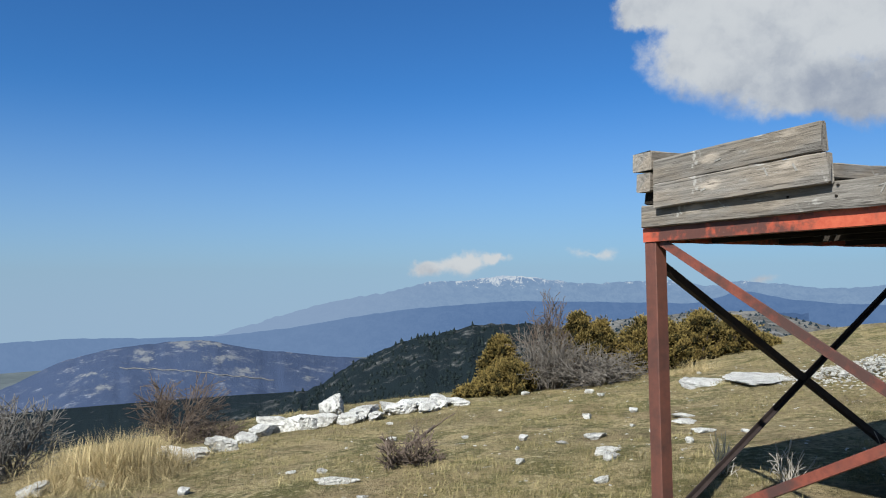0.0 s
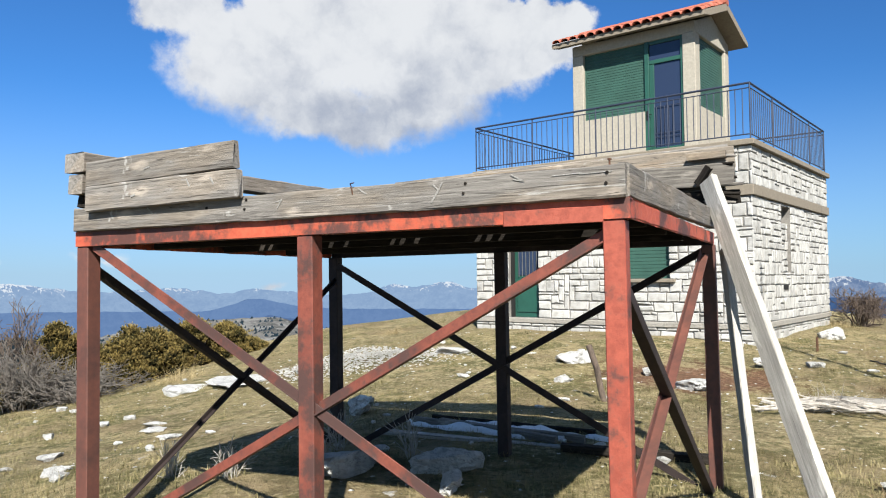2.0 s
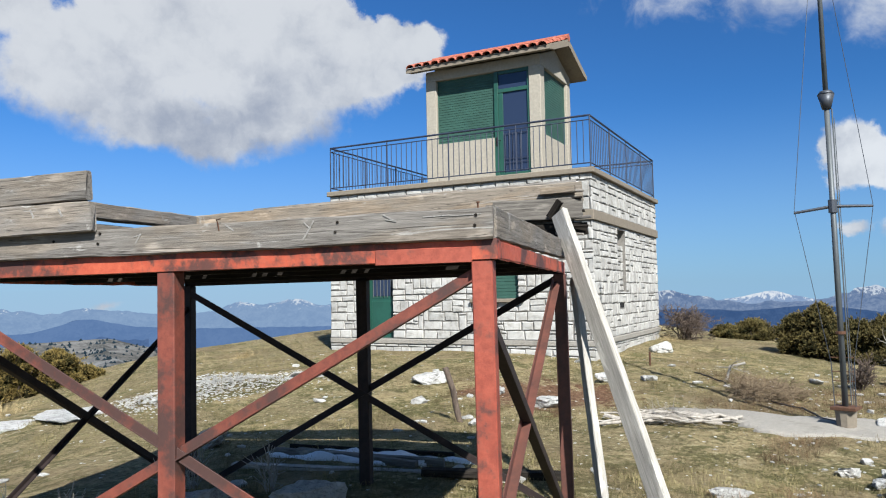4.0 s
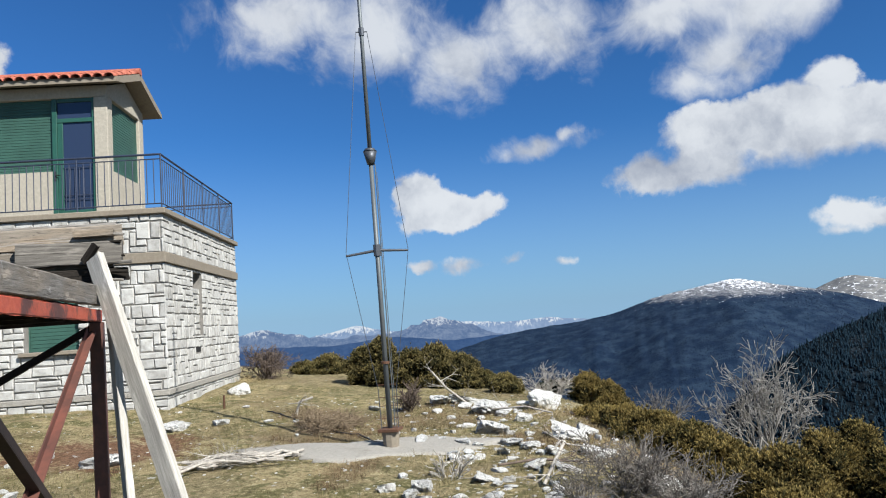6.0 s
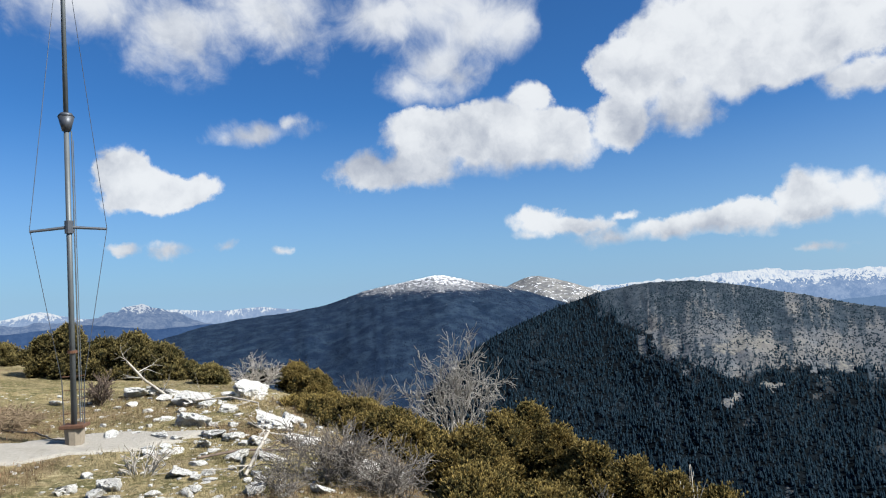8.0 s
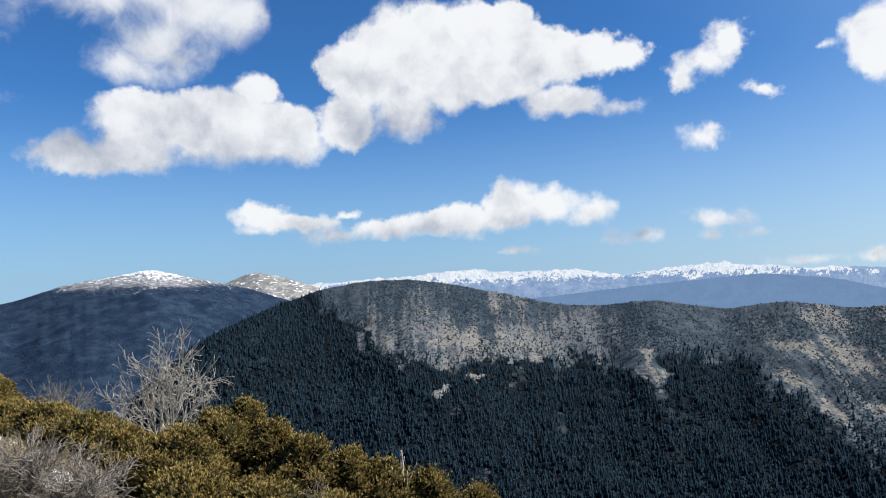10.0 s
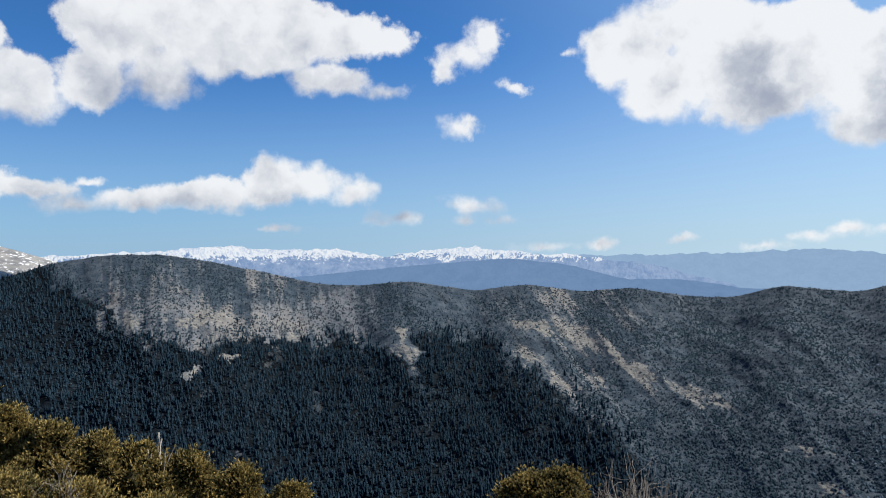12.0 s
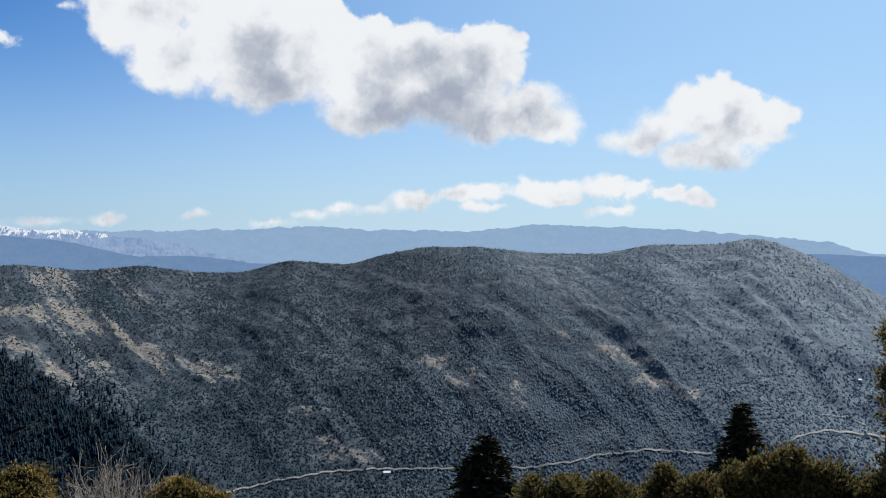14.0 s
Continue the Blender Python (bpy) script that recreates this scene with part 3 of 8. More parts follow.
def fbm(x, y, octaves=4, seed=0, gain=0.5):
    """Between -1 and 1."""
    total, amp, norm = 0.0, 1.0, 0.0
    for k in range(octaves):
        total = total + amp * (2 * vnoise(x * 2 ** k + 17.3 * k, y * 2 ** k - 9.1 * k, seed + k) - 1)
        norm, amp = norm + amp, amp * gain
    return total / norm


def around(az, table, column):
    """A value by bearing, glided through a table of (bearing, values ...)."""
    az = np.asarray(az, float)
    xs = np.array([row[0] for row in table])[::-1]
    ys = np.array([row[column] for row in table])[::-1]
    return np.interp(az, xs, ys)


def polar(az, d):
    return (-math.sin(radians(az)) * d, math.cos(radians(az)) * d)


# ---- the hilltop ----
# bearing, distance of the brow, its height, the slope beyond
BROW = [
    (150, 7, -0.8, 0.5), (60, 10, -0.9, 0.4), (31, 11, -0.92, 0.35), (21, 12, -0.97, 0.34), (8, 13.5, -0.92, 0.32), (0, 14.5, -0.86, 0.32),
    (-6, 15, -0.78, 0.3), (-16, 17, -0.55, 0.28), (-25, 19, -0.03, 0.26), (-32, 20, 0.22, 0.25), (-38, 20, 0.40, 0.25),
    (-48, 24, 0.42, 0.25), (-60, 24, 0.36, 0.25), (-64, 22, 0.30, 0.24), (-70, 20, 0.08, 0.22), (-80, 16.5, -0.14, 0.2),
    (-86, 14, -0.14, 0.19), (-91, 11, -0.25, 0.19), (-96, 8.5, -0.35, 0.2), (-102, 7.0, -0.5, 0.22), (-112, 5.5, -0.7, 0.34),
    (-122, 4.2, -0.8, 0.45), (-150, 3.8, -0.9, 0.5), (-215, 3.8, -0.9, 0.5),
]


def ground_height(x, y, rough=True):
    x, y = np.asarray(x, float), np.asarray(y, float)
    r = np.hypot(x, y)
    az = np.degrees(np.arctan2(-x, y))
    az = np.where(az > 150, az - 360, az)
    # glide the table round by averaging a few bearings
    brow = sum(around(az + k, BROW, 1) for k in (-4, -2, 0, 2, 4)) / 5
    top = sum(around(az + k, BROW, 2) for k in (-4, -2, 0, 2, 4)) / 5
    fall = sum(around(az + k, BROW, 3) for k in (-4, -2, 0, 2, 4)) / 5
    s = np.minimum(r / brow, 1.0)
    z = top * s ** 2 + 0.14 * np.exp(-((x - 3.2) ** 2 + (y - 4.8) ** 2) / 12.0) + 0.24 * np.exp(-((x - 11.0) ** 2 + (y - 9.0) ** 2) / 22.0) + 0.05 * np.exp(-((x - 8.8) ** 2 + (y - 2.4) ** 2) / 3.0)
    over = np.maximum(r - brow, 0.0)
    ease = 3.0
    drop = np.where(over < ease, over ** 2 / (2 * ease), over - ease / 2) * fall
    far = np.maximum(r - 70.0, 0.0)
    drop = drop + 0.28 * np.maximum(r - 45.0, 0.0) * np.clip((r - 45.0) / 60.0, 0, 1)
    z = z - drop
    if rough:
        near = np.exp(-(r / 60.0) ** 2)
        z = z + near * (0.07 * fbm(x * 0.45, y * 0.45, 4, 3) + 0.022 * fbm(x * 2.3, y * 2.3, 3, 8)) * np.clip(r / 2.0, 0.3, 1)
        z = z + (1 - near) * 9.0 * fbm(x * 0.012, y * 0.012, 4, 5)
    low = -395.0 + 6.0 * fbm(x * 0.003, y * 0.003, 3, 6)
    return np.maximum(z, low)


def ground_at(x, y):
    return float(ground_height(np.array([x]), np.array([y]))[0])


def build_ground():
    rings = np.concatenate([np.linspace(0.0, 24.0, 130)[1:], 24.0 * np.power(4950.0 / 24.0, np.linspace(0, 1, 110))[1:]])
    turns = np.radians(np.concatenate([np.arange(-214.0, 36.0, 0.7), np.arange(36.0, 146.0, 5.0)]))
    rr, tt = np.meshgrid(rings, turns, indexing="ij")
    x, y = -np.sin(tt) * rr, np.cos(tt) * rr
    z = ground_height(x, y)
    n, m = rr.shape
    verts = np.concatenate([np.stack([x, y, z], -1).reshape(-1, 3), [[0, 0, ground_at(0, 0)]]])
    i, j = np.meshgrid(np.arange(n - 1), np.arange(m), indexing="ij")
    k = (j + 1) % m
    quads = np.stack([i * m + j, (i + 1) * m + j, (i + 1) * m + k, i * m + k], -1).reshape(-1, 4)
    hub = n * m
    cap = np.stack([np.full(m, hub), np.arange(m), (np.arange(m) + 1) % m, (np.arange(m) + 1) % m], -1)
    mesh = bpy.data.meshes.new("ground")
    mesh.from_pydata(verts.tolist(), [], quads.tolist() + [tuple(c[:3]) for c in cap.tolist()])
    mesh.shade_smooth()
    mesh.materials.append(M_TURF)
    mesh.materials.append(M_BEYOND)
    far = np.concatenate([(rings[i] > 130).reshape(-1), np.zeros(m, bool)])
    mesh.polygons.foreach_set("material_index", far.astype(np.int32))
    return tagged(new("ground", mesh), "stony hilltop turf of dry yellow and green grass", "ground", kind="structure")


build_ground()

# ---- mountains ----
# skylines: bearing and height of the crest in degrees
RIDGE = [(-94, -13.0), (-99, -7.6), (-102.5, -4.4), (-104.7, -3.2), (-108.8, -1.5), (-112.4, -0.4), (-115.5, 0.1), (-119, 0.1), (-122.8, -0.5), (-127.8, -1.6), (-130.3, -2.2), (-133, -2.35), (-137.3, -2.05), (-142.3, -2.8), (-146.2, -2.3), (-150.5, -2.85), (-154.2, -2.55), (-158.8, -3.2), (-161.3, -3.15), (-164.5, -2.3), (-169.2, -2.65), (-172.2, -1.8), (-175.1, -1.28), (-179.4, -1.3), (-184, -1.75), (-188.3, -1.8), (-192, -1.05), (-197.2, -0.97), (-198.9, -0.47), (-200.9, -0.86), (-203.8, -2.2), (-207.1, -4.3), (-212, -7.0)]
SNOW_PEAK = [(-66, -8.5), (-72, -5.2), (-76, -3.6), (-79.2, -2.5), (-82.6, -1.6), (-85.8, -1.2), (-88.7, -0.95), (-91.3, -0.55), (-94.5, 0.5), (-98, 1.1), (-100.1, 1.46), (-103, 0.7), (-105.2, 0.25), (-107.5, -0.4), (-109.4, -1.1), (-113, -2.2), (-118, -4.0)]
GREY_PEAK = [(-103, -0.6), (-105.5, 0.4), (-107.1, 1.07), (-109.2, 0.66), (-112, -0.3), (-115, -1.2)]
QUARRY_HILL = [(40, -11.0), (34, -8.6), (30.7, -7.15), (27.2, -5.5), (23.7, -4.75), (20.3, -4.5), (17.6, -4.5), (14.3, -5.3), (8.0, -6.0), (2.0, -6.6), (-4.0, -7.4)]
DARK_HILL = [(34, -15.0), (23, -11.6), (17.9, -10.2), (13.1, -9.1), (9.8, -8.2), (7.2, -6.6), (3.7, -5.15), (0.25, -4.3), (-2.8, -3.7), (-7.0, -3.6), (-12, -4.5), (-17, -6.0)]
SCRUB_HILL = [(-8, -4.6), (-13, -3.4), (-18, -2.8), (-23.4, -2.6), (-26.8, -3.5), (-30.3, -3.95), (-34, -4.5), (-40, -5.6)]
EYE = 1.6


class Mountain:
    """A hill that rises from its foot to a crest with the given skyline, and falls away behind."""

    def __init__(self, skyline, crest, foot, foot_height, rough=0.05, rows=90, step=0.16, back=0.5, seed=1, jag=0.05, bulge=1.0, crest_drift=0.0, slant=0.8, gully=0.42):
        az0, az1 = skyline[-1][0], skyline[0][0]
        self.az = np.arange(az0, az1 + step / 2, step)
        self.s = np.concatenate([np.linspace(0, 1, rows), np.linspace(1, 2, 14)[1:]])
        A, S = np.meshgrid(self.az, self.s, indexing="ij")
        el = sum(around(A + k, skyline, 1) for k in (-0.5, 0, 0.5)) / 3
        el = el + jag * fbm(A * 1.7, A * 0 + 3.3, 4, seed)
        middle = (A - (az0 + az1) / 2) / (az1 - az0)
        R = crest * (1 + 0.08 * fbm(A * 0.06, A * 0, 2, seed + 3) + crest_drift * middle)
        F = foot * (1 + 0.06 * fbm(A * 0.05, A * 0 + 8, 2, seed + 4) + crest_drift * middle)
        peak = EYE + R * np.tan(np.radians(el))
        up = np.clip(S, 0, 1)
        r = np.where(S <= 1, F + (R - F) * up, R + (S - 1) * crest * back)
        z = foot_height + (peak - foot_height) * (up ** bulge)
        x, y = -np.sin(np.radians(A)) * r, np.cos(np.radians(A)) * r
        wave = crest * 0.22
        spur = fbm(x / wave, y / wave, 5, seed + 9, 0.55) + gully * (1 - 2 * np.abs(fbm(A * 0.30 + slant * (1 - up) * np.clip((-A - 118) / 60, 0.12, 1.2), up * 0.9, 4, seed + 21)))
        window = np.sin(np.pi * np.clip(up, 0, 1)) ** 0.8
        z = z + crest * rough * spur * window * 0.5
        # nothing in front of the crest may rise above it
        line = EYE + r * np.tan(np.radians(el)) - 0.004 * crest * (1 - up)
        z = np.where(S < 1, np.minimum(z, line), z)
        z = np.where(S > 1, z - (S - 1) * (peak - foot_height) * 0.9, z)
        self.xyz = np.stack([x, y, z], -1)
        self.el = el

    def mesh(self, name):
        n, m = self.xyz.shape[:2]
        i, j = np.meshgrid(np.arange(n - 1), np.arange(m - 1), indexing="ij")
        quads = np.stack([i * m + j, i * m + j + 1, (i + 1) * m + j + 1, (i + 1) * m + j], -1).reshape(-1, 4)
        return raw_mesh(name, self.xyz.reshape(-1, 3), quads, True)

    def spots(self, count, seed, keep):
        """Random places on the front slope: points, bearings and heights in the view; keep(az, s, el) gives the chance of each."""
        rng = np.random.default_rng(seed)
        a = rng.uniform(0, len(self.az) - 1.001, count)
        rows = int((self.s <= 1).sum())
        b = rng.uniform(0, 1, count) * (rows - 1.001)
        i, j = a.astype(int), b.astype(int)
        fa, fb = (a - i)[:, None], (b - j)[:, None]
        g = self.xyz
        p = (g[i, j] * (1 - fa) + g[i + 1, j] * fa) * (1 - fb) + (g[i, j + 1] * (1 - fa) + g[i + 1, j + 1] * fa) * fb
        az = self.az[0] + a * (self.az[1] - self.az[0])
        el = np.degrees(np.arctan2(p[:, 2] - EYE, np.hypot(p[:, 0], p[:, 1])))
        good = rng.uniform(0, 1, count) < keep(az, b / rows, el)
        return p[good], az[good], el[good]


def scatter(name, shape_v, shape_f, places, heights, widths, mat, label, category, seed=0):
    """Many copies of a small shape in one mesh, as stuff."""
    rng = np.random.default_rng(seed)
    n, k = len(places), len(shape_v)
    ang = rng.uniform(0, 2 * np.pi, n)
    c, s = np.cos(ang)[:, None], np.sin(ang)[:, None]
    v = np.asarray(shape_v)[None]
    x = (v[..., 0] * c - v[..., 1] * s) * widths[:, None]
    y = (v[..., 0] * s + v[..., 1] * c) * widths[:, None]
    z = v[..., 2] * heights[:, None]
    verts = np.stack([x, y, z], -1) + places[:, None, :]
    faces = (np.asarray(shape_f)[None] + (np.arange(n) * k)[:, None, None]).reshape(-1, len(shape_f[0]))
    ob = link(name, raw_mesh(name, verts.reshape(-1, 3), faces), mat)
    return tagged(ob, label, category, kind="stuff")


def conifer_shape():
    v, f = [], []
    for base, top, r in ((0.05, 0.62, 0.5), (0.40, 1.0, 0.33)):
        at = len(v)
        for k in range(5):
            a = 2 * math.pi * k / 5 + base
            v.append((r * math.cos(a), r * math.sin(a), base))
        v.append((0.02, 0.01, top))
        f += [(at + k, at + (k + 1) % 5, at + 5) for k in range(5)]
    return v, f


def lump_shape():
    v = [(0.5 * math.cos(a), 0.45 * math.sin(a), -0.1) for a in (0.2, 1.5, 2.6, 3.9, 5.2)] + [(0.08, 0.05, 0.8)]
    return v, [(k, (k + 1) % 5, 5) for k in range(5)]


def cone_shape():
    v = [(0.5 * math.cos(1.26 * k), 0.5 * math.sin(1.26 * k), 0.0) for k in range(5)] + [(0.0, 0.0, 1.0)]
    return v, [(k, (k + 1) % 5, 5) for k in range(5)]


def patched(base, scree):
    """A slope with ragged patches of pale stone that follow its own attribute."""
    def build(g, p, geo):
        c, h = base(g, p, geo)
        fine, mid = g.noise(p, 0.16, 6.0, 0.72), g.noise(g.vmath("MULTIPLY", p, (1.0, 1.0, 0.5)), 0.05, 5.0, 0.65, 0.6)
        ragged = g.math("ADD", g.math("MULTIPLY", g.math("SUBTRACT", fine, 0.5), 1.7), g.math("MULTIPLY", g.math("SUBTRACT", mid, 0.5), 2.0))
        field = g.add("ShaderNodeAttribute")
        field.attribute_name = "scree"
        return g.mix(g.smooth(g.math("ADD", field.outputs["Fac"], ragged), 0.10, 0.85), c, scree), h
    return build


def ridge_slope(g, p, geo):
    """Limestone and dry grass with scrub, in bands that run down the slope, blue haze mixed into their colours; screes,
    bare rock and woods follow the slope's own attributes.
    """
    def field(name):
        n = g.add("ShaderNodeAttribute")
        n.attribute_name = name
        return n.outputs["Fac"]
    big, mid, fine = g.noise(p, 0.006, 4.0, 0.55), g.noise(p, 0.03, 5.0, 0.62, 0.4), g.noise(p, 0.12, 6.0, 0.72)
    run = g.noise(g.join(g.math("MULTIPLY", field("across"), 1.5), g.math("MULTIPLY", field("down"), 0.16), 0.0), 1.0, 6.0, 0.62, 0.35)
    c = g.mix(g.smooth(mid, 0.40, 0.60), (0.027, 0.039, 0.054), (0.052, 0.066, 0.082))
    # haze put into the colour: paler and bluer towards the sunward end
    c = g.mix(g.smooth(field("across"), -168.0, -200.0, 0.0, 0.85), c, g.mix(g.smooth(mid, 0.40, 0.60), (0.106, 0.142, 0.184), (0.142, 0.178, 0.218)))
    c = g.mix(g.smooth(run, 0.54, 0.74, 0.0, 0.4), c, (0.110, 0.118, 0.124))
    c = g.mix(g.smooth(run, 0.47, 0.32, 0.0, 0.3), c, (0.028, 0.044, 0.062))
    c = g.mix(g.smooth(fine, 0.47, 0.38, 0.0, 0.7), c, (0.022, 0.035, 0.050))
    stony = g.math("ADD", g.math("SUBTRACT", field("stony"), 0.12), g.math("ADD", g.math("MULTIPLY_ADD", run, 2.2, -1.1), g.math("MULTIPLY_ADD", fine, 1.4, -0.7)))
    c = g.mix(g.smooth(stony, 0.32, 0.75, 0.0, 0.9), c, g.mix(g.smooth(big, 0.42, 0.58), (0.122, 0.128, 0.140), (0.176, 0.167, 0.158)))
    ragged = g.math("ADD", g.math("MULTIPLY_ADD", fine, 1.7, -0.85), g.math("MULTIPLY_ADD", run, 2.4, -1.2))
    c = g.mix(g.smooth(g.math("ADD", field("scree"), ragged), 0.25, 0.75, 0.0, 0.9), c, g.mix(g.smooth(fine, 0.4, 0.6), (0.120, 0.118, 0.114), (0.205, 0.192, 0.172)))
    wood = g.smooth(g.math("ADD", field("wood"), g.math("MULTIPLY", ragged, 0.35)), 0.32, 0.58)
    # ground under the woods kept near black for the shade among the trees
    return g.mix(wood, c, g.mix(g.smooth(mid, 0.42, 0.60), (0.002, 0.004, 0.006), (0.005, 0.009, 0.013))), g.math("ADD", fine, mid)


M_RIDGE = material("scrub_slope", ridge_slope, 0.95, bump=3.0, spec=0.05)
# far conifers and far scrub: blue haze mixed into the colour
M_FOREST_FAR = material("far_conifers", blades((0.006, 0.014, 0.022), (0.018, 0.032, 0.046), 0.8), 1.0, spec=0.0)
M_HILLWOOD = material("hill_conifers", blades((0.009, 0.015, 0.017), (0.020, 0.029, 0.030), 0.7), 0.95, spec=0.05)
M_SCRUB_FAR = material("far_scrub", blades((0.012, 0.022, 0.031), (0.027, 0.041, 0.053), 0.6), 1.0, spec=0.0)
# bushes at the sunward end, paler and bluer for the haze there
M_SCRUB_HAZE = material("haze_scrub", blades((0.048, 0.072, 0.098), (0.086, 0.116, 0.148), 0.6), 1.0, spec=0.0)
# haze blue is mixed into the quarry hill's rock, scrub and earth
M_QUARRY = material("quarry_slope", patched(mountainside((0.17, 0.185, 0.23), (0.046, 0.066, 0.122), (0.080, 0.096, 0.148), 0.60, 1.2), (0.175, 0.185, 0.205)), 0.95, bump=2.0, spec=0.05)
M_DARKHILL = material("wooded_slope", patched(mountainside((0.20, 0.20, 0.195), (0.011, 0.018, 0.022), (0.020, 0.028, 0.032), 0.64, 2.5, 0.3), (0.185, 0.185, 0.182)), 0.95, bump=2.0, spec=0.05)
M_SCRUBHILL = material("rocky_scrub_slope", mountainside((0.22, 0.22, 0.22), (0.075, 0.075, 0.072), (0.16, 0.15, 0.135), 0.50, 2.0, 0.5), 0.95, bump=2.0, spec=0.05)


def snow_slope(g, p, geo):
    sep = g.add("ShaderNodeSeparateXYZ")
    g.put(sep, 0, p)
    fine, mid = g.noise(p, 0.06, 5.0, 0.7), g.noise(p, 0.012, 4.0, 0.6)
    level = g.math("ADD", sep.outputs[2], g.math("MULTIPLY", g.math("SUBTRACT", g.math("ADD", fine, mid), 1.0), 60.0))
    # wood and rock tones carry the blue of the haze
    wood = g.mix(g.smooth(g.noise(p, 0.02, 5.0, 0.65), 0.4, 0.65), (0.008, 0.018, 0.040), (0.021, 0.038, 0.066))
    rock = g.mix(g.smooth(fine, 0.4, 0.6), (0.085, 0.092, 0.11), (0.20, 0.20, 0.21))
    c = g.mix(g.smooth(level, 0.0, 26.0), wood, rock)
    snow = g.smooth(g.math("ADD", level, g.math("MULTIPLY", g.math("SUBTRACT", g.noise(p, 0.07, 7.0, 0.8), 0.5), 560.0)), 62.0, 84.0)
    return g.mix(snow, c, (0.86, 0.88, 0.92)), g.math("ADD", fine, mid)


M_SNOWPEAK = material("snowy_slope", snow_slope, 0.9, bump=3.0, spec=0.05)


def grey_slope(g, p, geo):
    fine, mid = g.noise(p, 0.05, 5.0, 0.7), g.noise(p, 0.015, 4.0, 0.6)
    c = g.mix(g.smooth(mid, 0.4, 0.6), (0.125, 0.128, 0.135), (0.20, 0.196, 0.192))
    return g.mix(g.smooth(fine, 0.56, 0.64), c, (0.84, 0.86, 0.9)), fine


M_GREYPEAK = material("bare_snowy_slope", grey_slope, 0.9, bump=3.0, spec=0.05)

# bearing, height, half width, half height, lean
RIDGE_SCREES = [(-146.5, -7.6, 1.6, 1.3, 1.0), (-149.0, -9.8, 1.2, 1.0, 1.2), (-136.5, -6.2, 0.6, 0.7, 0.5), (-137.0, -7.4, 1.2, 1.0, 0.5), (-137.8, -8.8, 0.6, 0.6, 0.5), (-151.5, -9.2, 0.5, 1.1, 0.5), (-152.9, -7.3, 0.6, 1.7, 0.9), (-155.1, -9.0, 0.6, 1.1, 0.8), (-159.9, -10.7, 2.0, 0.6, 2.0), (-127.8, -6.2, 2.0, 0.4, 0), (-123.6, -7.5, 1.3, 0.4, 0), (-117.0, -4.5, 1.1, 1.0, 0), (-120.9, -4.8, 2.6, 0.6, 0), (-122.6, -4.5, 1.3, 1.0, 0), (-121.1, -8.5, 0.6, 0.7, 0), (-115.2, -4.6, 0.6, 0.9, 0)]
EAST_SCREES = [(-150.4, -6.5, 2.4, 1.8, 1.3), (-154.6, -8.8, 1.5, 1.6, 1.2), (-158.6, -10.1, 2.2, 0.9, 1.8), (-169.5, -17.0, 3.2, 0.8, 1.0), (-176.0, -10.0, 1.6, 0.7, 1.4), (-177.8, -11.6, 1.3, 0.8, 1.4), (-189.0, -9.0, 1.4, 0.8, 1.4), (-192.5, -11.2, 1.6, 0.7, 1.6), (-168.0, -16.0, 2.4, 0.7, 1.0), (-178.9, -11.1, 1.1, 0.5, 1.5), (-180.7, -12.4, 1.3, 0.45, 2.0), (-182.2, -11.7, 0.55, 1.3, 0.3), (-182.3, -13.3, 0.9, 0.4, 1.5), (-191.3, -9.8, 1.1, 0.6, 1.5), (-193.8, -11.3, 1.3, 0.45, 2.0), (-195.4, -12.0, 1.7, 0.35, 2.5), (-170.1, -17.5, 1.3, 0.35, 1.0), (-147.0, -5.5, 2.5, 0.7, 0.5), (-166.0, -13.5, 1.6, 0.4, 2.0), (-186.0, -8.0, 0.8, 0.5, 1.5)]
QUARRY_CUTS = [(16.4, -5.8, 1.7, 0.5, 0), (14.7, -6.8, 1.3, 0.4, 0), (19.1, -4.6, 1.8, 0.3, 0), (17.2, -4.8, 2.2, 0.3, 0), (22.0, -5.6, 1.3, 0.6, -1.0), (25.4, -6.6, 1.1, 0.3, 0), (24.9, -7.6, 1.3, 0.3, 0), (10.5, -7.6, 0.8, 0.4, 0)]


def bare_field(az, el, table, seed):
    """How far inside a patch of loose pale stone a spot lies: above 0 inside, below outside."""
    a = az + 0.9 * fbm(az * 1.1, el * 1.6, 4, seed, 0.6)
    e = el + 0.8 * fbm(az * 1.3 + 40, el * 1.8, 4, seed + 7, 0.6)
    out = np.full(np.shape(az), -1.0)
    for a0, e0, ha, he, lean in table:
        out = np.maximum(out, 1 - np.sqrt(((a - a0 - lean * (e - e0)) / ha) ** 2 + ((e - e0) / he) ** 2))
    return np.maximum(out, -1.0)


def bare(az, el, table, seed):
    """True where loose pale stone shows."""
    return bare_field(az, el, table, seed) > 0.1


def lean_of(az):
    """How far the spurs run aslant down the slope."""
    return np.clip((-az - 125.0) / 40.0, 0.0, 1.15)


def stony_field(az, el):
    """Bare limestone faces below the crest."""
    depth = np.interp(-az, [112, 116, 120, 127, 133, 138, 144, 150, 156, 164], [-0.6, 0.9, 0.8, 0.75, 0.7, 0.1, 0.0, 0.55, 0.2, -0.3])
    return depth + 0.45 * fbm(az * 0.35, el * 0.6, 3, 83) - 0.42 * np.clip((el + 3.8) / 1.6, 0, 1) * (az > -146)


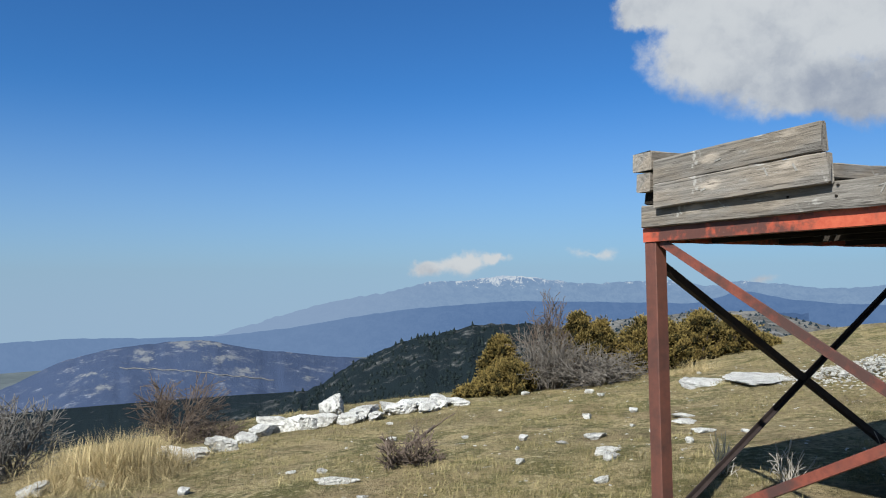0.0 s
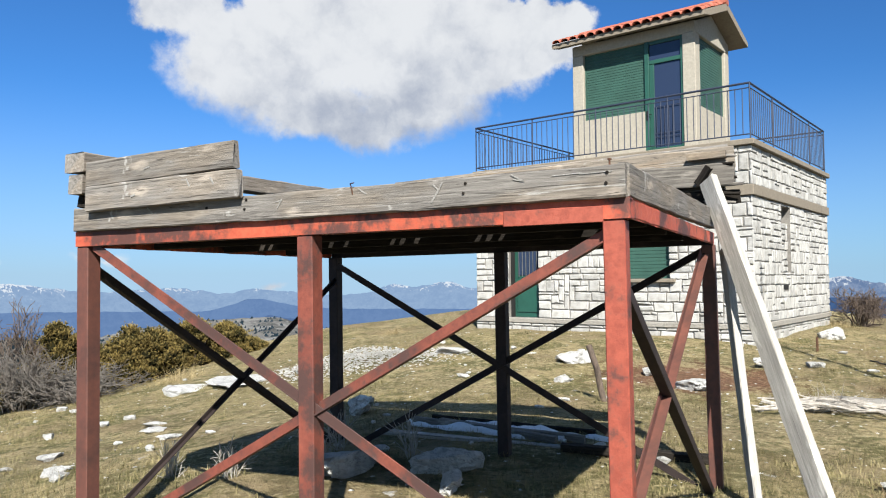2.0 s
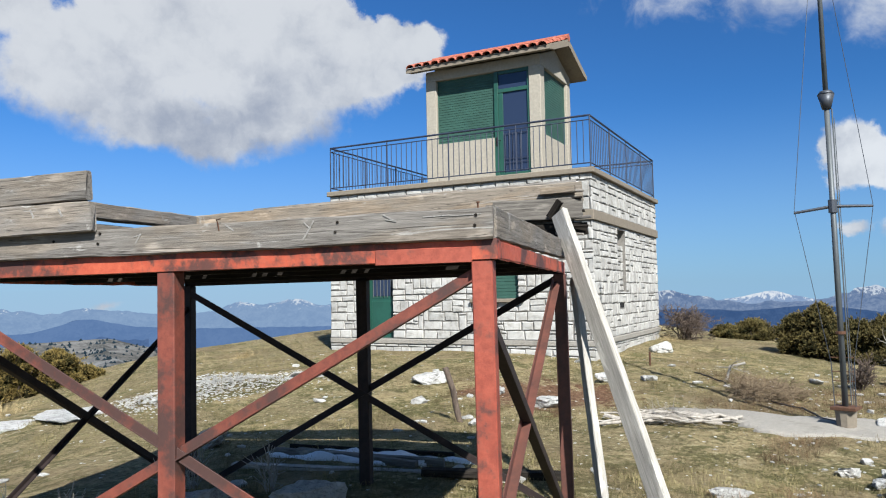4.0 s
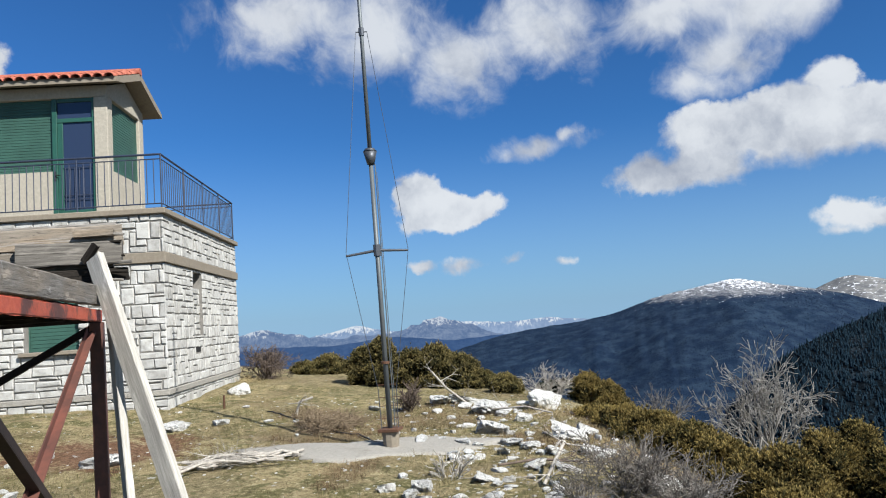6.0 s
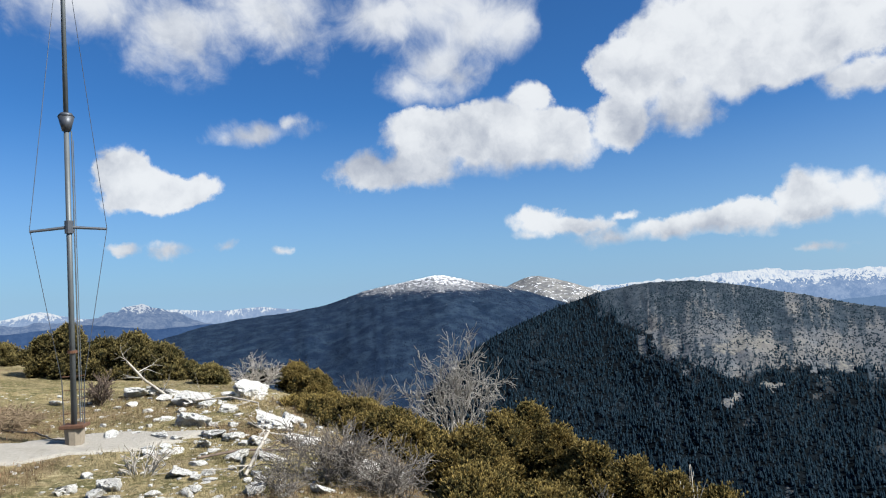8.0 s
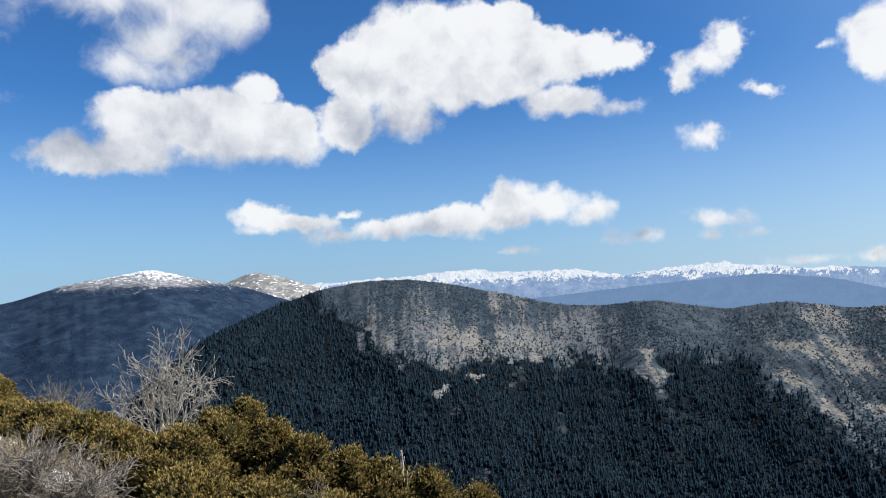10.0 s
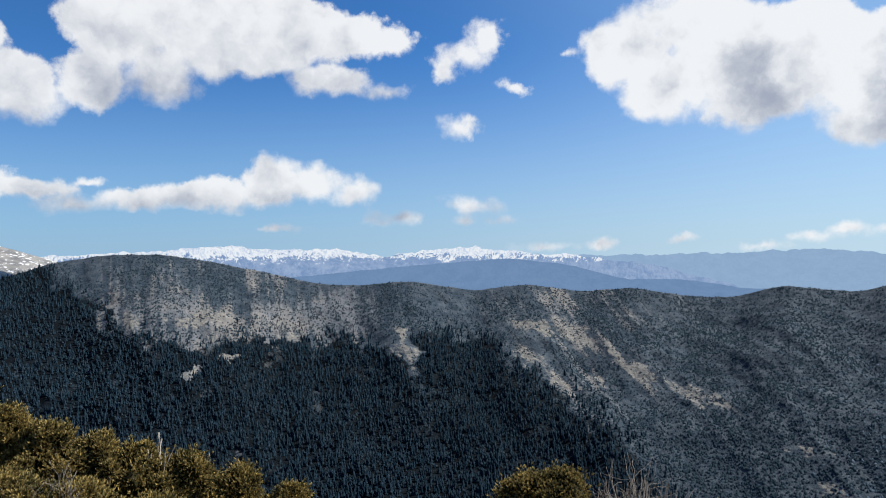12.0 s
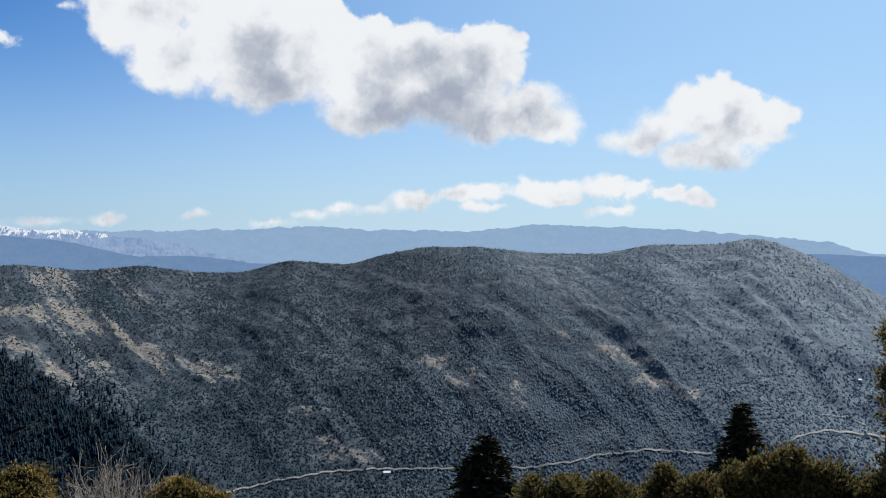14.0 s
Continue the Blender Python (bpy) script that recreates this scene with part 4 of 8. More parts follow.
def wooded(az, s, el):
    """How densely conifers stand on the long ridge; between 136 and 146 added wood stands in for a cloud's shadow."""
    line = np.interp(-az, [100, 108, 110, 112, 114, 116, 118, 122, 126, 132, 135.5, 138, 144, 147, 149, 152, 155, 160, 210], [2.5, 2.5, 1.2, -1.0, -3.0, -4.8, -6.0, -6.9, -6.5, -6.2, -7.2, -6.0, -6.9, -8.6, -10.4, -12.8, -16.0, -22.0, -30])
    wobble = 1.7 * fbm(az * 0.9, el * 0.9, 4, 77)
    stand = np.clip((line + wobble - el) * np.interp(-az, [145, 149], [0.5, 0.2]) + 0.5, 0, 1) * (0.55 + 0.45 * (fbm(az * 0.7, el * 0.9, 3, 78) > -0.35))
    return stand * ~(bare(az, el, RIDGE_SCREES, 91) | bare(az, el, EAST_SCREES, 95))


def scrubby(az, s, el):
    dense = 0.5 + 0.9 * fbm((az - lean_of(az) * el) * 0.6, el * 0.7, 4, 79)
    dense = dense * np.clip((-az - 118) / 34, 0.85, 1.0) * np.clip((az + 206) / 26, 0.3, 1.0) + 0.45 * np.clip((-el - 8) / 5, 0, 1) * (az < -140)
    return np.clip(dense * (1 - 0.8 * wooded(az, s, el)), 0.10, 0.9) * np.where(bare(az, el, RIDGE_SCREES, 91) | bare(az, el, EAST_SCREES, 95), 0.3, 1.0)


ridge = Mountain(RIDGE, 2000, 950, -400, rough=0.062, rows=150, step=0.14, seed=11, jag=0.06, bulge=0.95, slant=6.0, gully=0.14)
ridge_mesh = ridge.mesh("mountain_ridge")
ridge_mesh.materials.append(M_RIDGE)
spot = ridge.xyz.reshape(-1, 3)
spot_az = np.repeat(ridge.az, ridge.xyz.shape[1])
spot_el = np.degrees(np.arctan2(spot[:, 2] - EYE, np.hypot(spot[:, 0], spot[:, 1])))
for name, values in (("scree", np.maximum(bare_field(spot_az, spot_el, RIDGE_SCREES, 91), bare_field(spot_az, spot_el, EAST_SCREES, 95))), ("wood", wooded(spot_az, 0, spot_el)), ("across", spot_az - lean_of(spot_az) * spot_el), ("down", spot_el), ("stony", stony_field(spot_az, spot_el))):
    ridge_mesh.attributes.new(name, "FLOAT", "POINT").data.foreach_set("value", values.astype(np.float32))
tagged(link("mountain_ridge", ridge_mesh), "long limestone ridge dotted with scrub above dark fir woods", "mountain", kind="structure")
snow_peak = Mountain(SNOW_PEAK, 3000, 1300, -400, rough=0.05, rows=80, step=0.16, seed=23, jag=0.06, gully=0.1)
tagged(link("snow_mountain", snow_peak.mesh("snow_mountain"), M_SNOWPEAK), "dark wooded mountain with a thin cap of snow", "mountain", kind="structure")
grey_peak = Mountain(GREY_PEAK, 3500, 2900, -200, rough=0.03, rows=30, step=0.16, seed=31, jag=0.03)
tagged(link("bare_mountain", grey_peak.mesh("bare_mountain"), M_GREYPEAK), "bare grey summit streaked with snow", "mountain", kind="structure")
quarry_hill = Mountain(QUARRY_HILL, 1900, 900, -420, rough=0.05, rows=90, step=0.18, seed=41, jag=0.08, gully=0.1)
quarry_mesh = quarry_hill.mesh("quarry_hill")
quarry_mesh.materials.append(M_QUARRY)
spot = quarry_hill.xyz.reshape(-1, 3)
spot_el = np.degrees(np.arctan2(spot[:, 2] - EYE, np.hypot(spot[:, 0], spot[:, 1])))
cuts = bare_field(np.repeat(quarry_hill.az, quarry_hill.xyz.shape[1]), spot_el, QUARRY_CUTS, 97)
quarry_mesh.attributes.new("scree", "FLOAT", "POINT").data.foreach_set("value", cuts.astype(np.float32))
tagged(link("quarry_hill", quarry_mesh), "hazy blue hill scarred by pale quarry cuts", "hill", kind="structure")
dark_hill = Mountain(DARK_HILL, 520, 240, -120, rough=0.05, rows=60, step=0.2, seed=51, jag=0.24)
hill_mesh = dark_hill.mesh("wooded_hill")
crest = np.where((dark_hill.s > 0.74) & (dark_hill.s < 1.2), 0.08, -1.2)
hill_mesh.attributes.new("scree", "FLOAT", "POINT").data.foreach_set("value", np.tile(crest, len(dark_hill.az)).astype(np.float32))
tagged(link("wooded_hill", hill_mesh, M_DARKHILL), "dark wooded hill with white rock along its crest", "hill", kind="structure")
scrub_hill = Mountain(SCRUB_HILL, 800, 420, -110, rough=0.05, rows=50, step=0.2, seed=61, jag=0.08)
tagged(link("rocky_hill", scrub_hill.mesh("rocky_hill"), M_SCRUBHILL), "rocky hill with grey scrub behind the junipers", "hill", kind="structure")


cone_v, cone_f = conifer_shape()
lump_v, lump_f = lump_shape()
rng = np.random.default_rng(5)
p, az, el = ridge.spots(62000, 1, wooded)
scatter("fir_wood", cone_v, cone_f, p, rng.uniform(7, 13, len(p)), rng.uniform(3.8, 6.0, len(p)), M_FOREST_FAR, "dark fir wood on the ridge, part standing in for a cloud shadow", "forest", 1)
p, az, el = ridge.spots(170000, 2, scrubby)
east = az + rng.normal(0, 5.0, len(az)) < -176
for name, q, mat, label in (("ridge_scrub", p[~east], M_SCRUB_FAR, "dark bushes dotted over the limestone ridge"), ("grassy_scrub", p[east], M_SCRUB_HAZE, "bushes dotted over the far end of the ridge, haze in their colour")):
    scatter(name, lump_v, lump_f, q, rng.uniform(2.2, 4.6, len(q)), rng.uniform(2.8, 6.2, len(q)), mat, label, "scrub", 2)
p, az, el = dark_hill.spots(9000, 3, lambda az, s, el: 0.62 - 0.56 * (s > 0.72) * (fbm(az * 1.5, el * 3, 4, 5) > -0.05))
scatter("hill_wood", cone_v, cone_f, p, rng.uniform(1.8, 3.6, len(p)), rng.uniform(1.8, 3.2, len(p)), M_HILLWOOD, "dark wood covering the nearer hill", "forest", 3)
p, az, el = scrub_hill.spots(3500, 4, lambda az, s, el: np.clip(0.5 + fbm(az, el * 2, 3, 6), 0.1, 0.9))
scatter("hill_scrub", lump_v, lump_f, p, rng.uniform(1.5, 3.5, len(p)), rng.uniform(2, 5, len(p)), M_SCRUB_FAR, "grey scrub over the rocky hill", "scrub", 4)
p, az, el = snow_peak.spots(26000, 6, lambda az, s, el: np.clip(0.75 - 0.62 * (el > 0.1), 0, 1))
# conifer colour tinted with the same blue haze as the flank
M_FOREST_HAZE = material("hazy_conifers", blades((0.008, 0.017, 0.037), (0.018, 0.032, 0.057), 0.6), 0.95, spec=0.05)
scatter("mountain_wood", *cone_shape(), p, rng.uniform(2.0, 4.0, len(p)), rng.uniform(3, 5, len(p)), M_FOREST_HAZE, "dark wood on the flank of the snowy mountain", "forest", 6)


# roads and screes laid on the slopes
def drape(hill, az, el):
    """The place on a hill's front slope that shows at a bearing and height in the view."""
    i = int(np.clip(np.searchsorted(hill.az, az), 1, len(hill.az) - 1))
    rows = int((hill.s <= 1).sum())
    col = hill.xyz[i, :rows]
    seen = np.degrees(np.arctan2(col[:, 2] - EYE, np.hypot(col[:, 0], col[:, 1])))
    seen = np.maximum.accumulate(seen)
    p = np.array([np.interp(el, seen, col[:, k]) for k in range(3)])
    r = np.hypot(p[0], p[1])
    d = np.array([-math.sin(radians(az)), math.cos(radians(az)), 0.0]) * r
    d[2] = EYE + r * math.tan(radians(el))
    return d * (1 - 2.5 / r) + np.array([0, 0, EYE * 2.5 / r])


def slope_road(name, hill, way, width, label, category="road"):
    """A pale track along a slope; width in degrees of the view."""
    pts = []
    for (a0, e0), (a1, e1) in zip(way[:-1], way[1:]):
        n = max(2, int(abs(a1 - a0) / 0.4))
        pts += [(a0 + (a1 - a0) * k / n, e0 + (e1 - e0) * k / n) for k in range(n)]
    pts.append(way[-1])
    pts = [(a, e + 0.05 * math.sin(a * 5.1) + 0.03 * math.sin(a * 13.0)) for a, e in pts]
    verts = [drape(hill, a, e + w) for a, e in pts for w in (-width / 2, width / 2)]
    faces = [(2 * k, 2 * k + 1, 2 * k + 3, 2 * k + 2) for k in range(len(pts) - 1)]
    mesh = bpy.data.meshes.new(name)
    mesh.from_pydata([tuple(v) for v in verts], [], faces)
    return tagged(link(name, mesh, M_TRACK), label, category, kind="structure")


M_TRACK = material("pale_track", mottled((0.13, 0.13, 0.13), (0.21, 0.205, 0.20), 0.05), 0.95)
slope_road("valley_road", ridge, [(-160.0, -18.95), (-164.1, -18.35), (-168.4, -17.95), (-173.6, -17.95), (-177.2, -18.0), (-182.9, -17.8), (-186.3, -17.25), (-188.4, -16.65), (-192.2, -16.0), (-196.6, -15.9)], 0.11, "pale road along the foot of the ridge")
slope_road("valley_road", ridge, [(-198.5, -16.3), (-201.0, -15.6), (-201.6, -14.9), (-202.2, -14.1), (-203.9, -13.55), (-207.5, -13.45), (-210.5, -13.6)], 0.12, "pale road climbing the far end of the ridge")
slope_road("valley_track", ridge, [(-203.5, -11.95), (-204.2, -11.2), (-204.6, -10.6)], 0.05, "pale track on the slope")
slope_road("valley_track", ridge, [(-203.7, -12.5), (-205.3, -12.5), (-206.4, -12.9)], 0.05, "pale track on the slope")
slope_road("quarry_road", quarry_hill, [(23.6, -6.15), (22.7, -6.25), (20.3, -6.5), (17.6, -6.85), (15.1, -7.25), (12.9, -7.55)], 0.055, "pale quarry road across the hill")


# two small white houses far below
def far_house(az, el, long, high, label):
    p = Vector(drape(ridge, az, el))
    base = tagged(empty("roadside_house", Matrix.Translation(p) @ pose(0, 0, -1.0, 0, 0, az)), label, "house", "houses in the valley")
    part("wall", boxed(-long / 2, long / 2, -3, 3, -2, high, bevel=0.1), M_RENDER, base)
    bm = bmesh.new()
    v = [bm.verts.new(q) for x in (-long / 2 - 0.5, long / 2 + 0.5) for q in ((x, -3.5, high), (x, 0, high + 2.0), (x, 3.5, high))]
    for f in ((0, 1, 2), (3, 5, 4), (0, 3, 4, 1), (1, 4, 5, 2), (0, 2, 5, 3)):
        bm.faces.new([v[k] for k in f])
    bmesh.ops.recalc_face_normals(bm, faces=bm.faces)
    part("roof", bm, M_WHITE, base, "pale metal roof")


M_WHITE = material("white_sheet", mottled((0.60, 0.60, 0.60), (0.72, 0.72, 0.71), 0.5), 0.6)
far_house(-172.1, -18.3, 10.0, 3.0, "small white house beside the valley road")
far_house(-206.0, -10.05, 5.0, 2.5, "small white house on the far slope")

# far ranges: a plain glowing distance beyond everything that shifts
def distant(name, low, high, snow=0.0, snow_from=0.0, fade=0.0):
    """A hazy range, the haze put into its glowing colour; fade: how far its western end is lost in the haze."""
    m = bpy.data.materials.new(name)
    m.use_nodes = True
    g = Nodes(m.node_tree)
    p = g.add("ShaderNodeNewGeometry").outputs["Position"]
    sep = g.add("ShaderNodeSeparateXYZ")
    g.put(sep, 0, p)
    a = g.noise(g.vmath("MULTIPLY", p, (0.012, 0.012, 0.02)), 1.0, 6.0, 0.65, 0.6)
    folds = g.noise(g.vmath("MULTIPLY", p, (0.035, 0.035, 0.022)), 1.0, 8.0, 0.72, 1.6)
    # two tones of folds put the relief's light and shade into the colour
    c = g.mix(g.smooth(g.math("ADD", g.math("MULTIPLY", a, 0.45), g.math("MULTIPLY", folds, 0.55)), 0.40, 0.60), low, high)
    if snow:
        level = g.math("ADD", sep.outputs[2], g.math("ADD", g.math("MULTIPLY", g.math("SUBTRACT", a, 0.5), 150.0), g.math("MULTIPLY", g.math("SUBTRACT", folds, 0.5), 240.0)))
        # bluer snow in the folds stands for its shaded side
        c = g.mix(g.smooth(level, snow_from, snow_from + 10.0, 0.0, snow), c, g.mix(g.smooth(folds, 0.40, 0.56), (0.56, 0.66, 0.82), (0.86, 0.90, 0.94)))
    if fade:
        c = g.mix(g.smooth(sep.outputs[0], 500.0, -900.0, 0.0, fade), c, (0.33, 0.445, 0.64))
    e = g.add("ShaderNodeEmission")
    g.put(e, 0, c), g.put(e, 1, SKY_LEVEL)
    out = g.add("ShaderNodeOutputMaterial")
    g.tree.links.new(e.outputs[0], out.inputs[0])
    return m


FAR_WEST = [(40, -5.5), (24, -5.0), (18, -4.4), (13, -3.0), (9.7, -2.0), (3.7, -1.05), (1.1, -0.4), (-2.8, -0.2), (-5.5, 0.13), (-7.4, -0.19), (-9.8, -0.5), (-12.3, -0.6), (-16, -0.35), (-20, -0.85), (-22, -0.45), (-24.9, -0.8), (-28.3, -1.1), (-30.9, -0.8), (-32.6, -0.15), (-34.4, -0.5), (-36.5, 0.0), (-38.3, -0.6), (-42, -0.3), (-48, -0.3), (-56, -0.6), (-64, -3.5)]
FAR_NORTH = [(-42, -3.5), (-52, -0.9), (-58, -0.6), (-61.3, -0.5), (-62.7, -0.21), (-64.75, 0.14), (-66.06, -0.19), (-67.97, -0.64), (-69.92, -1.02), (-72.34, -0.85), (-74.82, -0.8), (-76.1, -0.33), (-77.81, 0.16), (-79.08, -0.13), (-80.77, -0.62), (-82.92, -1.01), (-85.07, -1.32), (-90, -1.2), (-100, -1.6), (-112, -2.0)]
SNOW_NORTH = [(-62, -2.0), (-66.8, -0.89), (-70.34, -0.39), (-71.77, 0.02), (-72.77, -0.38), (-74.82, -0.76), (-77.36, -0.41), (-79.93, -0.31), (-81.64, -0.46), (-83.36, -0.6), (-85.12, -0.5), (-86.43, -0.4), (-87.72, -0.6), (-89.46, -0.8), (-92.01, -0.9), (-98, -0.8), (-106, -0.5), (-112.4, 0.05), (-118, -3.0)]
CONE_WEST = [(-18.4, -2.8), (-19.55, -2.29), (-20.76, -1.47), (-21.98, -1.15), (-23.22, -1.51), (-24.47, -2.25), (-26.2, -2.8)]
FAR_SNOW = [(-104, -3.0), (-110, -0.4), (-112.4, 0.07), (-116.3, 0.25), (-120.3, 0.5), (-123.7, 0.65), (-127, 0.45), (-131.9, 0.4), (-135.3, -0.12), (-137.8, 0.2), (-142.3, 0.6), (-145.7, 0.2), (-150.1, -0.1), (-156, -0.9), (-164, -3.0)]
FAR_EAST = [(-138, -3.0), (-146, -0.7), (-150, -0.1), (-156, -0.05), (-162.8, 0.1), (-166.5, 0.28), (-170.5, 0.0), (-178.5, -0.08), (-184.5, 0.5), (-191.2, 0.2), (-196, -0.05), (-204.4, -0.8), (-206.1, -1.5), (-214, -1.9)]
MID_WEST = [(40, -4.6), (30.7, -4.1), (26.5, -4.0), (21.8, -4.2), (16.4, -4.2), (11.4, -3.7), (6.3, -2.9), (2.0, -2.4), (-5, -1.9), (-12, -2.0), (-18.8, -2.1), (-22.1, -1.15), (-24.7, -1.75), (-28, -2.1), (-40, -2.2), (-58, -2.0)]
MID_NORTH = [(-56, -1.6), (-66, -1.3), (-70, -1.5), (-74.5, -1.1), (-79, -1.7), (-83, -1.5), (-90, -1.6), (-100, -2.0)]
MID_EAST = [(-122, -2.4), (-128.8, -1.65), (-133.6, -1.2), (-138, -0.8), (-144.9, -0.3), (-149.5, -0.8), (-153.6, -1.9), (-158, -1.9), (-162, -2.5), (-175, -2.8), (-195, -2.3), (-202.7, -1.6), (-207, -1.75), (-214, -2.0)]
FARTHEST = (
    ("far_range_west", FAR_WEST, 4600, distant("far_west", (0.245, 0.365, 0.565), (0.300, 0.425, 0.615), 0.85, -26.0, 0.85), 71, "hazy pale blue range with snow on its peaks"),
    ("far_range_north", FAR_NORTH, 4600, distant("far_north", (0.135, 0.210, 0.370), (0.260, 0.335, 0.485), 0.75, -16.0), 73, "hazy blue range with rocky faces and thin snow"),
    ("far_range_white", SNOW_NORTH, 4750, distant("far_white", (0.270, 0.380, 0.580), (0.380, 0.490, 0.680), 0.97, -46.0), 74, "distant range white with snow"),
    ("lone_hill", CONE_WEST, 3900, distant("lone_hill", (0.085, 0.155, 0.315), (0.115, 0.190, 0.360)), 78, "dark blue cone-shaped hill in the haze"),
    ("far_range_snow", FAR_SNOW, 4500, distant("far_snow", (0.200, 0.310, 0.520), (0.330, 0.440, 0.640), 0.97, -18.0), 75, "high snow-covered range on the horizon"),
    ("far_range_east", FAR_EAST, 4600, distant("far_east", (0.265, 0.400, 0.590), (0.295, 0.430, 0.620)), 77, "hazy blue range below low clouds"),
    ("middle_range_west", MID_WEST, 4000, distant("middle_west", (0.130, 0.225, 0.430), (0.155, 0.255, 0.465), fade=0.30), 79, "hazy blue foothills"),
    ("middle_range_north", MID_NORTH, 4100, distant("middle_north", (0.050, 0.105, 0.240), (0.075, 0.140, 0.290)), 81, "hazy dark blue foothills"),
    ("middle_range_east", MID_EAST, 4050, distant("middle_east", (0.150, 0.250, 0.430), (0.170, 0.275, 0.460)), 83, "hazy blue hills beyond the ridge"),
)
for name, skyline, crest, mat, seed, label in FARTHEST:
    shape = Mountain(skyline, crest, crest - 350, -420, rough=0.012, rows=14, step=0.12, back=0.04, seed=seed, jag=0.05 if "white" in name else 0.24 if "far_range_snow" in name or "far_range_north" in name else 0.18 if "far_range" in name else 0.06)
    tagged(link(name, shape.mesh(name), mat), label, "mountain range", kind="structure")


# ---- the stone lookout ----
CORNER = Vector((11.36, 6.87, 0.0))
ALONG, INTO = Vector((0.2548, -0.967, 0.0)), Vector((0.967, 0.2548, 0.0))   # along the front to its corner; into the house
HOUSE = Matrix(((ALONG.x, INTO.x, 0, CORNER.x), (ALONG.y, INTO.y, 0, CORNER.y), (0, 0, 1, 0), (0, 0, 0, 1)))
# in the house's own frame x runs along the front (the corner is x = 0, the house lies at x < 0), y runs in
WIDE, DEEP = 5.64, 5.5
ROOF = 3.85


def stone_mesh(w, h, rng, depth=0.03):
    """A rough-faced wall stone, its back on y = 0 and its face towards -y."""
    gap = 0.011
    x0, x1, z0, z1 = gap, w - gap, gap, h - gap
    j = lambda a: float(rng.uniform(-a, a))
    inset = 0.006 + min(w, h) * 0.03
    back = [(x0 + j(.010), 0, z0 + j(.010)), (x1 + j(.010), 0, z0 + j(.010)), (x1 + j(.010), 0, z1 + j(.010)), (x0 + j(.010), 0, z1 + j(.010))]
    edge = [(bx, -depth * 0.45, bz) for bx, _, bz in back]
    face = [(bx + (inset if k in (0, 3) else -inset) + j(.01), -depth - j(.004), bz + (inset if k < 2 else -inset) + j(.01)) for k, (bx, _, bz) in enumerate(back)]
    mid = [(w / 2 + j(.03), -depth - 0.002 - j(.002), h / 2 + j(.02))]
    faces = [(k, (k + 1) % 4, 4 + (k + 1) % 4, 4 + k) for k in range(4)] + [(4 + k, 4 + (k + 1) % 4, 8 + (k + 1) % 4, 8 + k) for k in range(4)]
    mesh = bpy.data.meshes.new("stone")
    mesh.from_pydata(back + edge + face + mid, [], faces + [(8 + k, 8 + (k + 1) % 4, 12) for k in range(4)])
    mesh.materials.append(M_WALL)
    return mesh


STONES, LAID = {}, {}


def lay_stones(wall, frame_of, length, z0, z1, holes, seed, cell=0.058, limit=300):
    """Fills a wall's face with stones of many sizes; the first ones are pieces of their own. holes: (x0, x1, z0, z1)."""
    rng = np.random.default_rng(seed)
    nx, nz = max(1, round(length / cell)), max(1, round((z1 - z0) / cell))
    cx, cz = length / nx, (z1 - z0) / nz
    taken = np.zeros((nz, nx), bool)
    for hx0, hx1, hz0, hz1 in holes:
        for i in range(nz):
            for k in range(nx):
                if hx0 < (k + 0.5) * cx < hx1 and hz0 < z0 + (i + 0.5) * cz < hz1:
                    taken[i, k] = True
    ends = []
    while len(ends) < nz:
        high = min(int(rng.choice([2, 3, 3, 3, 4])), nz - len(ends))
        ends += [len(ends) + high] * high
    rest_v, rest_f, at = [], [], 0
    for i in range(nz):
        for k in range(nx):
            if taken[i, k]:
                continue
            h = ends[i] - i
            odd = rng.random()
            if h > 2 and odd < 0.22:
                h = 2
            elif odd > 0.93:
                h = min(h + 2, nz - i)
            w = int(rng.choice([3, 4, 5, 5, 6, 7])) if h < 4 else int(rng.choice([2, 3, 4]))
            while w > 1 and (k + w > nx or taken[i, k:k + w].any()):
                w -= 1
            while h > 1 and taken[i:i + h, k:k + w].any():
                h -= 1
            taken[i:i + h, k:k + w] = True
            key = (w, h, int(rng.integers(5)), round(cx, 4), round(cz, 4))
            if key not in STONES:
                STONES[key] = stone_mesh(w * cx, h * cz, rng, float(rng.uniform(0.014, 0.030)))
            m = frame_of @ pose(k * cx, 0, z0 + i * cz)
            if LAID.get(wall.name, 0) < limit:
                link("stone", STONES[key], None, wall, at=m)
                LAID[wall.name] = LAID.get(wall.name, 0) + 1
            else:
                mesh = STONES[key]
                rest_v += [tuple(m @ v.co) for v in mesh.vertices]
                rest_f += [tuple(at + q for q in f.vertices) for f in mesh.polygons]
                at += len(mesh.vertices)
    if rest_v:
        ob = link("stonework", raw_plain("stonework", rest_v, rest_f), M_WALL_REST, wall)
        ob["kind"] = "stuff"


def raw_plain(name, verts, faces):
    mesh = bpy.data.meshes.new(name)
    mesh.from_pydata(verts, [], faces)
    return mesh


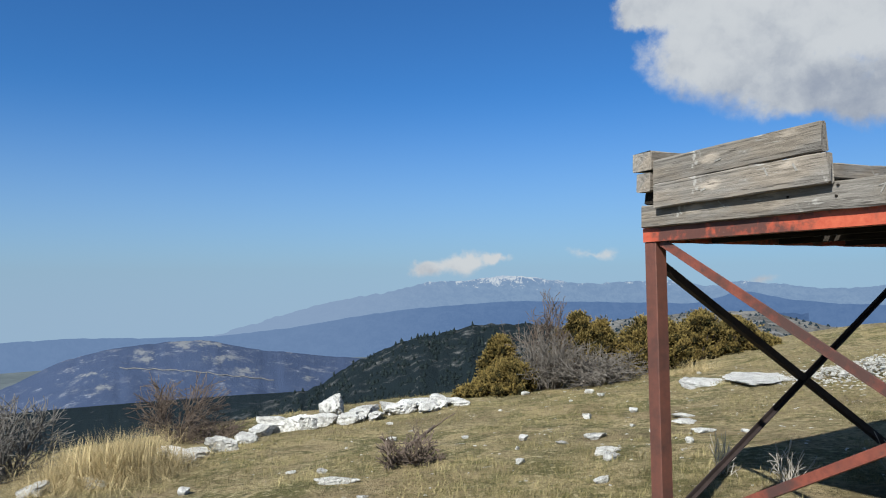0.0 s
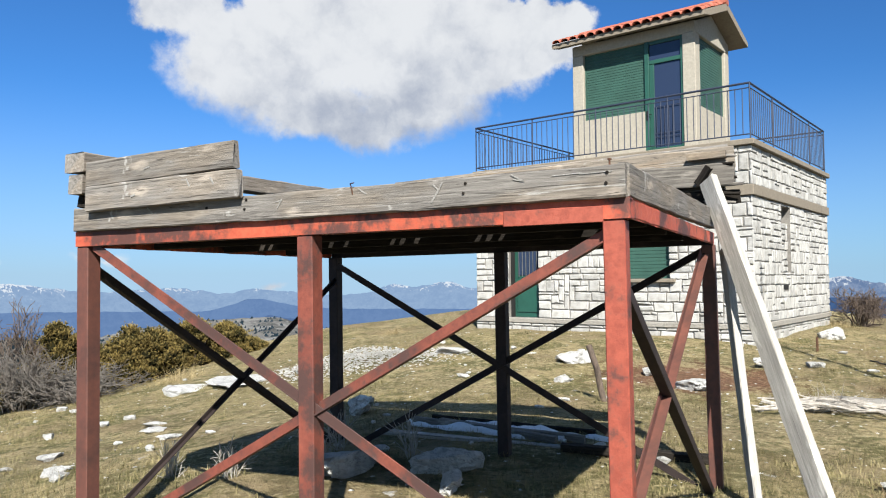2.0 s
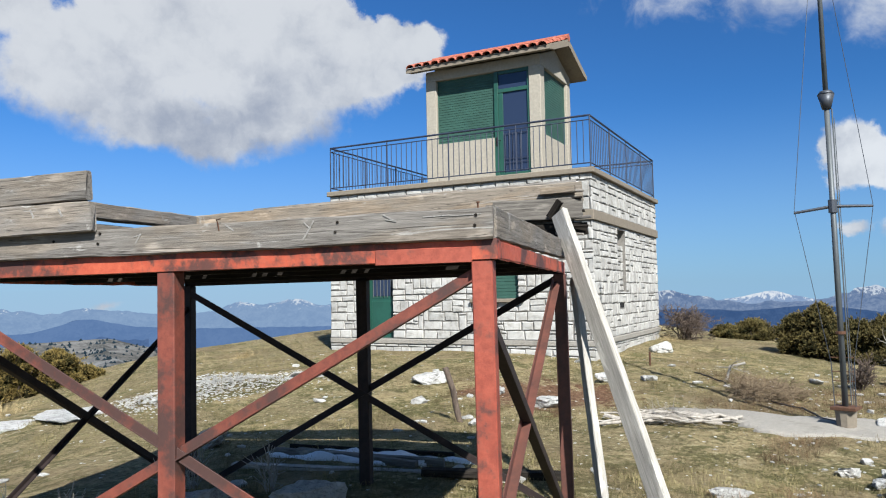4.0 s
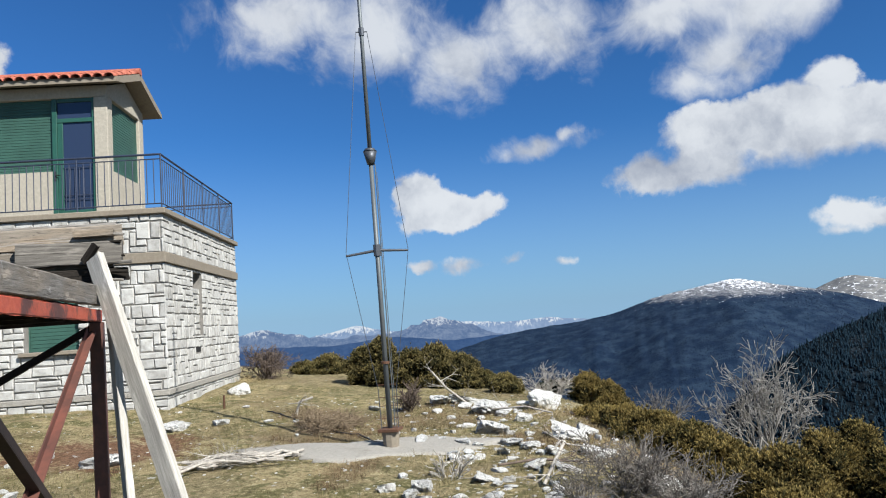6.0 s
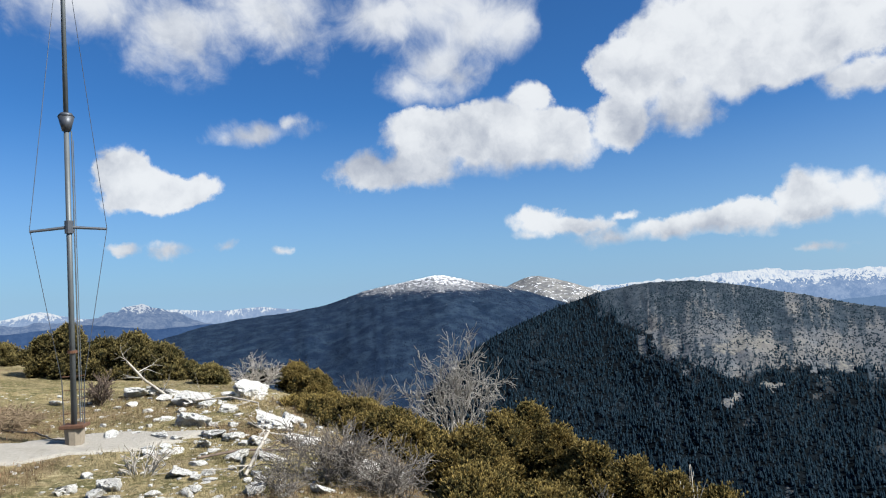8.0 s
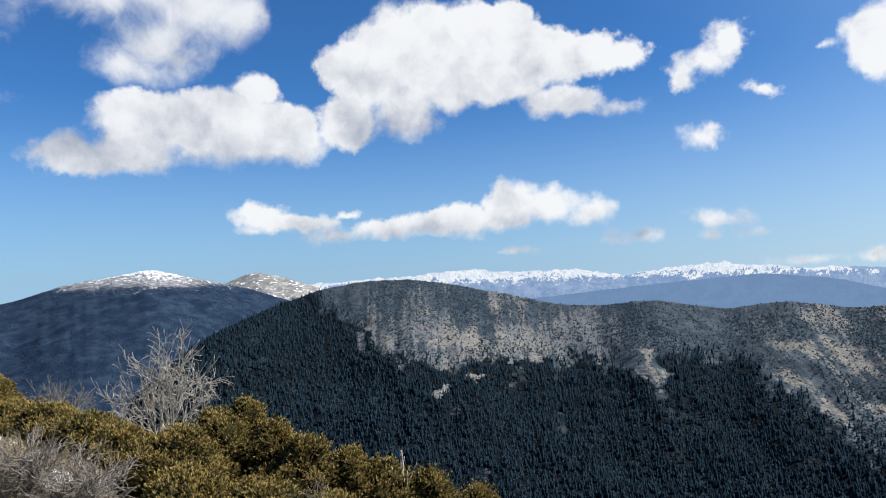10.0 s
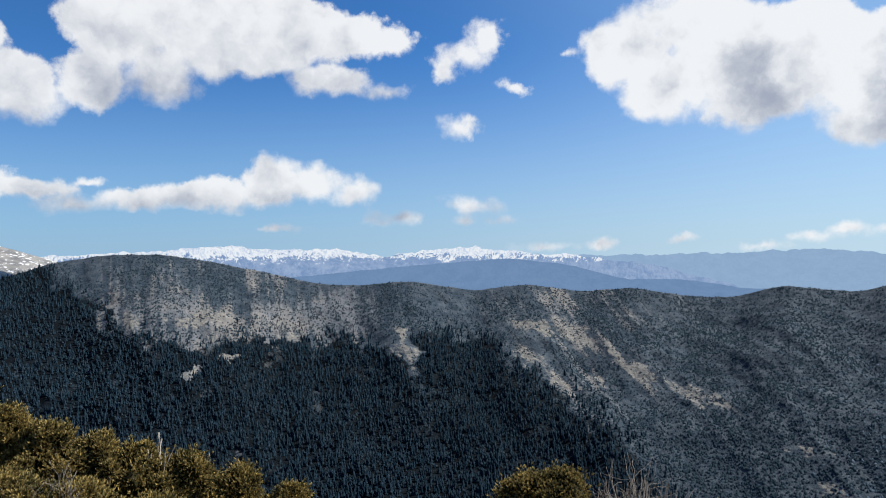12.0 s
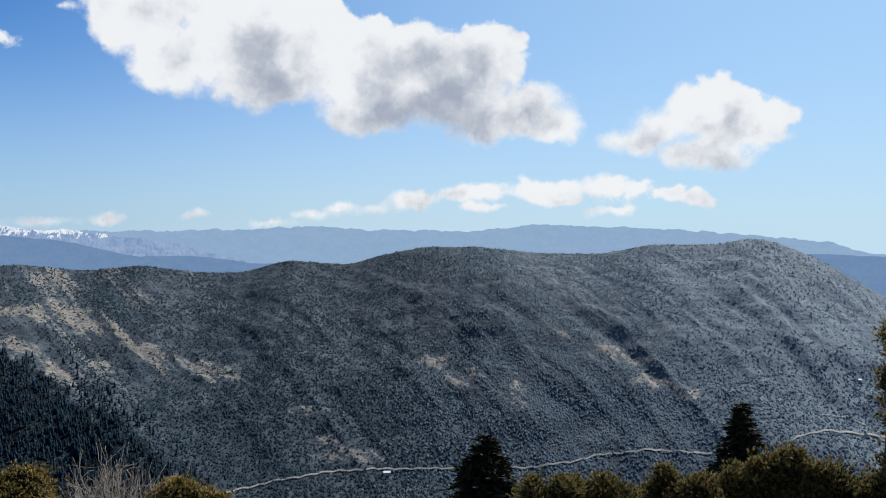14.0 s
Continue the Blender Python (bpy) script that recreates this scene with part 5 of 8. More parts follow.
def shutter(parent, x0, x1, y, z0, z1, name="shutter", slats=18, along_y=False):
    """A closed roller shutter: slats in a frame, in a plane of constant y, or of constant x."""
    turned = Matrix.Identity(4)
    if along_y:
        turned = pose(y, x0, 0, 0, 0, 90)
        x0, x1, y = 0.0, x1 - x0, 0.0
    step = (z1 - z0) / slats
    bm = bmesh.new()
    box(bm, x0, x1, y + 0.024, y + 0.034, z0, z1)
    box(bm, x0, x0 + 0.022, y - 0.01, y + 0.024, z0, z1, 0.003)
    box(bm, x1 - 0.022, x1, y - 0.01, y + 0.024, z0, z1, 0.003)
    body = part(name, bm, M_SHUTTER, parent, "faded green roller shutter", turned)
    slat = bpy.data.meshes.new("slat")
    bm = boxed(x0 + 0.024, x1 - 0.024, y, y + 0.02, 0.002, step - 0.002, bevel=0.003)
    bm.to_mesh(slat), bm.free()
    slat.materials.append(M_SHUTTER)
    for k in range(slats):
        link("slat", slat, None, body, at=pose(0, 0, z0 + k * step))
    return body


def build_house():
    house = tagged(empty("stone_lookout", HOUSE), "white stone lookout house with a railed roof terrace", "building")
    t = 0.35
    base = 0.0
    # walls round the openings: front has a door and a window, the side a blocked window and a vent
    front = bmesh.new()
    door, window = (-4.83, -4.11, 0.80, 2.86), (-2.30, -1.43, 1.56, 2.56)
    for x0, x1, z0, z1 in ((-WIDE, door[0], base, 3.75), (door[0], door[1], base, door[2]), (door[0], door[1], door[3], 3.75), (door[1], window[0], base, 3.75),
                           (window[0], window[1], base, window[2]), (window[0], window[1], window[3], 3.75), (window[1], -0.034, base, 3.75)):
        box(front, x0, x1, 0.03, 0.03 + t, z0, z1)
    front_wall = part("front_wall", front, M_MORTAR, house, "front wall of white rough-faced stone")
    side = bmesh.new()
    niche = (1.75, 2.36, 1.66, 2.88)
    for y0, y1, z0, z1 in ((0.03, niche[0], base, 3.75), (niche[0], niche[1], base, niche[2]), (niche[0], niche[1], niche[3], 3.75), (niche[1], DEEP, base, 3.75)):
        box(side, -0.03 - t, -0.034, y0 + (t + 0.004 if y0 < 0.1 else 0), y1, z0, z1)
    box(side, -0.03 - t, -0.10, niche[0], niche[1], niche[2], niche[3] - 0.30)
    side_wall = part("side_wall", side, M_MORTAR, house, "side wall of white rough-faced stone")
    rear = bmesh.new()
    box(rear, -WIDE + t, -0.03 - t, DEEP - t, DEEP, base, 3.75)
    box(rear, -WIDE, -WIDE + t, 0.03 + t, DEEP, base, 3.75)
    part("rear_wall", rear, M_MORTAR, house)
    # near-black sheet added in place of the unlit rooms
    part("inner_dark", box(bmesh.new(), -WIDE + t + 0.1, -t - 0.1, 0.8, 0.9, 0.3, 3.5), M_DARK, house)
    # concrete bands and the roof slab
    for z0, z1, out, name in ((0.70, 0.80, 0.012, "plinth_band"), (2.92, 3.10, 0.022, "lintel_band"), (3.75, ROOF, 0.045, "roof_slab")):
        bm = bmesh.new()
        if name == "roof_slab":
            box(bm, -WIDE - out, out, -out, DEEP + out, z0, z1, 0.012)
        elif name == "plinth_band":
            box(bm, -WIDE, door[0], -out, 0.05, z0, z1, 0.01)
            box(bm, door[0], out, -out, 0.05, z0 - 0.001, z1 - 0.006, 0.01)
            box(bm, -0.05, out - 0.003, 0.05, DEEP, z0, z1, 0.01)
        else:
            box(bm, -WIDE, out, -out, 0.05, z0, z1, 0.01)
            box(bm, -0.05, out - 0.003, 0.05, DEEP, z0, z1, 0.01)
        part(name, bm, M_PAD if name == "plinth_band" else M_CONCRETE, house, "pale weathered concrete plinth" if name == "plinth_band" else "weathered brown concrete band" if "band" in name else "weathered concrete roof slab")
    # door: iron bars over dark glass above, a green panel below
    d = part("door", boxed(door[0] + 0.02, door[1] - 0.02, 0.20, 0.25, door[2], door[3], bevel=0.006), M_GREEN, house, "green iron door with a barred window")
    part("door_glass", boxed(door[0] + 0.12, door[1] - 0.12, 0.190, 0.199, 1.65, door[3] - 0.12, bevel=0.002), M_GLASS, d)
    part("door_panel", boxed(door[0] + 0.10, door[1] - 0.10, 0.180, 0.199, door[2] + 0.10, 1.55, bevel=0.01), M_GREEN, d)
    for k in range(6):
        x = door[0] + 0.15 + k * 0.084
        part("bar", tube(bmesh.new(), (x, 0.175, 1.62), (x, 0.175, door[3] - 0.1), 0.009, sides=6), M_STEEL, d, "pale iron bar")
    part("door_frame", box(box(bmesh.new(), door[0], door[0] + 0.04, 0.1, 0.3, door[2], door[3]), door[1] - 0.04, door[1], 0.1, 0.3, door[2], door[3]), M_DARK, d)
    w = shutter(house, window[0], window[1], 0.12, window[2], window[3], "window_shutter", 16)
    part("window_sill", boxed(window[0] - 0.1, window[1] + 0.1, -0.06, 0.2, window[2] - 0.07, window[2] - 0.004, bevel=0.008), M_CONCRETE, w, "grey concrete sill")
    # the vent slot and the niche's gap: near-black solids standing for their shade
    part("wall_vent", boxed(-0.06, -0.024, 1.80, 2.14, 1.34, 1.44, bevel=0.004), M_DARK, house, "dark vent slot")
    part("niche_gap", boxed(-0.36, -0.30, niche[0], niche[1], niche[3] - 0.30, niche[3], bevel=0.0), M_DARK, house)
    # terrace railing
    build_railing(house)
    build_tower(house)
    return house, front_wall, side_wall, door, window, niche


def build_railing(house):
    rail = part("railing", railing_bars(), M_RAIL, house, "dark painted iron railing")
    spindle = bpy.data.meshes.new("spindle")
    bm = tube(bmesh.new(), (0, 0, 3.93), (0, 0, 4.70), 0.0075, sides=6)
    bm.to_mesh(spindle), bm.free()
    spindle.materials.append(M_RAIL)
    for k in range(47):
        link("spindle", spindle, None, rail, at=pose(-WIDE + 0.12 + k * 0.117, 0.02, 0))
    for k in range(45):
        link("spindle", spindle, None, rail, at=pose(-0.02, 0.12 + k * 0.117, 0))
        link("spindle", spindle, None, rail, at=pose(-WIDE + 0.02, 0.12 + k * 0.117, 0))


def railing_bars():
    bm = bmesh.new()
    y1 = DEEP - 0.15
    for z, r in ((4.78, 0.019), (4.70, 0.010), (3.93, 0.011)):
        for a, b in (((-WIDE + 0.02, 0.02), (-0.02, 0.02)), ((-0.02, 0.02), (-0.02, y1)), ((-WIDE + 0.02, 0.02), (-WIDE + 0.02, y1)), ((-WIDE + 0.02, y1), (-0.02, y1))):
            tube(bm, (*a, z), (*b, z), r, sides=8)
    for k in range(5):
        x = -WIDE + 0.02 + k * (WIDE - 0.04) / 4
        tube(bm, (x, 0.02, ROOF - 0.02), (x, 0.02, 4.78), 0.013)
    for k in range(1, 5):
        for x in (-0.02, -WIDE + 0.02):
            tube(bm, (x, 0.02 + k * (y1 - 0.02) / 4, ROOF - 0.02), (x, 0.02 + k * (y1 - 0.02) / 4, 4.78), 0.013)
    return bm


def build_tower(house):
    x0, x1, y0, y1 = -3.94, -1.33, 1.2, 3.15
    sill, head, top = 4.86, 6.24, 6.46
    bm = bmesh.new()
    col = 0.25
    box(bm, x0, x1, y0, y1, head, top, 0.012)
    cabin = part("cabin_lintel", bm, M_RENDER, house, "beige rendered ring beam of the watch cabin")
    for a, b in ((x0, x0 + col), (x1 - col, x1)):
        for c, d in ((y0, y0 + col), (y1 - col, y1)):
            part("cabin_column", boxed(a, b, c, d, ROOF - 0.01, head, bevel=0.012), M_RENDER, house, "beige rendered corner column")
    for q in ((x0 + col, -2.36, y0 + 0.02, y0 + 0.2, ROOF, sill), (x1 - 0.19, x1 - 0.015, y0 + col, y1 - col, ROOF, sill),
              (x0 + 0.02, x0 + 0.2, y0 + col, y1 - col, ROOF, head), (x0 + col, x1 - col, y1 - 0.2, y1 - 0.02, ROOF, head)):
        part("cabin_wall", box(bmesh.new(), *q), M_RENDER, house, "beige rendered cabin wall")
    shutter(house, x0 + col, -2.36, y0 + 0.09, sill, head, "cabin_shutter", 26)
    shutter(house, y0 + col, y1 - col, x1 - 0.07, sill, head, "cabin_shutter", 26, along_y=True)
    # glazed door with a green frame and an iron grille low down
    a, b = -2.36, x1 - col
    bm = bmesh.new()
    box(bm, a, a + 0.09, y0 + 0.03, y0 + 0.12, ROOF, head, 0.006)
    box(bm, b - 0.05, b, y0 + 0.03, y0 + 0.12, ROOF, head, 0.006)
    box(bm, a + 0.09, b - 0.05, y0 + 0.04, y0 + 0.11, 5.78, 5.86, 0.006)
    box(bm, a + 0.09, b - 0.05, y0 + 0.04, y0 + 0.11, head - 0.07, head, 0.006)
    box(bm, a + 0.09, b - 0.05, y0 + 0.05, y0 + 0.10, ROOF, 4.12, 0.006)
    box(bm, a + 0.09, a + 0.19, y0 + 0.05, y0 + 0.10, 4.12, 5.78, 0.006)
    door = part("cabin_door", bm, M_GREEN, house, "green framed glass door")
    part("pane", boxed(a + 0.19, b - 0.05, y0 + 0.07, y0 + 0.08, 4.12, 5.78, bevel=0.0), M_GLASS, door)
    part("transom_pane", boxed(a + 0.09, b - 0.05, y0 + 0.07, y0 + 0.08, 5.86, head - 0.07, bevel=0.0), M_GLASS, door)
    bm = bmesh.new()
    for k in range(5):
        x = a + 0.23 + k * 0.082
        tube(bm, (x, y0 + 0.045, 4.14), (x, y0 + 0.045, 4.92), 0.006, sides=5)
    for z in (4.32, 4.40, 4.92):
        tube(bm, (a + 0.19, y0 + 0.045, z), (b - 0.05, y0 + 0.045, z), 0.007, sides=5)
    part("grille", bm, M_RAIL, door)
    part("door_handle", tube(boxed(a + 0.03, a + 0.07, y0 + 0.015, y0 + 0.03, 4.68, 4.86, bevel=0.003), (a + 0.05, y0, 4.78), (a + 0.15, y0, 4.78), 0.009, sides=6), M_DARK, door, "black lever handle")
    # the tiled gable roof, its ridge along the front
    ym, ridge_z, eave_z = (y0 + y1) / 2, 6.98, 6.50
    over = 0.31
    bm = bmesh.new()
    xa, xb = x0 - over, x1 + over
    ring = [(y0 - over, eave_z), (ym, ridge_z), (y1 + over, eave_z), (y1 + over, eave_z - 0.09), (y1, eave_z - 0.02), (ym, ridge_z - 0.14), (y0, eave_z - 0.02), (y0 - over, eave_z - 0.09)]
    ends = [[bm.verts.new((x, y, z)) for y, z in ring] for x in (xa, xb)]
    for k in range(8):
        m = (k + 1) % 8
        bm.faces.new((ends[0][k], ends[0][m], ends[1][m], ends[1][k]))
    for e in ends:
        for quad in ((0, 1, 6, 7), (1, 5, 6), (1, 2, 4, 5), (2, 3, 4)):
            bm.faces.new([e[k] for k in quad])
    bmesh.ops.recalc_face_normals(bm, faces=bm.faces)
    roof = part("cabin_roof", bm, M_CONCRETE, house, "low gable roof of red clay tiles")
    for x in (x0 + 0.01, x1 - 0.12):
        gable = bmesh.new()
        v = [gable.verts.new((xx, y, z)) for xx in (x, x + 0.11) for y, z in ((y0 + 0.01, top - 0.02), (ym, ridge_z - 0.18), (y1 - 0.01, top - 0.02))]
        for f in ((0, 1, 2), (3, 5, 4), (0, 3, 4, 1), (1, 4, 5, 2), (0, 2, 5, 3)):
            gable.faces.new([v[k] for k in f])
        bmesh.ops.recalc_face_normals(gable, faces=gable.faces)
        part("gable_wall", gable, M_RENDER, roof)
    slope = math.atan2(ridge_z - eave_z, ym - y0 + over)
    tile = clay_tile()
    run = math.hypot(ridge_z - eave_z, ym - y0 + over)
    rows, cols = 5, 16
    for side in (0, 1):
        for r in range(rows):
            for c in range(cols):
                x = xa + 0.03 + (c + 0.5) * (xb - xa - 0.06) / cols
                along = -0.05 + r * (run - 0.1) / rows
                y = y0 - over + along * math.cos(slope) if side == 0 else y1 + over - along * math.cos(slope)
                z = eave_z + 0.012 + along * math.sin(slope) + 0.004 * ((r * 7 + c * 3) % 3)
                link("tile", tile, None, roof, at=pose(x, y, z, 0, 0, 0 if side == 0 else 180) @ pose(0, 0, 0, math.degrees(slope)))
    bm = bmesh.new()
    tube(bm, (xa, ym, ridge_z + 0.03), (xb, ym, ridge_z + 0.03), 0.09, sides=10)
    part("ridge_tiles", bm, M_TILE, roof)


def clay_tile():
    """A half-round clay tile with a thick edge, running up +y from its lower end."""
    verts, faces = [], []
    n, length = 6, 0.36
    for y, k in ((0.0, 1.0), (length, 0.82)):
        for r in (0.098 * k, 0.082 * k):
            for i in range(n + 1):
                a = math.pi * i / n
                verts.append((-r * math.cos(a), y, 0.75 * r * math.sin(a)))
    m = n + 1
    for i in range(n):
        faces += [(i, i + 1, 2 * m + i + 1, 2 * m + i), (m + i + 1, m + i, 3 * m + i, 3 * m + i + 1), (i + 1, i, m + i, m + i + 1), (2 * m + i, 2 * m + i + 1, 3 * m + i + 1, 3 * m + i)]
    mesh = raw_mesh("tile", verts, faces, True)
    mesh.materials.append(M_TILE)
    return mesh


house, FRONT_WALL, SIDE_WALL, DOOR, WINDOW, NICHE = build_house()

# ---- the timber platform on its red steel frame ----
PX, PY = Vector((0.4794, -0.8776, 0.0)), Vector((0.8776, 0.4794, 0.0))
DECK = Matrix(((PX.x, PY.x, 0, 0.9025), (PX.y, PY.y, 0, 4.5393), (0, 0, 1, 0), (0, 0, 0, 1))) @ pose(0, 0, 0, 0, -0.55, 0)
SPAN, REACH = 2.94, 2.5     # along the front; back from it
LOW, HIGH = 1.752, 1.832    # the steel beams


def plank(name, parent, a, b, height, thick, mat=None, roll=0.0, label="", seed=0, bow=0.0):
    """A weathered board between two points of its parent's frame, on edge; its grain runs along its length."""
    a, b = Vector(a), Vector(b)
    rng = random.Random(seed)
    length = (b - a).length
    n = max(2, int(length / 0.12))
    bm = bmesh.new()
    rows = []
    for k in range(n + 1):
        x = length * k / n
        j = lambda s: rng.uniform(-s, s)
        lift = bow * math.sin(math.pi * k / n)
        y0, y1, z0, z1 = -thick / 2, thick / 2, -height / 2 + lift, height / 2 + lift
        c = 0.006
        rows.append([bm.verts.new((x + (j(.008) if k in (0, n) else 0), y + j(.0015), z + j(.003))) for y, z in
                     ((y0 + c, z0), (y1 - c, z0), (y1, z0 + c), (y1, z1 - c), (y1 - c, z1), (y0 + c, z1), (y0, z1 - c), (y0, z0 + c))])
    for k in range(n):
        for i in range(8):
            m = (i + 1) % 8
            bm.faces.new((rows[k][i], rows[k][m], rows[k + 1][m], rows[k + 1][i]))
    bm.faces.new(rows[0][::-1]), bm.faces.new(rows[-1])
    bmesh.ops.recalc_face_normals(bm, faces=bm.faces)
    d = (b - a).normalized()
    side = Vector((0, 0, 1)).cross(d).normalized() if abs(d.z) < 0.99 else Vector((0, 1, 0))
    up = d.cross(side)
    m = Matrix.Translation(a) @ Matrix((d, side, up)).transposed().to_4x4() @ pose(0, 0, 0, roll)
    return part(name, bm, mat or M_GREYWOOD, parent, label, m)


def angle_iron(name, parent, a, b, leg=0.05, thick=0.006, turn=0.0, label="", mat=None):
    """A steel angle between two points."""
    a, b = Vector(a), Vector(b)
    d = (b - a)
    length = d.length
    bm = bmesh.new()
    box(bm, 0, length, 0, leg, 0, thick, 0.001)
    box(bm, 0, length, 0, thick, thick, leg, 0.001)
    d.normalize()
    side = Vector((0, 0, 1)).cross(d).normalized()
    m = Matrix.Translation(a) @ Matrix((d, side, d.cross(side))).transposed().to_4x4() @ pose(0, 0, 0, turn) @ pose(0, -leg / 2, -leg / 2)
    return part(name, bm, mat or M_RED, parent, label, m)


def build_platform():
    deck = tagged(empty("timber_platform", DECK), "timber viewing platform on a rusty red steel frame", "platform")
    def local_ground(x, y):
        p = DECK @ Vector((x, y, 0))
        return ground_at(p.x, p.y)
    def side_x(y):
        """The outer side runs a little askew."""
        return SPAN - 0.04 + 0.04 * y
    # posts
    for x, y, mat, said in ((0.045, 0.045, M_OLDRED, "brownish red steel post"), (1.49, 0.045, M_POST, "red steel post, rusting"), (SPAN - 0.045, 0.045, M_RED, "bright red steel post, scuffed"),
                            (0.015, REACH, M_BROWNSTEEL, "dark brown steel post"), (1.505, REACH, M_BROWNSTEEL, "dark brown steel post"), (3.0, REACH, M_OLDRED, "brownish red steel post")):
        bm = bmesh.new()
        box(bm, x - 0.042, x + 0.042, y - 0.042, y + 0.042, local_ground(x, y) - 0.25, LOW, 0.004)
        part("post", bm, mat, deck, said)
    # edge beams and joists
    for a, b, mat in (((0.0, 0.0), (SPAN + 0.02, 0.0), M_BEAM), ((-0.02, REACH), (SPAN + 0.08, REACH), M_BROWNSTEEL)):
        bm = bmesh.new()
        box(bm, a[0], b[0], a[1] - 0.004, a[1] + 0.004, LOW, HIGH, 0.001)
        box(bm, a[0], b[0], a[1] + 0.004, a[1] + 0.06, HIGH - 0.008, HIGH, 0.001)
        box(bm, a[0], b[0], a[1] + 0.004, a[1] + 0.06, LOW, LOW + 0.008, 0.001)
        part("edge_beam", bm, mat, deck, "red steel channel, rusty and dark in places")
    part("splice_plate", boxed(2.46, 2.86, -0.011, -0.005, LOW - 0.010, LOW + 0.052, bevel=0.002), M_RED, deck, "bright red steel plate")
    plank("edge_beam", deck, (0.0, 0.01, (LOW + HIGH) / 2), (-0.02, REACH - 0.01, (LOW + HIGH) / 2), 0.078, 0.008, M_BEAM, label="red steel channel")
    plank("edge_beam", deck, (SPAN + 0.012, 0.01, (LOW + HIGH) / 2), (SPAN + 0.092, REACH - 0.01, (LOW + HIGH) / 2), 0.078, 0.008, M_BEAM, label="red steel channel")
    # joist colour is darkened in place of the deep shade here
    for y, mat, said in ((0.55, M_DARKWOOD, "timber joist, darkened for the shade under the deck"), (1.16, M_DARKWOOD, "timber joist, darkened for the shade under the deck"), (1.84, M_DARKWOOD, "timber joist, darkened for the shade under the deck")):
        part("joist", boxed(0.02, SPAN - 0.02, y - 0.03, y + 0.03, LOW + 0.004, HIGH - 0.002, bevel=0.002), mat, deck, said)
    # bracing: each face has a cross
    def brace(a, b, mat=M_RED, leg=0.05):
        names = {M_RED: "red steel angle", M_BRACE: "red steel angle, rusting", M_OLDRED: "brownish red steel angle", M_BROWNSTEEL: "dark brown steel angle"}
        angle_iron("brace", deck, a, b, leg, 0.007, 0.0, names[mat], mat)
    brace((0.11, 0.045, 1.752), (SPAN - 0.06, 0.045, 0.215), M_BRACE)
    brace((SPAN - 0.05, 0.032, 1.715), (0.05, 0.032, 0.145), M_BRACE)
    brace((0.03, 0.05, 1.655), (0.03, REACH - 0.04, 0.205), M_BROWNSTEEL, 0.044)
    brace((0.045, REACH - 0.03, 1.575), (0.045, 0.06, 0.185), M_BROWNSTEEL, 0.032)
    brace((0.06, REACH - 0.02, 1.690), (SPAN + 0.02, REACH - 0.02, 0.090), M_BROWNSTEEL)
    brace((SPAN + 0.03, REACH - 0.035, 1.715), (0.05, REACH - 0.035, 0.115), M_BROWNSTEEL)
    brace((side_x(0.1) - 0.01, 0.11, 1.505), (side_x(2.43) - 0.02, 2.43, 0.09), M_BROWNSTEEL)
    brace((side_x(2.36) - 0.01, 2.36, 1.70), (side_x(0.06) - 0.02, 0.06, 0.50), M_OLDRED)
    # deck boards, near black for the shade beneath; a strip of short ends leaves slots that let the sun through
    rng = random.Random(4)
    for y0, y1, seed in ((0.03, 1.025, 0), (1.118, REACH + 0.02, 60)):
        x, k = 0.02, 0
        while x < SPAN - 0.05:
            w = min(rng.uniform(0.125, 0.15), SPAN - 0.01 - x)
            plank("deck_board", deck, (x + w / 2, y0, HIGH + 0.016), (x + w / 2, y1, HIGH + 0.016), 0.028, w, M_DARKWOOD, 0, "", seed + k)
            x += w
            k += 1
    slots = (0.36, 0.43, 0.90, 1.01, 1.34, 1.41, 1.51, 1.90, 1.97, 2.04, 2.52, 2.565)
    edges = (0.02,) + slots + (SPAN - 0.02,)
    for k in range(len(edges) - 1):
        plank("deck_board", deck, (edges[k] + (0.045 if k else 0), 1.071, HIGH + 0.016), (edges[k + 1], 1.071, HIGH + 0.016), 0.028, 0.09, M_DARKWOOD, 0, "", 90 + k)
    # front kerb and the raised board panel at its end
    plank("front_board", deck, (0.02, -0.012, 1.893), (SPAN + 0.005, -0.012, 1.893), 0.122, 0.045, M_FRONTWOOD, seed=1, bow=-0.004, label="grey weathered board with flaking white paint")
    plank("panel_board", deck, (0.165, -0.055, 1.994), (1.175, -0.058, 2.006), 0.136, 0.04, M_FRONTWOOD, seed=2, label="grey weathered board flecked with white")
    plank("panel_board", deck, (0.165, -0.054, 2.121), (1.15, -0.055, 2.147), 0.130, 0.04, M_FRONTWOOD, seed=3, label="grey weathered board flecked with white")
    part("end_batten", boxed(1.03, 1.10, -0.034, 0.0, 1.95, 2.205, bevel=0.004), M_DARKWOOD, deck, "dark batten behind the boards")
    for k, (z, zr) in enumerate(((1.99, 1.98), (2.075, 2.12), (2.19, 2.27))):
        plank("side_board", deck, (0.095 if k else 0.105, -0.085 if k else -0.03, z), (0.02, REACH, zr), 0.102 if k else 0.07, 0.14 if k == 2 else 0.10, M_FRONTWOOD if k else M_DARKWOOD, seed=5 + k, label="grey weathered board")
    # rear boards, and the broken timbers that overhang the corner
    for k, z in enumerate((1.93, 2.075, 2.225)):
        plank("rear_board", deck, (-0.16, REACH + 0.03, z + 0.02), (SPAN + 0.10 + 0.07 * k, REACH + 0.02, z + 0.115), 0.143, 0.05, M_BROWNWOOD, seed=9 + k, label="brown-grey weathered board")
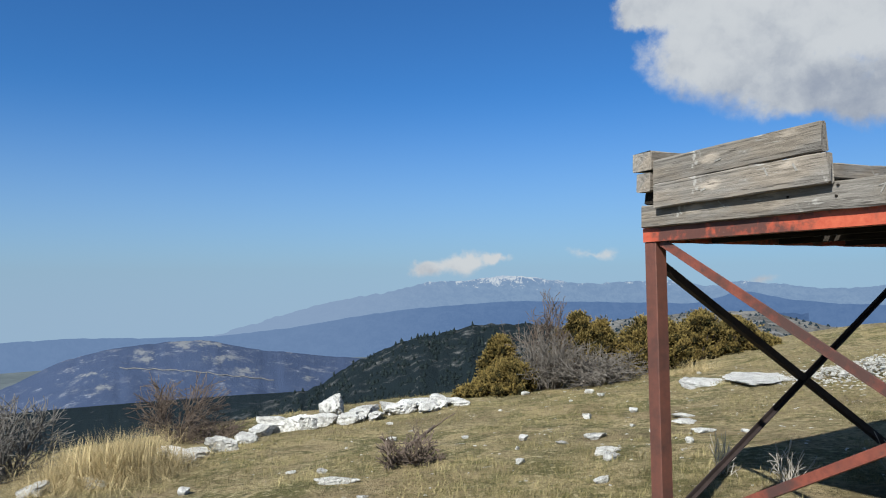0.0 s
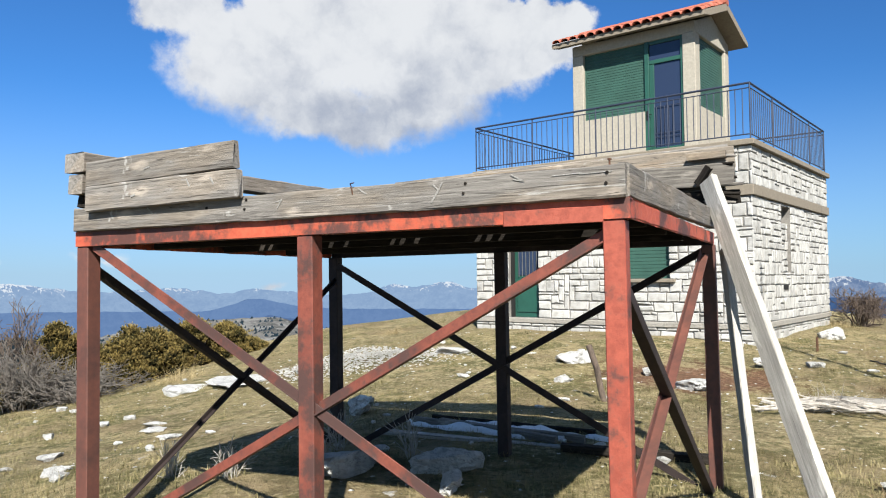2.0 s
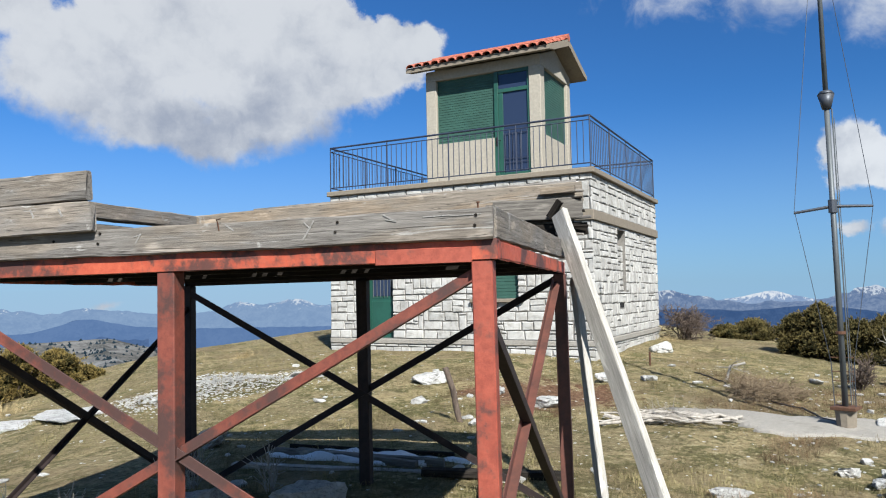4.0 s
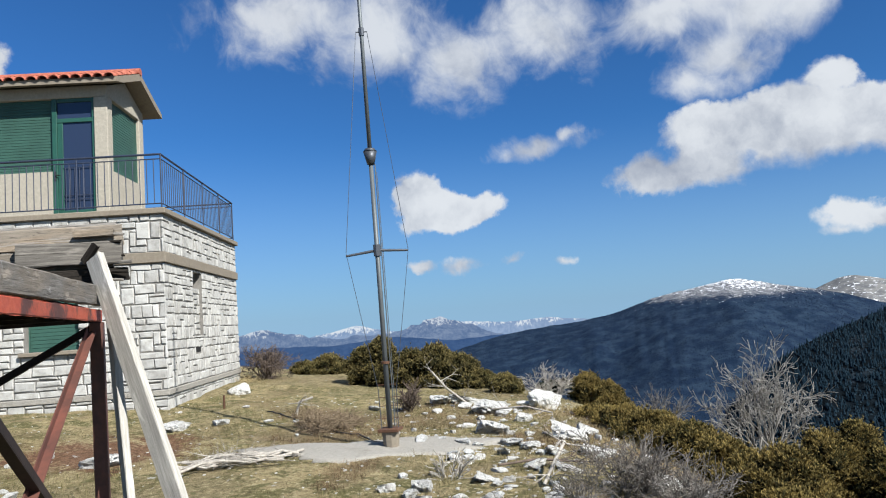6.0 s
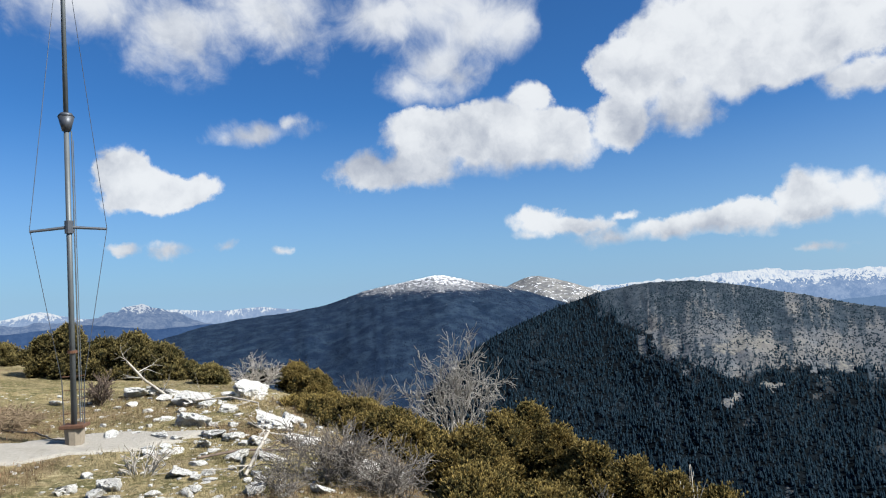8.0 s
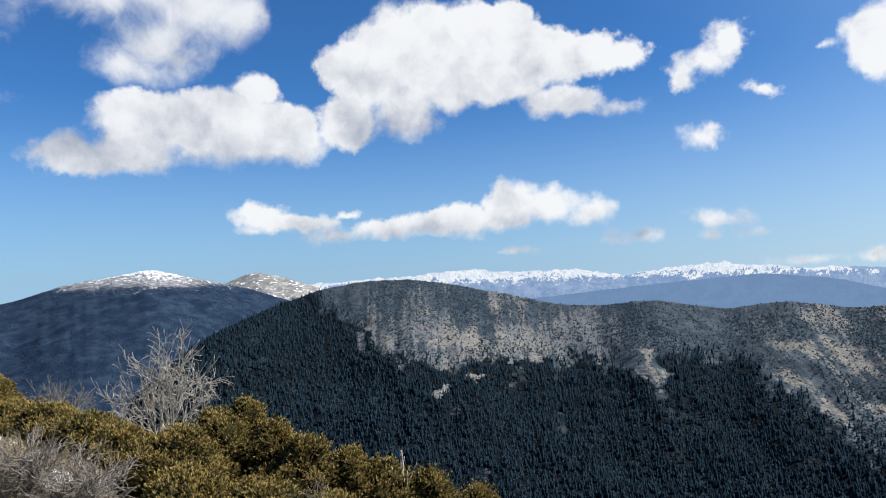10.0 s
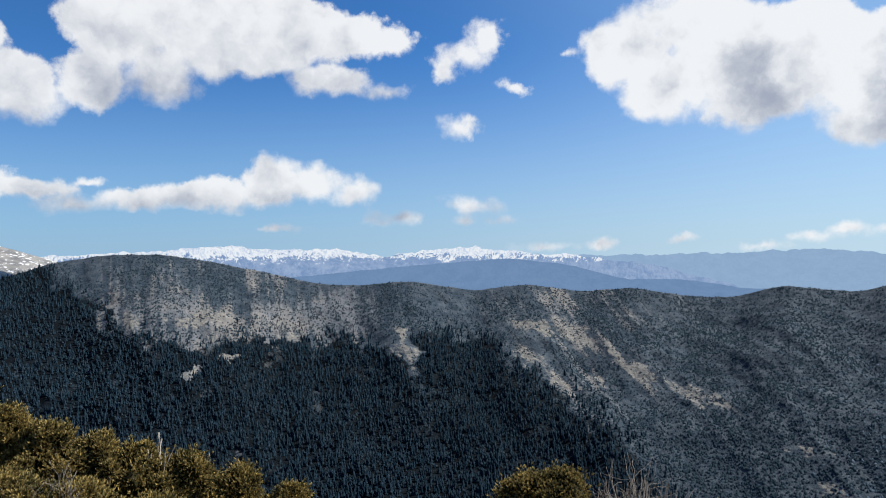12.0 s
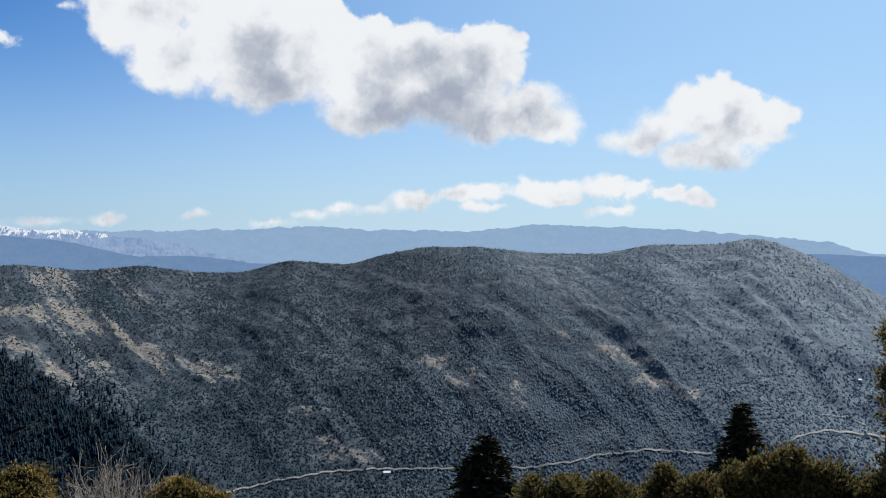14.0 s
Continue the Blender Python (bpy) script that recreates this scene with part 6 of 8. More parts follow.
    plank("rear_board", deck, (0.6, REACH + 0.035, 2.30), (SPAN + 0.20, REACH + 0.03, 2.372), 0.11, 0.05, M_FRONTWOOD, seed=13, label="grey weathered board")
    plank("side_board", deck, (SPAN - 0.005, 0.012, 1.898), (SPAN + 0.085, REACH + 0.05, 1.925), 0.13, 0.045, M_FRONTWOOD, seed=14, label="grey weathered board")
    plank("beam_end", deck, (SPAN - 0.40, REACH - 0.04, 2.21), (SPAN + 0.24, REACH - 0.03, 2.215), 0.15, 0.10, M_GREYWOOD, seed=15, label="split, rotting beam end")
    plank("beam_end", deck, (SPAN - 0.25, REACH - 0.02, 2.06), (SPAN + 0.27, REACH + 0.0, 2.07), 0.09, 0.08, M_DARKWOOD, seed=16, label="split, rotting beam end")
    plank("beam_end", deck, (SPAN - 0.05, REACH - 0.06, 2.34), (SPAN + 0.19, REACH - 0.05, 2.35), 0.05, 0.06, M_BROWNWOOD, seed=17, label="splintered beam end")
    rot = random.Random(8)
    for k in range(7):
        z = 2.04 + 0.05 * k
        plank("splinter", deck, (SPAN + 0.05, REACH - 0.06 + 0.012 * (k % 3), z), (SPAN + 0.2 + rot.uniform(0.02, 0.1), REACH - 0.07 + rot.uniform(-0.02, 0.02), z + rot.uniform(-0.02, 0.02)), 0.02, 0.018, M_DARKWOOD if k % 2 else M_FRONTWOOD, seed=70 + k)
    plank("charred_stub", deck, (2.95, 2.40, 2.15), (3.03, 2.37, 2.26), 0.045, 0.04, M_DARKWOOD, seed=81, label="black rotten stub of timber")
    plank("charred_stub", deck, (2.99, 2.42, 2.14), (3.01, 2.40, 2.24), 0.03, 0.03, M_DARKWOOD, seed=82, label="black rotten stub of timber")
    link("bent_nail", pipe([(1.775, -0.036, 1.915), (1.772, -0.040, 1.945), (1.768, -0.044, 1.962), (1.790, -0.048, 1.964)], 0.003, 5), M_RUST, deck, "bent rusty nail")
    # strokes of old white paint on the boards
    for (x0, z0), (x1, z1), y, wide in (((2.155, 1.855), (2.19, 1.906), -0.0375, 0.012), ((2.19, 1.906), (2.207, 1.936), -0.0375, 0.010), ((2.19, 1.906), (2.163, 1.931), -0.0375, 0.009),
                                        ((2.506, 1.945), (2.56, 1.915), -0.0375, 0.010), ((2.515, 1.925), (2.56, 1.915), -0.0375, 0.008), ((1.803, 1.94), (1.845, 1.912), -0.0375, 0.010),
                                        ((2.672, 1.927), (2.79, 1.930), -0.0375, 0.007), ((2.78, 1.926), (2.905, 1.928), -0.0375, 0.006), ((1.37, 1.878), (1.395, 1.918), -0.0375, 0.010), ((1.40, 1.915), (1.36, 1.908), -0.0375, 0.008),
                                        ((0.49, 1.985), (0.52, 1.995), -0.0780, 0.016), ((0.86, 2.05), (0.88, 2.01), -0.0785, 0.014), ((1.01, 2.045), (1.03, 2.01), -0.0785, 0.016), ((0.58, 2.12), (0.62, 2.128), -0.0780, 0.012), ((0.56, 1.93), (0.60, 1.895), -0.0375, 0.010)):
        long, tilt = math.hypot(x1 - x0, z1 - z0), -math.degrees(math.atan2(z1 - z0, x1 - x0))
        part("paint_mark", boxed(0, long, -0.0006, 0.0006, -wide * 0.3, wide * 0.3, bevel=0.0), M_FLAKE, deck, at=pose(x0, y, z0, 0, tilt, 0))
    # bolt heads and a standing nail on the front board
    for x, z in ((2.31, 1.925), (2.30, 1.885), (2.885, 1.925), (2.88, 1.885), (1.19, 1.93), (1.18, 1.885), (0.95, 1.905)):
        part("bolt", tube(bmesh.new(), (x, -0.033, z), (x, -0.039, z), 0.0065, sides=6), M_DARKWOOD, deck, "dark bolt head")
    part("nail", tube(bmesh.new(), (SPAN - 0.05, -0.012, 1.95), (SPAN - 0.05, -0.012, 1.975), 0.004, sides=5), M_RUST, deck)
    part("nail_head", tube(bmesh.new(), (SPAN - 0.05, -0.012, 1.974), (SPAN - 0.05, -0.012, 1.980), 0.008, sides=6), M_RUST, deck)
    return deck


platform = build_platform()


def leaning_plank(label, foot, head, width, thick, seed, turn):
    ob = empty("leaning_plank", Matrix.Translation((foot[0], foot[1], ground_at(*foot[:2]))))
    top = Vector(head) - ob.matrix_basis.translation
    plank("board", ob, (0, 0, -0.03), top, width, thick, M_PALEWOOD, turn, "", seed)
    return tagged(ob, label, "plank", "planks leaning on the platform")


leaning_plank("long bleached plank leaning against the platform", (3.863, 1.928, 0), (4.405, 3.029, 2.20), 0.130, 0.05, 31, 10)
leaning_plank("narrow bleached plank leaning against the platform", (3.78, 2.34, 0), (4.47, 2.965, 1.74), 0.09, 0.045, 32, 10)

# ---- the mast ----
def build_mast():
    z = ground_at(8.81, 2.37)
    mast = tagged(empty("antenna_mast", pose(8.81, 2.37, z)), "galvanised antenna mast with a cross arm and guy wires", "mast")
    lift = -z
    def tilt(h):
        return (-0.012 * h / 3, 0.03 * h / 3, 0)
    foot = bmesh.new()
    tube(foot, (0, 0, -0.15), (0, 0, 0.20), 0.085, 0.11, 10)
    part("footing", foot, M_CONCRETE, mast, "concrete footing")
    part("base_plate", boxed(-0.125, 0.125, -0.125, 0.125, 0.20, 0.235, bevel=0.004), M_RUST, mast, "rusty base plate")
    def at(h, dx=0.0, dy=0.0):
        return Vector((-0.012 * h / 3 + dx, 0.03 * h / 3 + dy, h if h < 0.6 else h + 0.10 - z))
    bm = bmesh.new()
    tube(bm, at(0.2), at(3.55), 0.031, 0.027, 12)
    part("lower_pole", bm, M_STEEL, mast, "grey steel tube", smooth=True)
    part("upper_pole", tube(bmesh.new(), at(3.55), at(6.6), 0.027, 0.021, 10), M_STEEL, mast, "grey steel tube", smooth=True)
    bm = bmesh.new()
    tube(bm, at(3.50), at(3.66), 0.045, 0.085, 12)
    tube(bm, at(3.66), at(3.70), 0.088, 0.06, 12)
    part("collar", bm, M_WIRE, mast, "dark conical collar", smooth=True)
    side = Vector((0.26, -0.965, 0)).normalized()
    bm = bmesh.new()
    tube(bm, at(2.40) - side * 0.385 + Vector((0, 0, -0.02)), at(2.43), 0.014, 0.018, 8)
    tube(bm, at(2.43), at(2.41) + side * 0.375, 0.018, 0.014, 8)
    tube(bm, at(2.36), at(2.50), 0.045, 0.045, 10)
    part("cross_arm", bm, M_WIRE, mast, "dark steel cross arm")
    bm = bmesh.new()
    tube(bm, at(5.2) - side * 0.07, at(5.2) + side * 0.07, 0.008, sides=6)
    tube(bm, at(5.15), at(5.25), 0.034, sides=8)
    part("top_spreader", bm, M_WIRE, mast)
    part("conduit", tube(bmesh.new(), at(0.25) + side * 0.060, at(3.5) + side * 0.050, 0.007, sides=6), M_STEEL, mast, "thin grey conduit")
    part("conduit", tube(bmesh.new(), at(0.25) + side * 0.082, at(3.4) + side * 0.066, 0.004, sides=6), M_STEEL, mast, "thin grey conduit")
    for k in (-1, 1):
        bm = bmesh.new()
        tip = at(2.41) + side * 0.38 * k
        tube(bm, at(5.2) + side * 0.07 * k, tip, 0.0036, sides=5, caps=False)
        tube(bm, tip, at(0.75) + side * 0.11 * k, 0.0036, sides=5, caps=False)
        tube(bm, at(0.75) + side * 0.11 * k, at(0.22) + side * 0.10 * k, 0.006, sides=5)
        part("guy_wire", bm, M_WIRE, mast, "thin guy wire")
    for h in (0.35, 0.5, 0.65, 0.8):
        part("wire_tie", tube(bmesh.new(), at(h) - side * 0.11, at(h) + side * 0.11, 0.005, sides=5), M_RUST, mast, "rusty wire tie")
    part("clamp_ring", tube(bmesh.new(), at(1.05), at(1.08), 0.052, sides=12), M_RUST, mast, "rusty clamp")
    return mast


build_mast()


# ---- rocks ----
def rock_mesh(seed, flat=0.6, rough=0.34, detail=3):
    """A broken, bedded limestone block of unit width, resting on z = 0."""
    bm = bmesh.new()
    bmesh.ops.create_icosphere(bm, subdivisions=detail, radius=0.5)
    rng = random.Random(seed)
    cuts = [(Vector((rng.gauss(0, 1), rng.gauss(0, 1), rng.gauss(0.1, 0.5))).normalized(), rng.uniform(0.22, 0.46)) for _ in range(9)]
    cuts += [(Vector((rng.uniform(-0.5, 0.5), rng.uniform(-0.5, 0.5), 1.0)).normalized(), rng.uniform(0.12, 0.26)) for _ in range(3)]
    shift = Vector((seed * 3.1, seed * 1.7, seed * 0.3))
    for v in bm.verts:
        p = v.co.copy()
        p *= 1.0 + rough * 0.9 * noise.noise(p * 1.9 + shift)
        for n, d in cuts:
            over = p.dot(n) - d
            if over > 0:
                p -= n * over * 0.97
        crack = abs(noise.noise(p * 5.0 + shift * 2))
        p *= 1.0 + rough * 0.30 * noise.noise(p * 8.0 + shift) - rough * 0.45 * max(0.0, 0.10 - crack) / 0.10
        v.co = Vector((p.x * 1.3, p.y * 0.85, p.z * flat))
    low = min(v.co.z for v in bm.verts)
    for v in bm.verts:
        v.co.z -= low
    mesh = bpy.data.meshes.new("rock")
    bm.to_mesh(mesh), bm.free()
    mesh.materials.append(M_ROCK)
    return mesh


ROCKS = [rock_mesh(k, 0.45 + 0.12 * (k % 5), 0.5, 4) for k in range(9)]
PEBBLES = [rock_mesh(40 + k, 0.4 + 0.1 * k, 0.4, 2) for k in range(5)]


def put_rock(mesh, x, y, w, h, turn, label, group, deep=0.3, lean=0.0, name="rock"):
    size = max(v.co.z for v in mesh.vertices)
    ob = link(name, mesh)
    ob.matrix_basis = pose(x, y, ground_at(x, y) - deep * h, lean, lean * 0.7, turn) @ Matrix.Diagonal((w, w, h * (1 + deep) / size, 1))
    return tagged(ob, label, "rock", group)


# bearing, distance, width, height
BROW_ROCKS = [(9.3, 12.6, 0.56, 0.42), (13.0, 11.9, 0.58, 0.24), (11.1, 11.6, 0.34, 0.2), (7.1, 12.1, 0.58, 0.22), (3.5, 12.3, 0.86, 0.2), (5.2, 12.5, 0.5, 0.2), (17.2, 9.9, 0.4, 0.2), (2.4, 12.0, 0.45, 0.16), (4.3, 12.0, 0.5, 0.17), (8.0, 11.7, 0.36, 0.16), (10.2, 12.0, 0.4, 0.2), (12.1, 12.3, 0.5, 0.2), (14.4, 11.6, 0.42, 0.16), (0.4, 12.7, 0.55, 0.14), (15.6, 10.8, 0.34, 0.13), (6.1, 11.8, 0.4, 0.14), (19.0, 9.6, 0.33, 0.12), (21.1, 10.6, 0.28, 0.12), (20.3, 10.2, 0.4, 0.1), (25.4, 8.4, 0.27, 0.09), (29.1, 8.5, 0.4, 0.14), (19.7, 9.3, 0.24, 0.08), (1.5, 12.6, 0.6, 0.2)]
TURF_STONES = [(9.7, 6.8, 0.24, 0.07), (-9.3, 8.1, 0.22, 0.07), (-9.8, 6.8, 0.17, 0.06), (-3.4, 6.8, 0.12, 0.06), (-8.9, 6.0, 0.11, 0.05), (-16.6, 8.0, 0.2, 0.05), (-15.7, 8.8, 0.22, 0.05), (-9.5, 7.0, 0.2, 0.06), (-15.7, 9.3, 0.24, 0.05), (-16.8, 12.3, 0.5, 0.09), (-36.9, 12.0, 0.55, 0.1), (-46.0, 11.0, 0.45, 0.2), (-54.5, 9.4, 0.33, 0.17), (-51.4, 10.3, 0.18, 0.12), (-59.4, 11.2, 0.3, 0.16), (-62.4, 11.4, 0.27, 0.1), (-57.5, 13.0, 0.25, 0.1), (-45.1, 9.7, 0.24, 0.1), (-66.9, 5.95, 0.2, 0.11), (-63.6, 15.4, 0.45, 0.28)]
OUTCROP = [(-86.2, 12.8, 0.75, 0.42), (-87.6, 10.1, 0.62, 0.28), (-89.1, 10.5, 0.42, 0.2), (-82.2, 10.3, 0.58, 0.26), (-80.1, 13.4, 0.85, 0.2), (-82.2, 12.4, 0.8, 0.24), (-83.8, 9.4, 0.38, 0.12), (-81.3, 9.2, 0.23, 0.08), (-87.1, 8.9, 0.3, 0.12), (-89.7, 9.1, 0.38, 0.14), (-87.7, 8.1, 0.33, 0.11), (-81.8, 7.5, 0.3, 0.08), (-77.2, 7.2, 0.3, 0.15), (-77.2, 6.75, 0.28, 0.12), (-90.5, 9.0, 0.24, 0.12), (-78.5, 13.2, 0.62, 0.2), (-85.0, 9.15, 0.3, 0.08), (-83.2, 8.8, 0.28, 0.08), (-94.9, 7.6, 0.4, 0.25), (-97.0, 7.6, 0.28, 0.25), (-91.7, 6.7, 0.32, 0.08), (-85.6, 8.0, 0.2, 0.07)]
dice = random.Random(8)
for k, (az, d, w, h) in enumerate(BROW_ROCKS):
    put_rock(ROCKS[k % 9], *polar(az, d), w, h, dice.uniform(0, 360), "white limestone rock along the grassy brow", "rocks along the brow")
for k, (az, d, w, h) in enumerate(TURF_STONES):
    put_rock(ROCKS[(k * 4 + 1) % 9], *polar(az, d), w * 1.15, h * 0.8, dice.uniform(0, 360), "white stone lying in short grass", "stones in the grass", 0.45, dice.uniform(-6, 6))
for k, (az, d, w, h) in enumerate(OUTCROP):
    put_rock(ROCKS[(k * 2 + 3) % 9], *polar(az, d), w * 1.0, h * 0.7, dice.uniform(-30, 30), "weathered white limestone of the rocky outcrop", "outcrop rocks", 0.5, dice.uniform(8, 22))
put_rock(ROCKS[2], *polar(-21.0, 12.3), 1.7, 0.07, 65, "flat pale limestone slab set in the turf", "", 0.6, name="rock_slab")
put_rock(ROCKS[5], *polar(-17.9, 12.4), 0.9, 0.06, 40, "flat pale limestone slab set in the turf", "", 0.6, name="rock_slab")
for x, y, w, h, turn in ((2.68, 4.82, 0.46, 0.17, 20), (3.20, 4.36, 0.40, 0.17, -50), (3.02, 4.02, 0.22, 0.12, 30), (4.05, 6.94, 0.42, 0.2, 60)):
    put_rock(ROCKS[int(w * 100) % 9], x, y, w, h, turn, "grey stone in the shade under the platform", "stones under the platform", name="stone")
# smaller stones strewn over the turf, most of them round the outcrop
for k in range(230):
    if k < 150:
        az, d = dice.gauss(-84.5, 4.6), dice.uniform(6.2, 13.5)
    else:
        az, d = dice.uniform(-72, 26), dice.uniform(5.5, 14)
    x, y = polar(az, d)
    w = dice.uniform(0.05, 0.16) * (dice.choice((0.8, 1.1, 1.8)) if k < 150 else 1.1)
    q = HOUSE.inverted() @ Vector((x, y, 0))
    if q.x < 0.1 and q.y > -0.1 and q.x > -WIDE - 0.1:
        continue
    put_rock(PEBBLES[k % 5] if w < 0.2 else ROCKS[k % 9], x, y, w, w * dice.uniform(0.2, 0.45), dice.uniform(0, 360), "small white limestone fragment", "small stones", 0.35, dice.uniform(-10, 10), name="small_stone")


def gravel(name, label, spots, seed, big=0.1):
    """Loose fragments in one mesh."""
    base = rock_mesh(90 + seed, 0.4, 0.4, 1)
    v = np.array([tuple(q.co) for q in base.vertices])
    f = np.array([tuple(q.vertices) for q in base.polygons])
    r = np.random.default_rng(seed)
    z = ground_height(spots[:, 0], spots[:, 1]) + spots[:, 2] - 0.01
    size = r.uniform(0.35, 1.0, len(spots)) * big
    return scatter(name, v, f, np.stack([spots[:, 0], spots[:, 1], z], -1), size * 1.2, size, M_ROCK, label, "gravel", seed)


r8 = np.random.default_rng(18)
n = 3000
gx, gy = r8.normal(0, 0.75, n), r8.normal(0, 0.45, n)
rise = 0.28 * np.exp(-(gx ** 2 / 0.7 + gy ** 2 / 0.25)) * r8.uniform(0.2, 1, n)
gravel("rubble_heap", "low heap of broken white rubble", np.stack([5.95 + gx * 0.86 - gy * 0.5, 10.35 + -gx * 0.5 - gy * 0.86, rise], -1), 1, 0.060)
az, d = np.radians(r8.normal(-84, 7, 900)), r8.uniform(5.8, 14, 900)
gravel("stone_chips", "white stone chips strewn round the outcrop", np.stack([-np.sin(az) * d, np.cos(az) * d, 0 * d], -1), 2, 0.07)
az, d = np.radians(r8.triangular(-88, -66, 30, 1500)), r8.uniform(5, 15, 1500)
gravel("turf_chips", "white stone chips in the short turf", np.stack([-np.sin(az) * d, np.cos(az) * d, 0 * d], -1), 3, 0.05)


def patch(name, cx, cy, a, b, turn, mat, label, category, lift=0.02, seed=0, wobble=0.25):
    """A thin uneven sheet that lies on the turf."""
    rings, sides = 10, 56
    verts, faces = [(cx, cy, ground_at(cx, cy) + lift)], []
    c, s = math.cos(radians(turn)), math.sin(radians(turn))
    pts = []
    for i in range(1, rings + 2):
        for k in range(sides):
            t = 2 * math.pi * k / sides
            r = min(i, rings) / rings * (1 + wobble * noise.noise(Vector((math.cos(t) * 1.8 + seed, math.sin(t) * 1.8, 0.3))) + 0.30 * noise.noise(Vector((math.cos(t) * 7 + seed, math.sin(t) * 7, 0.8))))
            x, y = a * r * math.cos(t), b * r * math.sin(t)
            pts.append((cx + x * c - y * s, cy + x * s + y * c, i))
    heights = ground_height(np.array([p[0] for p in pts]), np.array([p[1] for p in pts]))
    for (x, y, i), z in zip(pts, heights):
        verts.append((x, y, z + (lift * (1.0 if i < rings else 0.35) if i <= rings else -0.05)))
    faces += [(0, 1 + k, 1 + (k + 1) % sides) for k in range(sides)]
    for i in range(rings):
        for k in range(sides):
            m = (k + 1) % sides
            faces.append((1 + i * sides + k, 1 + (i + 1) * sides + k, 1 + (i + 1) * sides + m, 1 + i * sides + m))
    mesh = bpy.data.meshes.new(name)
    mesh.from_pydata(verts, [], faces)
    mesh.shade_smooth()
    return tagged(link(name, mesh, mat), label, category, kind="structure")


patch("concrete_pad", 8.72, 2.62, 1.75, 0.62, -66, M_PAD, "rough pale concrete pad round the mast", "concrete pad", 0.03, 3, 0.55)


# ---- under the platform ----
def on_ground(x, y, up=0.0):
    return (x, y, ground_at(x, y) + up)


def lying_board(label, a, b, width, thick, mat, seed):
    ob = empty("lying_board", pose(*on_ground(*a, thick / 2)))
    p = Vector(on_ground(*b, thick / 2)) - Vector(on_ground(*a, thick / 2))
    plank("board", ob, (0, 0, 0), p, thick, width, mat, 0, "", seed)
    return tagged(ob, label, "board", "boards on the ground")


lying_board("bleached board lying on the grass", (3.55, 5.80), (4.60, 3.95), 0.085, 0.04, M_PALEWOOD, 51)
lying_board("grey board lying in the snow", (4.20, 5.75), (4.42, 4.48), 0.06, 0.06, M_GREYWOOD, 52)
lying_board("dark board lying in the snow", (4.05, 5.98), (4.62, 4.36), 0.05, 0.07, M_GREYWOOD, 53)
lying_board("dark board half under the snow", (4.32, 6.05), (4.93, 4.52), 0.04, 0.05, M_DARKWOOD, 55)
lying_board("dark board lying across the platform's edge", (4.30, 4.30), (4.98, 3.42), 0.10, 0.06, M_DARKWOOD, 56)
# the last snow in the shade
def snow_drift(points, label, seed):
    """A thin, lumpy sheet of old snow along a line: x, y, half width."""
    rng = np.random.default_rng(seed)
    n, m = 40, 9
    verts, faces = [], []
    along = np.array([p[:2] for p in points])
    for i in range(n + 1):
        u = i / n * (len(points) - 1)
        k = min(int(u), len(points) - 2)
        c = along[k] + (along[k + 1] - along[k]) * (u - k)
        d = (along[k + 1] - along[k]) / np.linalg.norm(along[k + 1] - along[k])
        half = points[k][2] + (points[k + 1][2] - points[k][2]) * (u - k)
        half *= 1.0 + 0.8 * float(fbm(np.array([i * 0.35 + seed]), np.array([0.3]), 3, seed)[0])
        half *= min(1.0, 0.25 + 2.4 * min(i, n - i) / n)
        for j in range(m):
            w = (j / (m - 1) * 2 - 1) * half
            x, y = c[0] - d[1] * w, c[1] + d[0] * w
            lump = float(fbm(np.array([x * 5.0]), np.array([y * 5.0]), 3, seed + 1)[0])
            up = (0.025 + 0.06 * lump) * (1 - (w / half) ** 2) - (0.05 if j in (0, m - 1) else 0)
            verts.append((x - points[0][0], y - points[0][1], ground_at(x, y) - ground_at(*points[0][:2]) + up))
    for i in range(n):
        for j in range(m - 1):
            a = i * m + j
            faces.append((a, a + 1, a + m + 1, a + m))
    mesh = raw_mesh("snow_patch", verts, faces, True)
    ob = link("snow_patch", mesh, M_SNOW, None, "", pose(*on_ground(*points[0][:2])))
    return tagged(ob, label, "snow", "snow patches")


snow_drift([(4.08, 6.14, 0.14), (4.30, 5.66, 0.18), (4.55, 5.20, 0.24), (4.75, 4.75, 0.22), (5.00, 4.22, 0.16)], "long patch of old snow lasting in the shade", 3)
snow_drift([(3.98, 5.92, 0.05), (4.15, 5.45, 0.07), (4.33, 4.95, 0.07), (4.50, 4.45, 0.04)], "thin strip of old snow beside a board", 7)


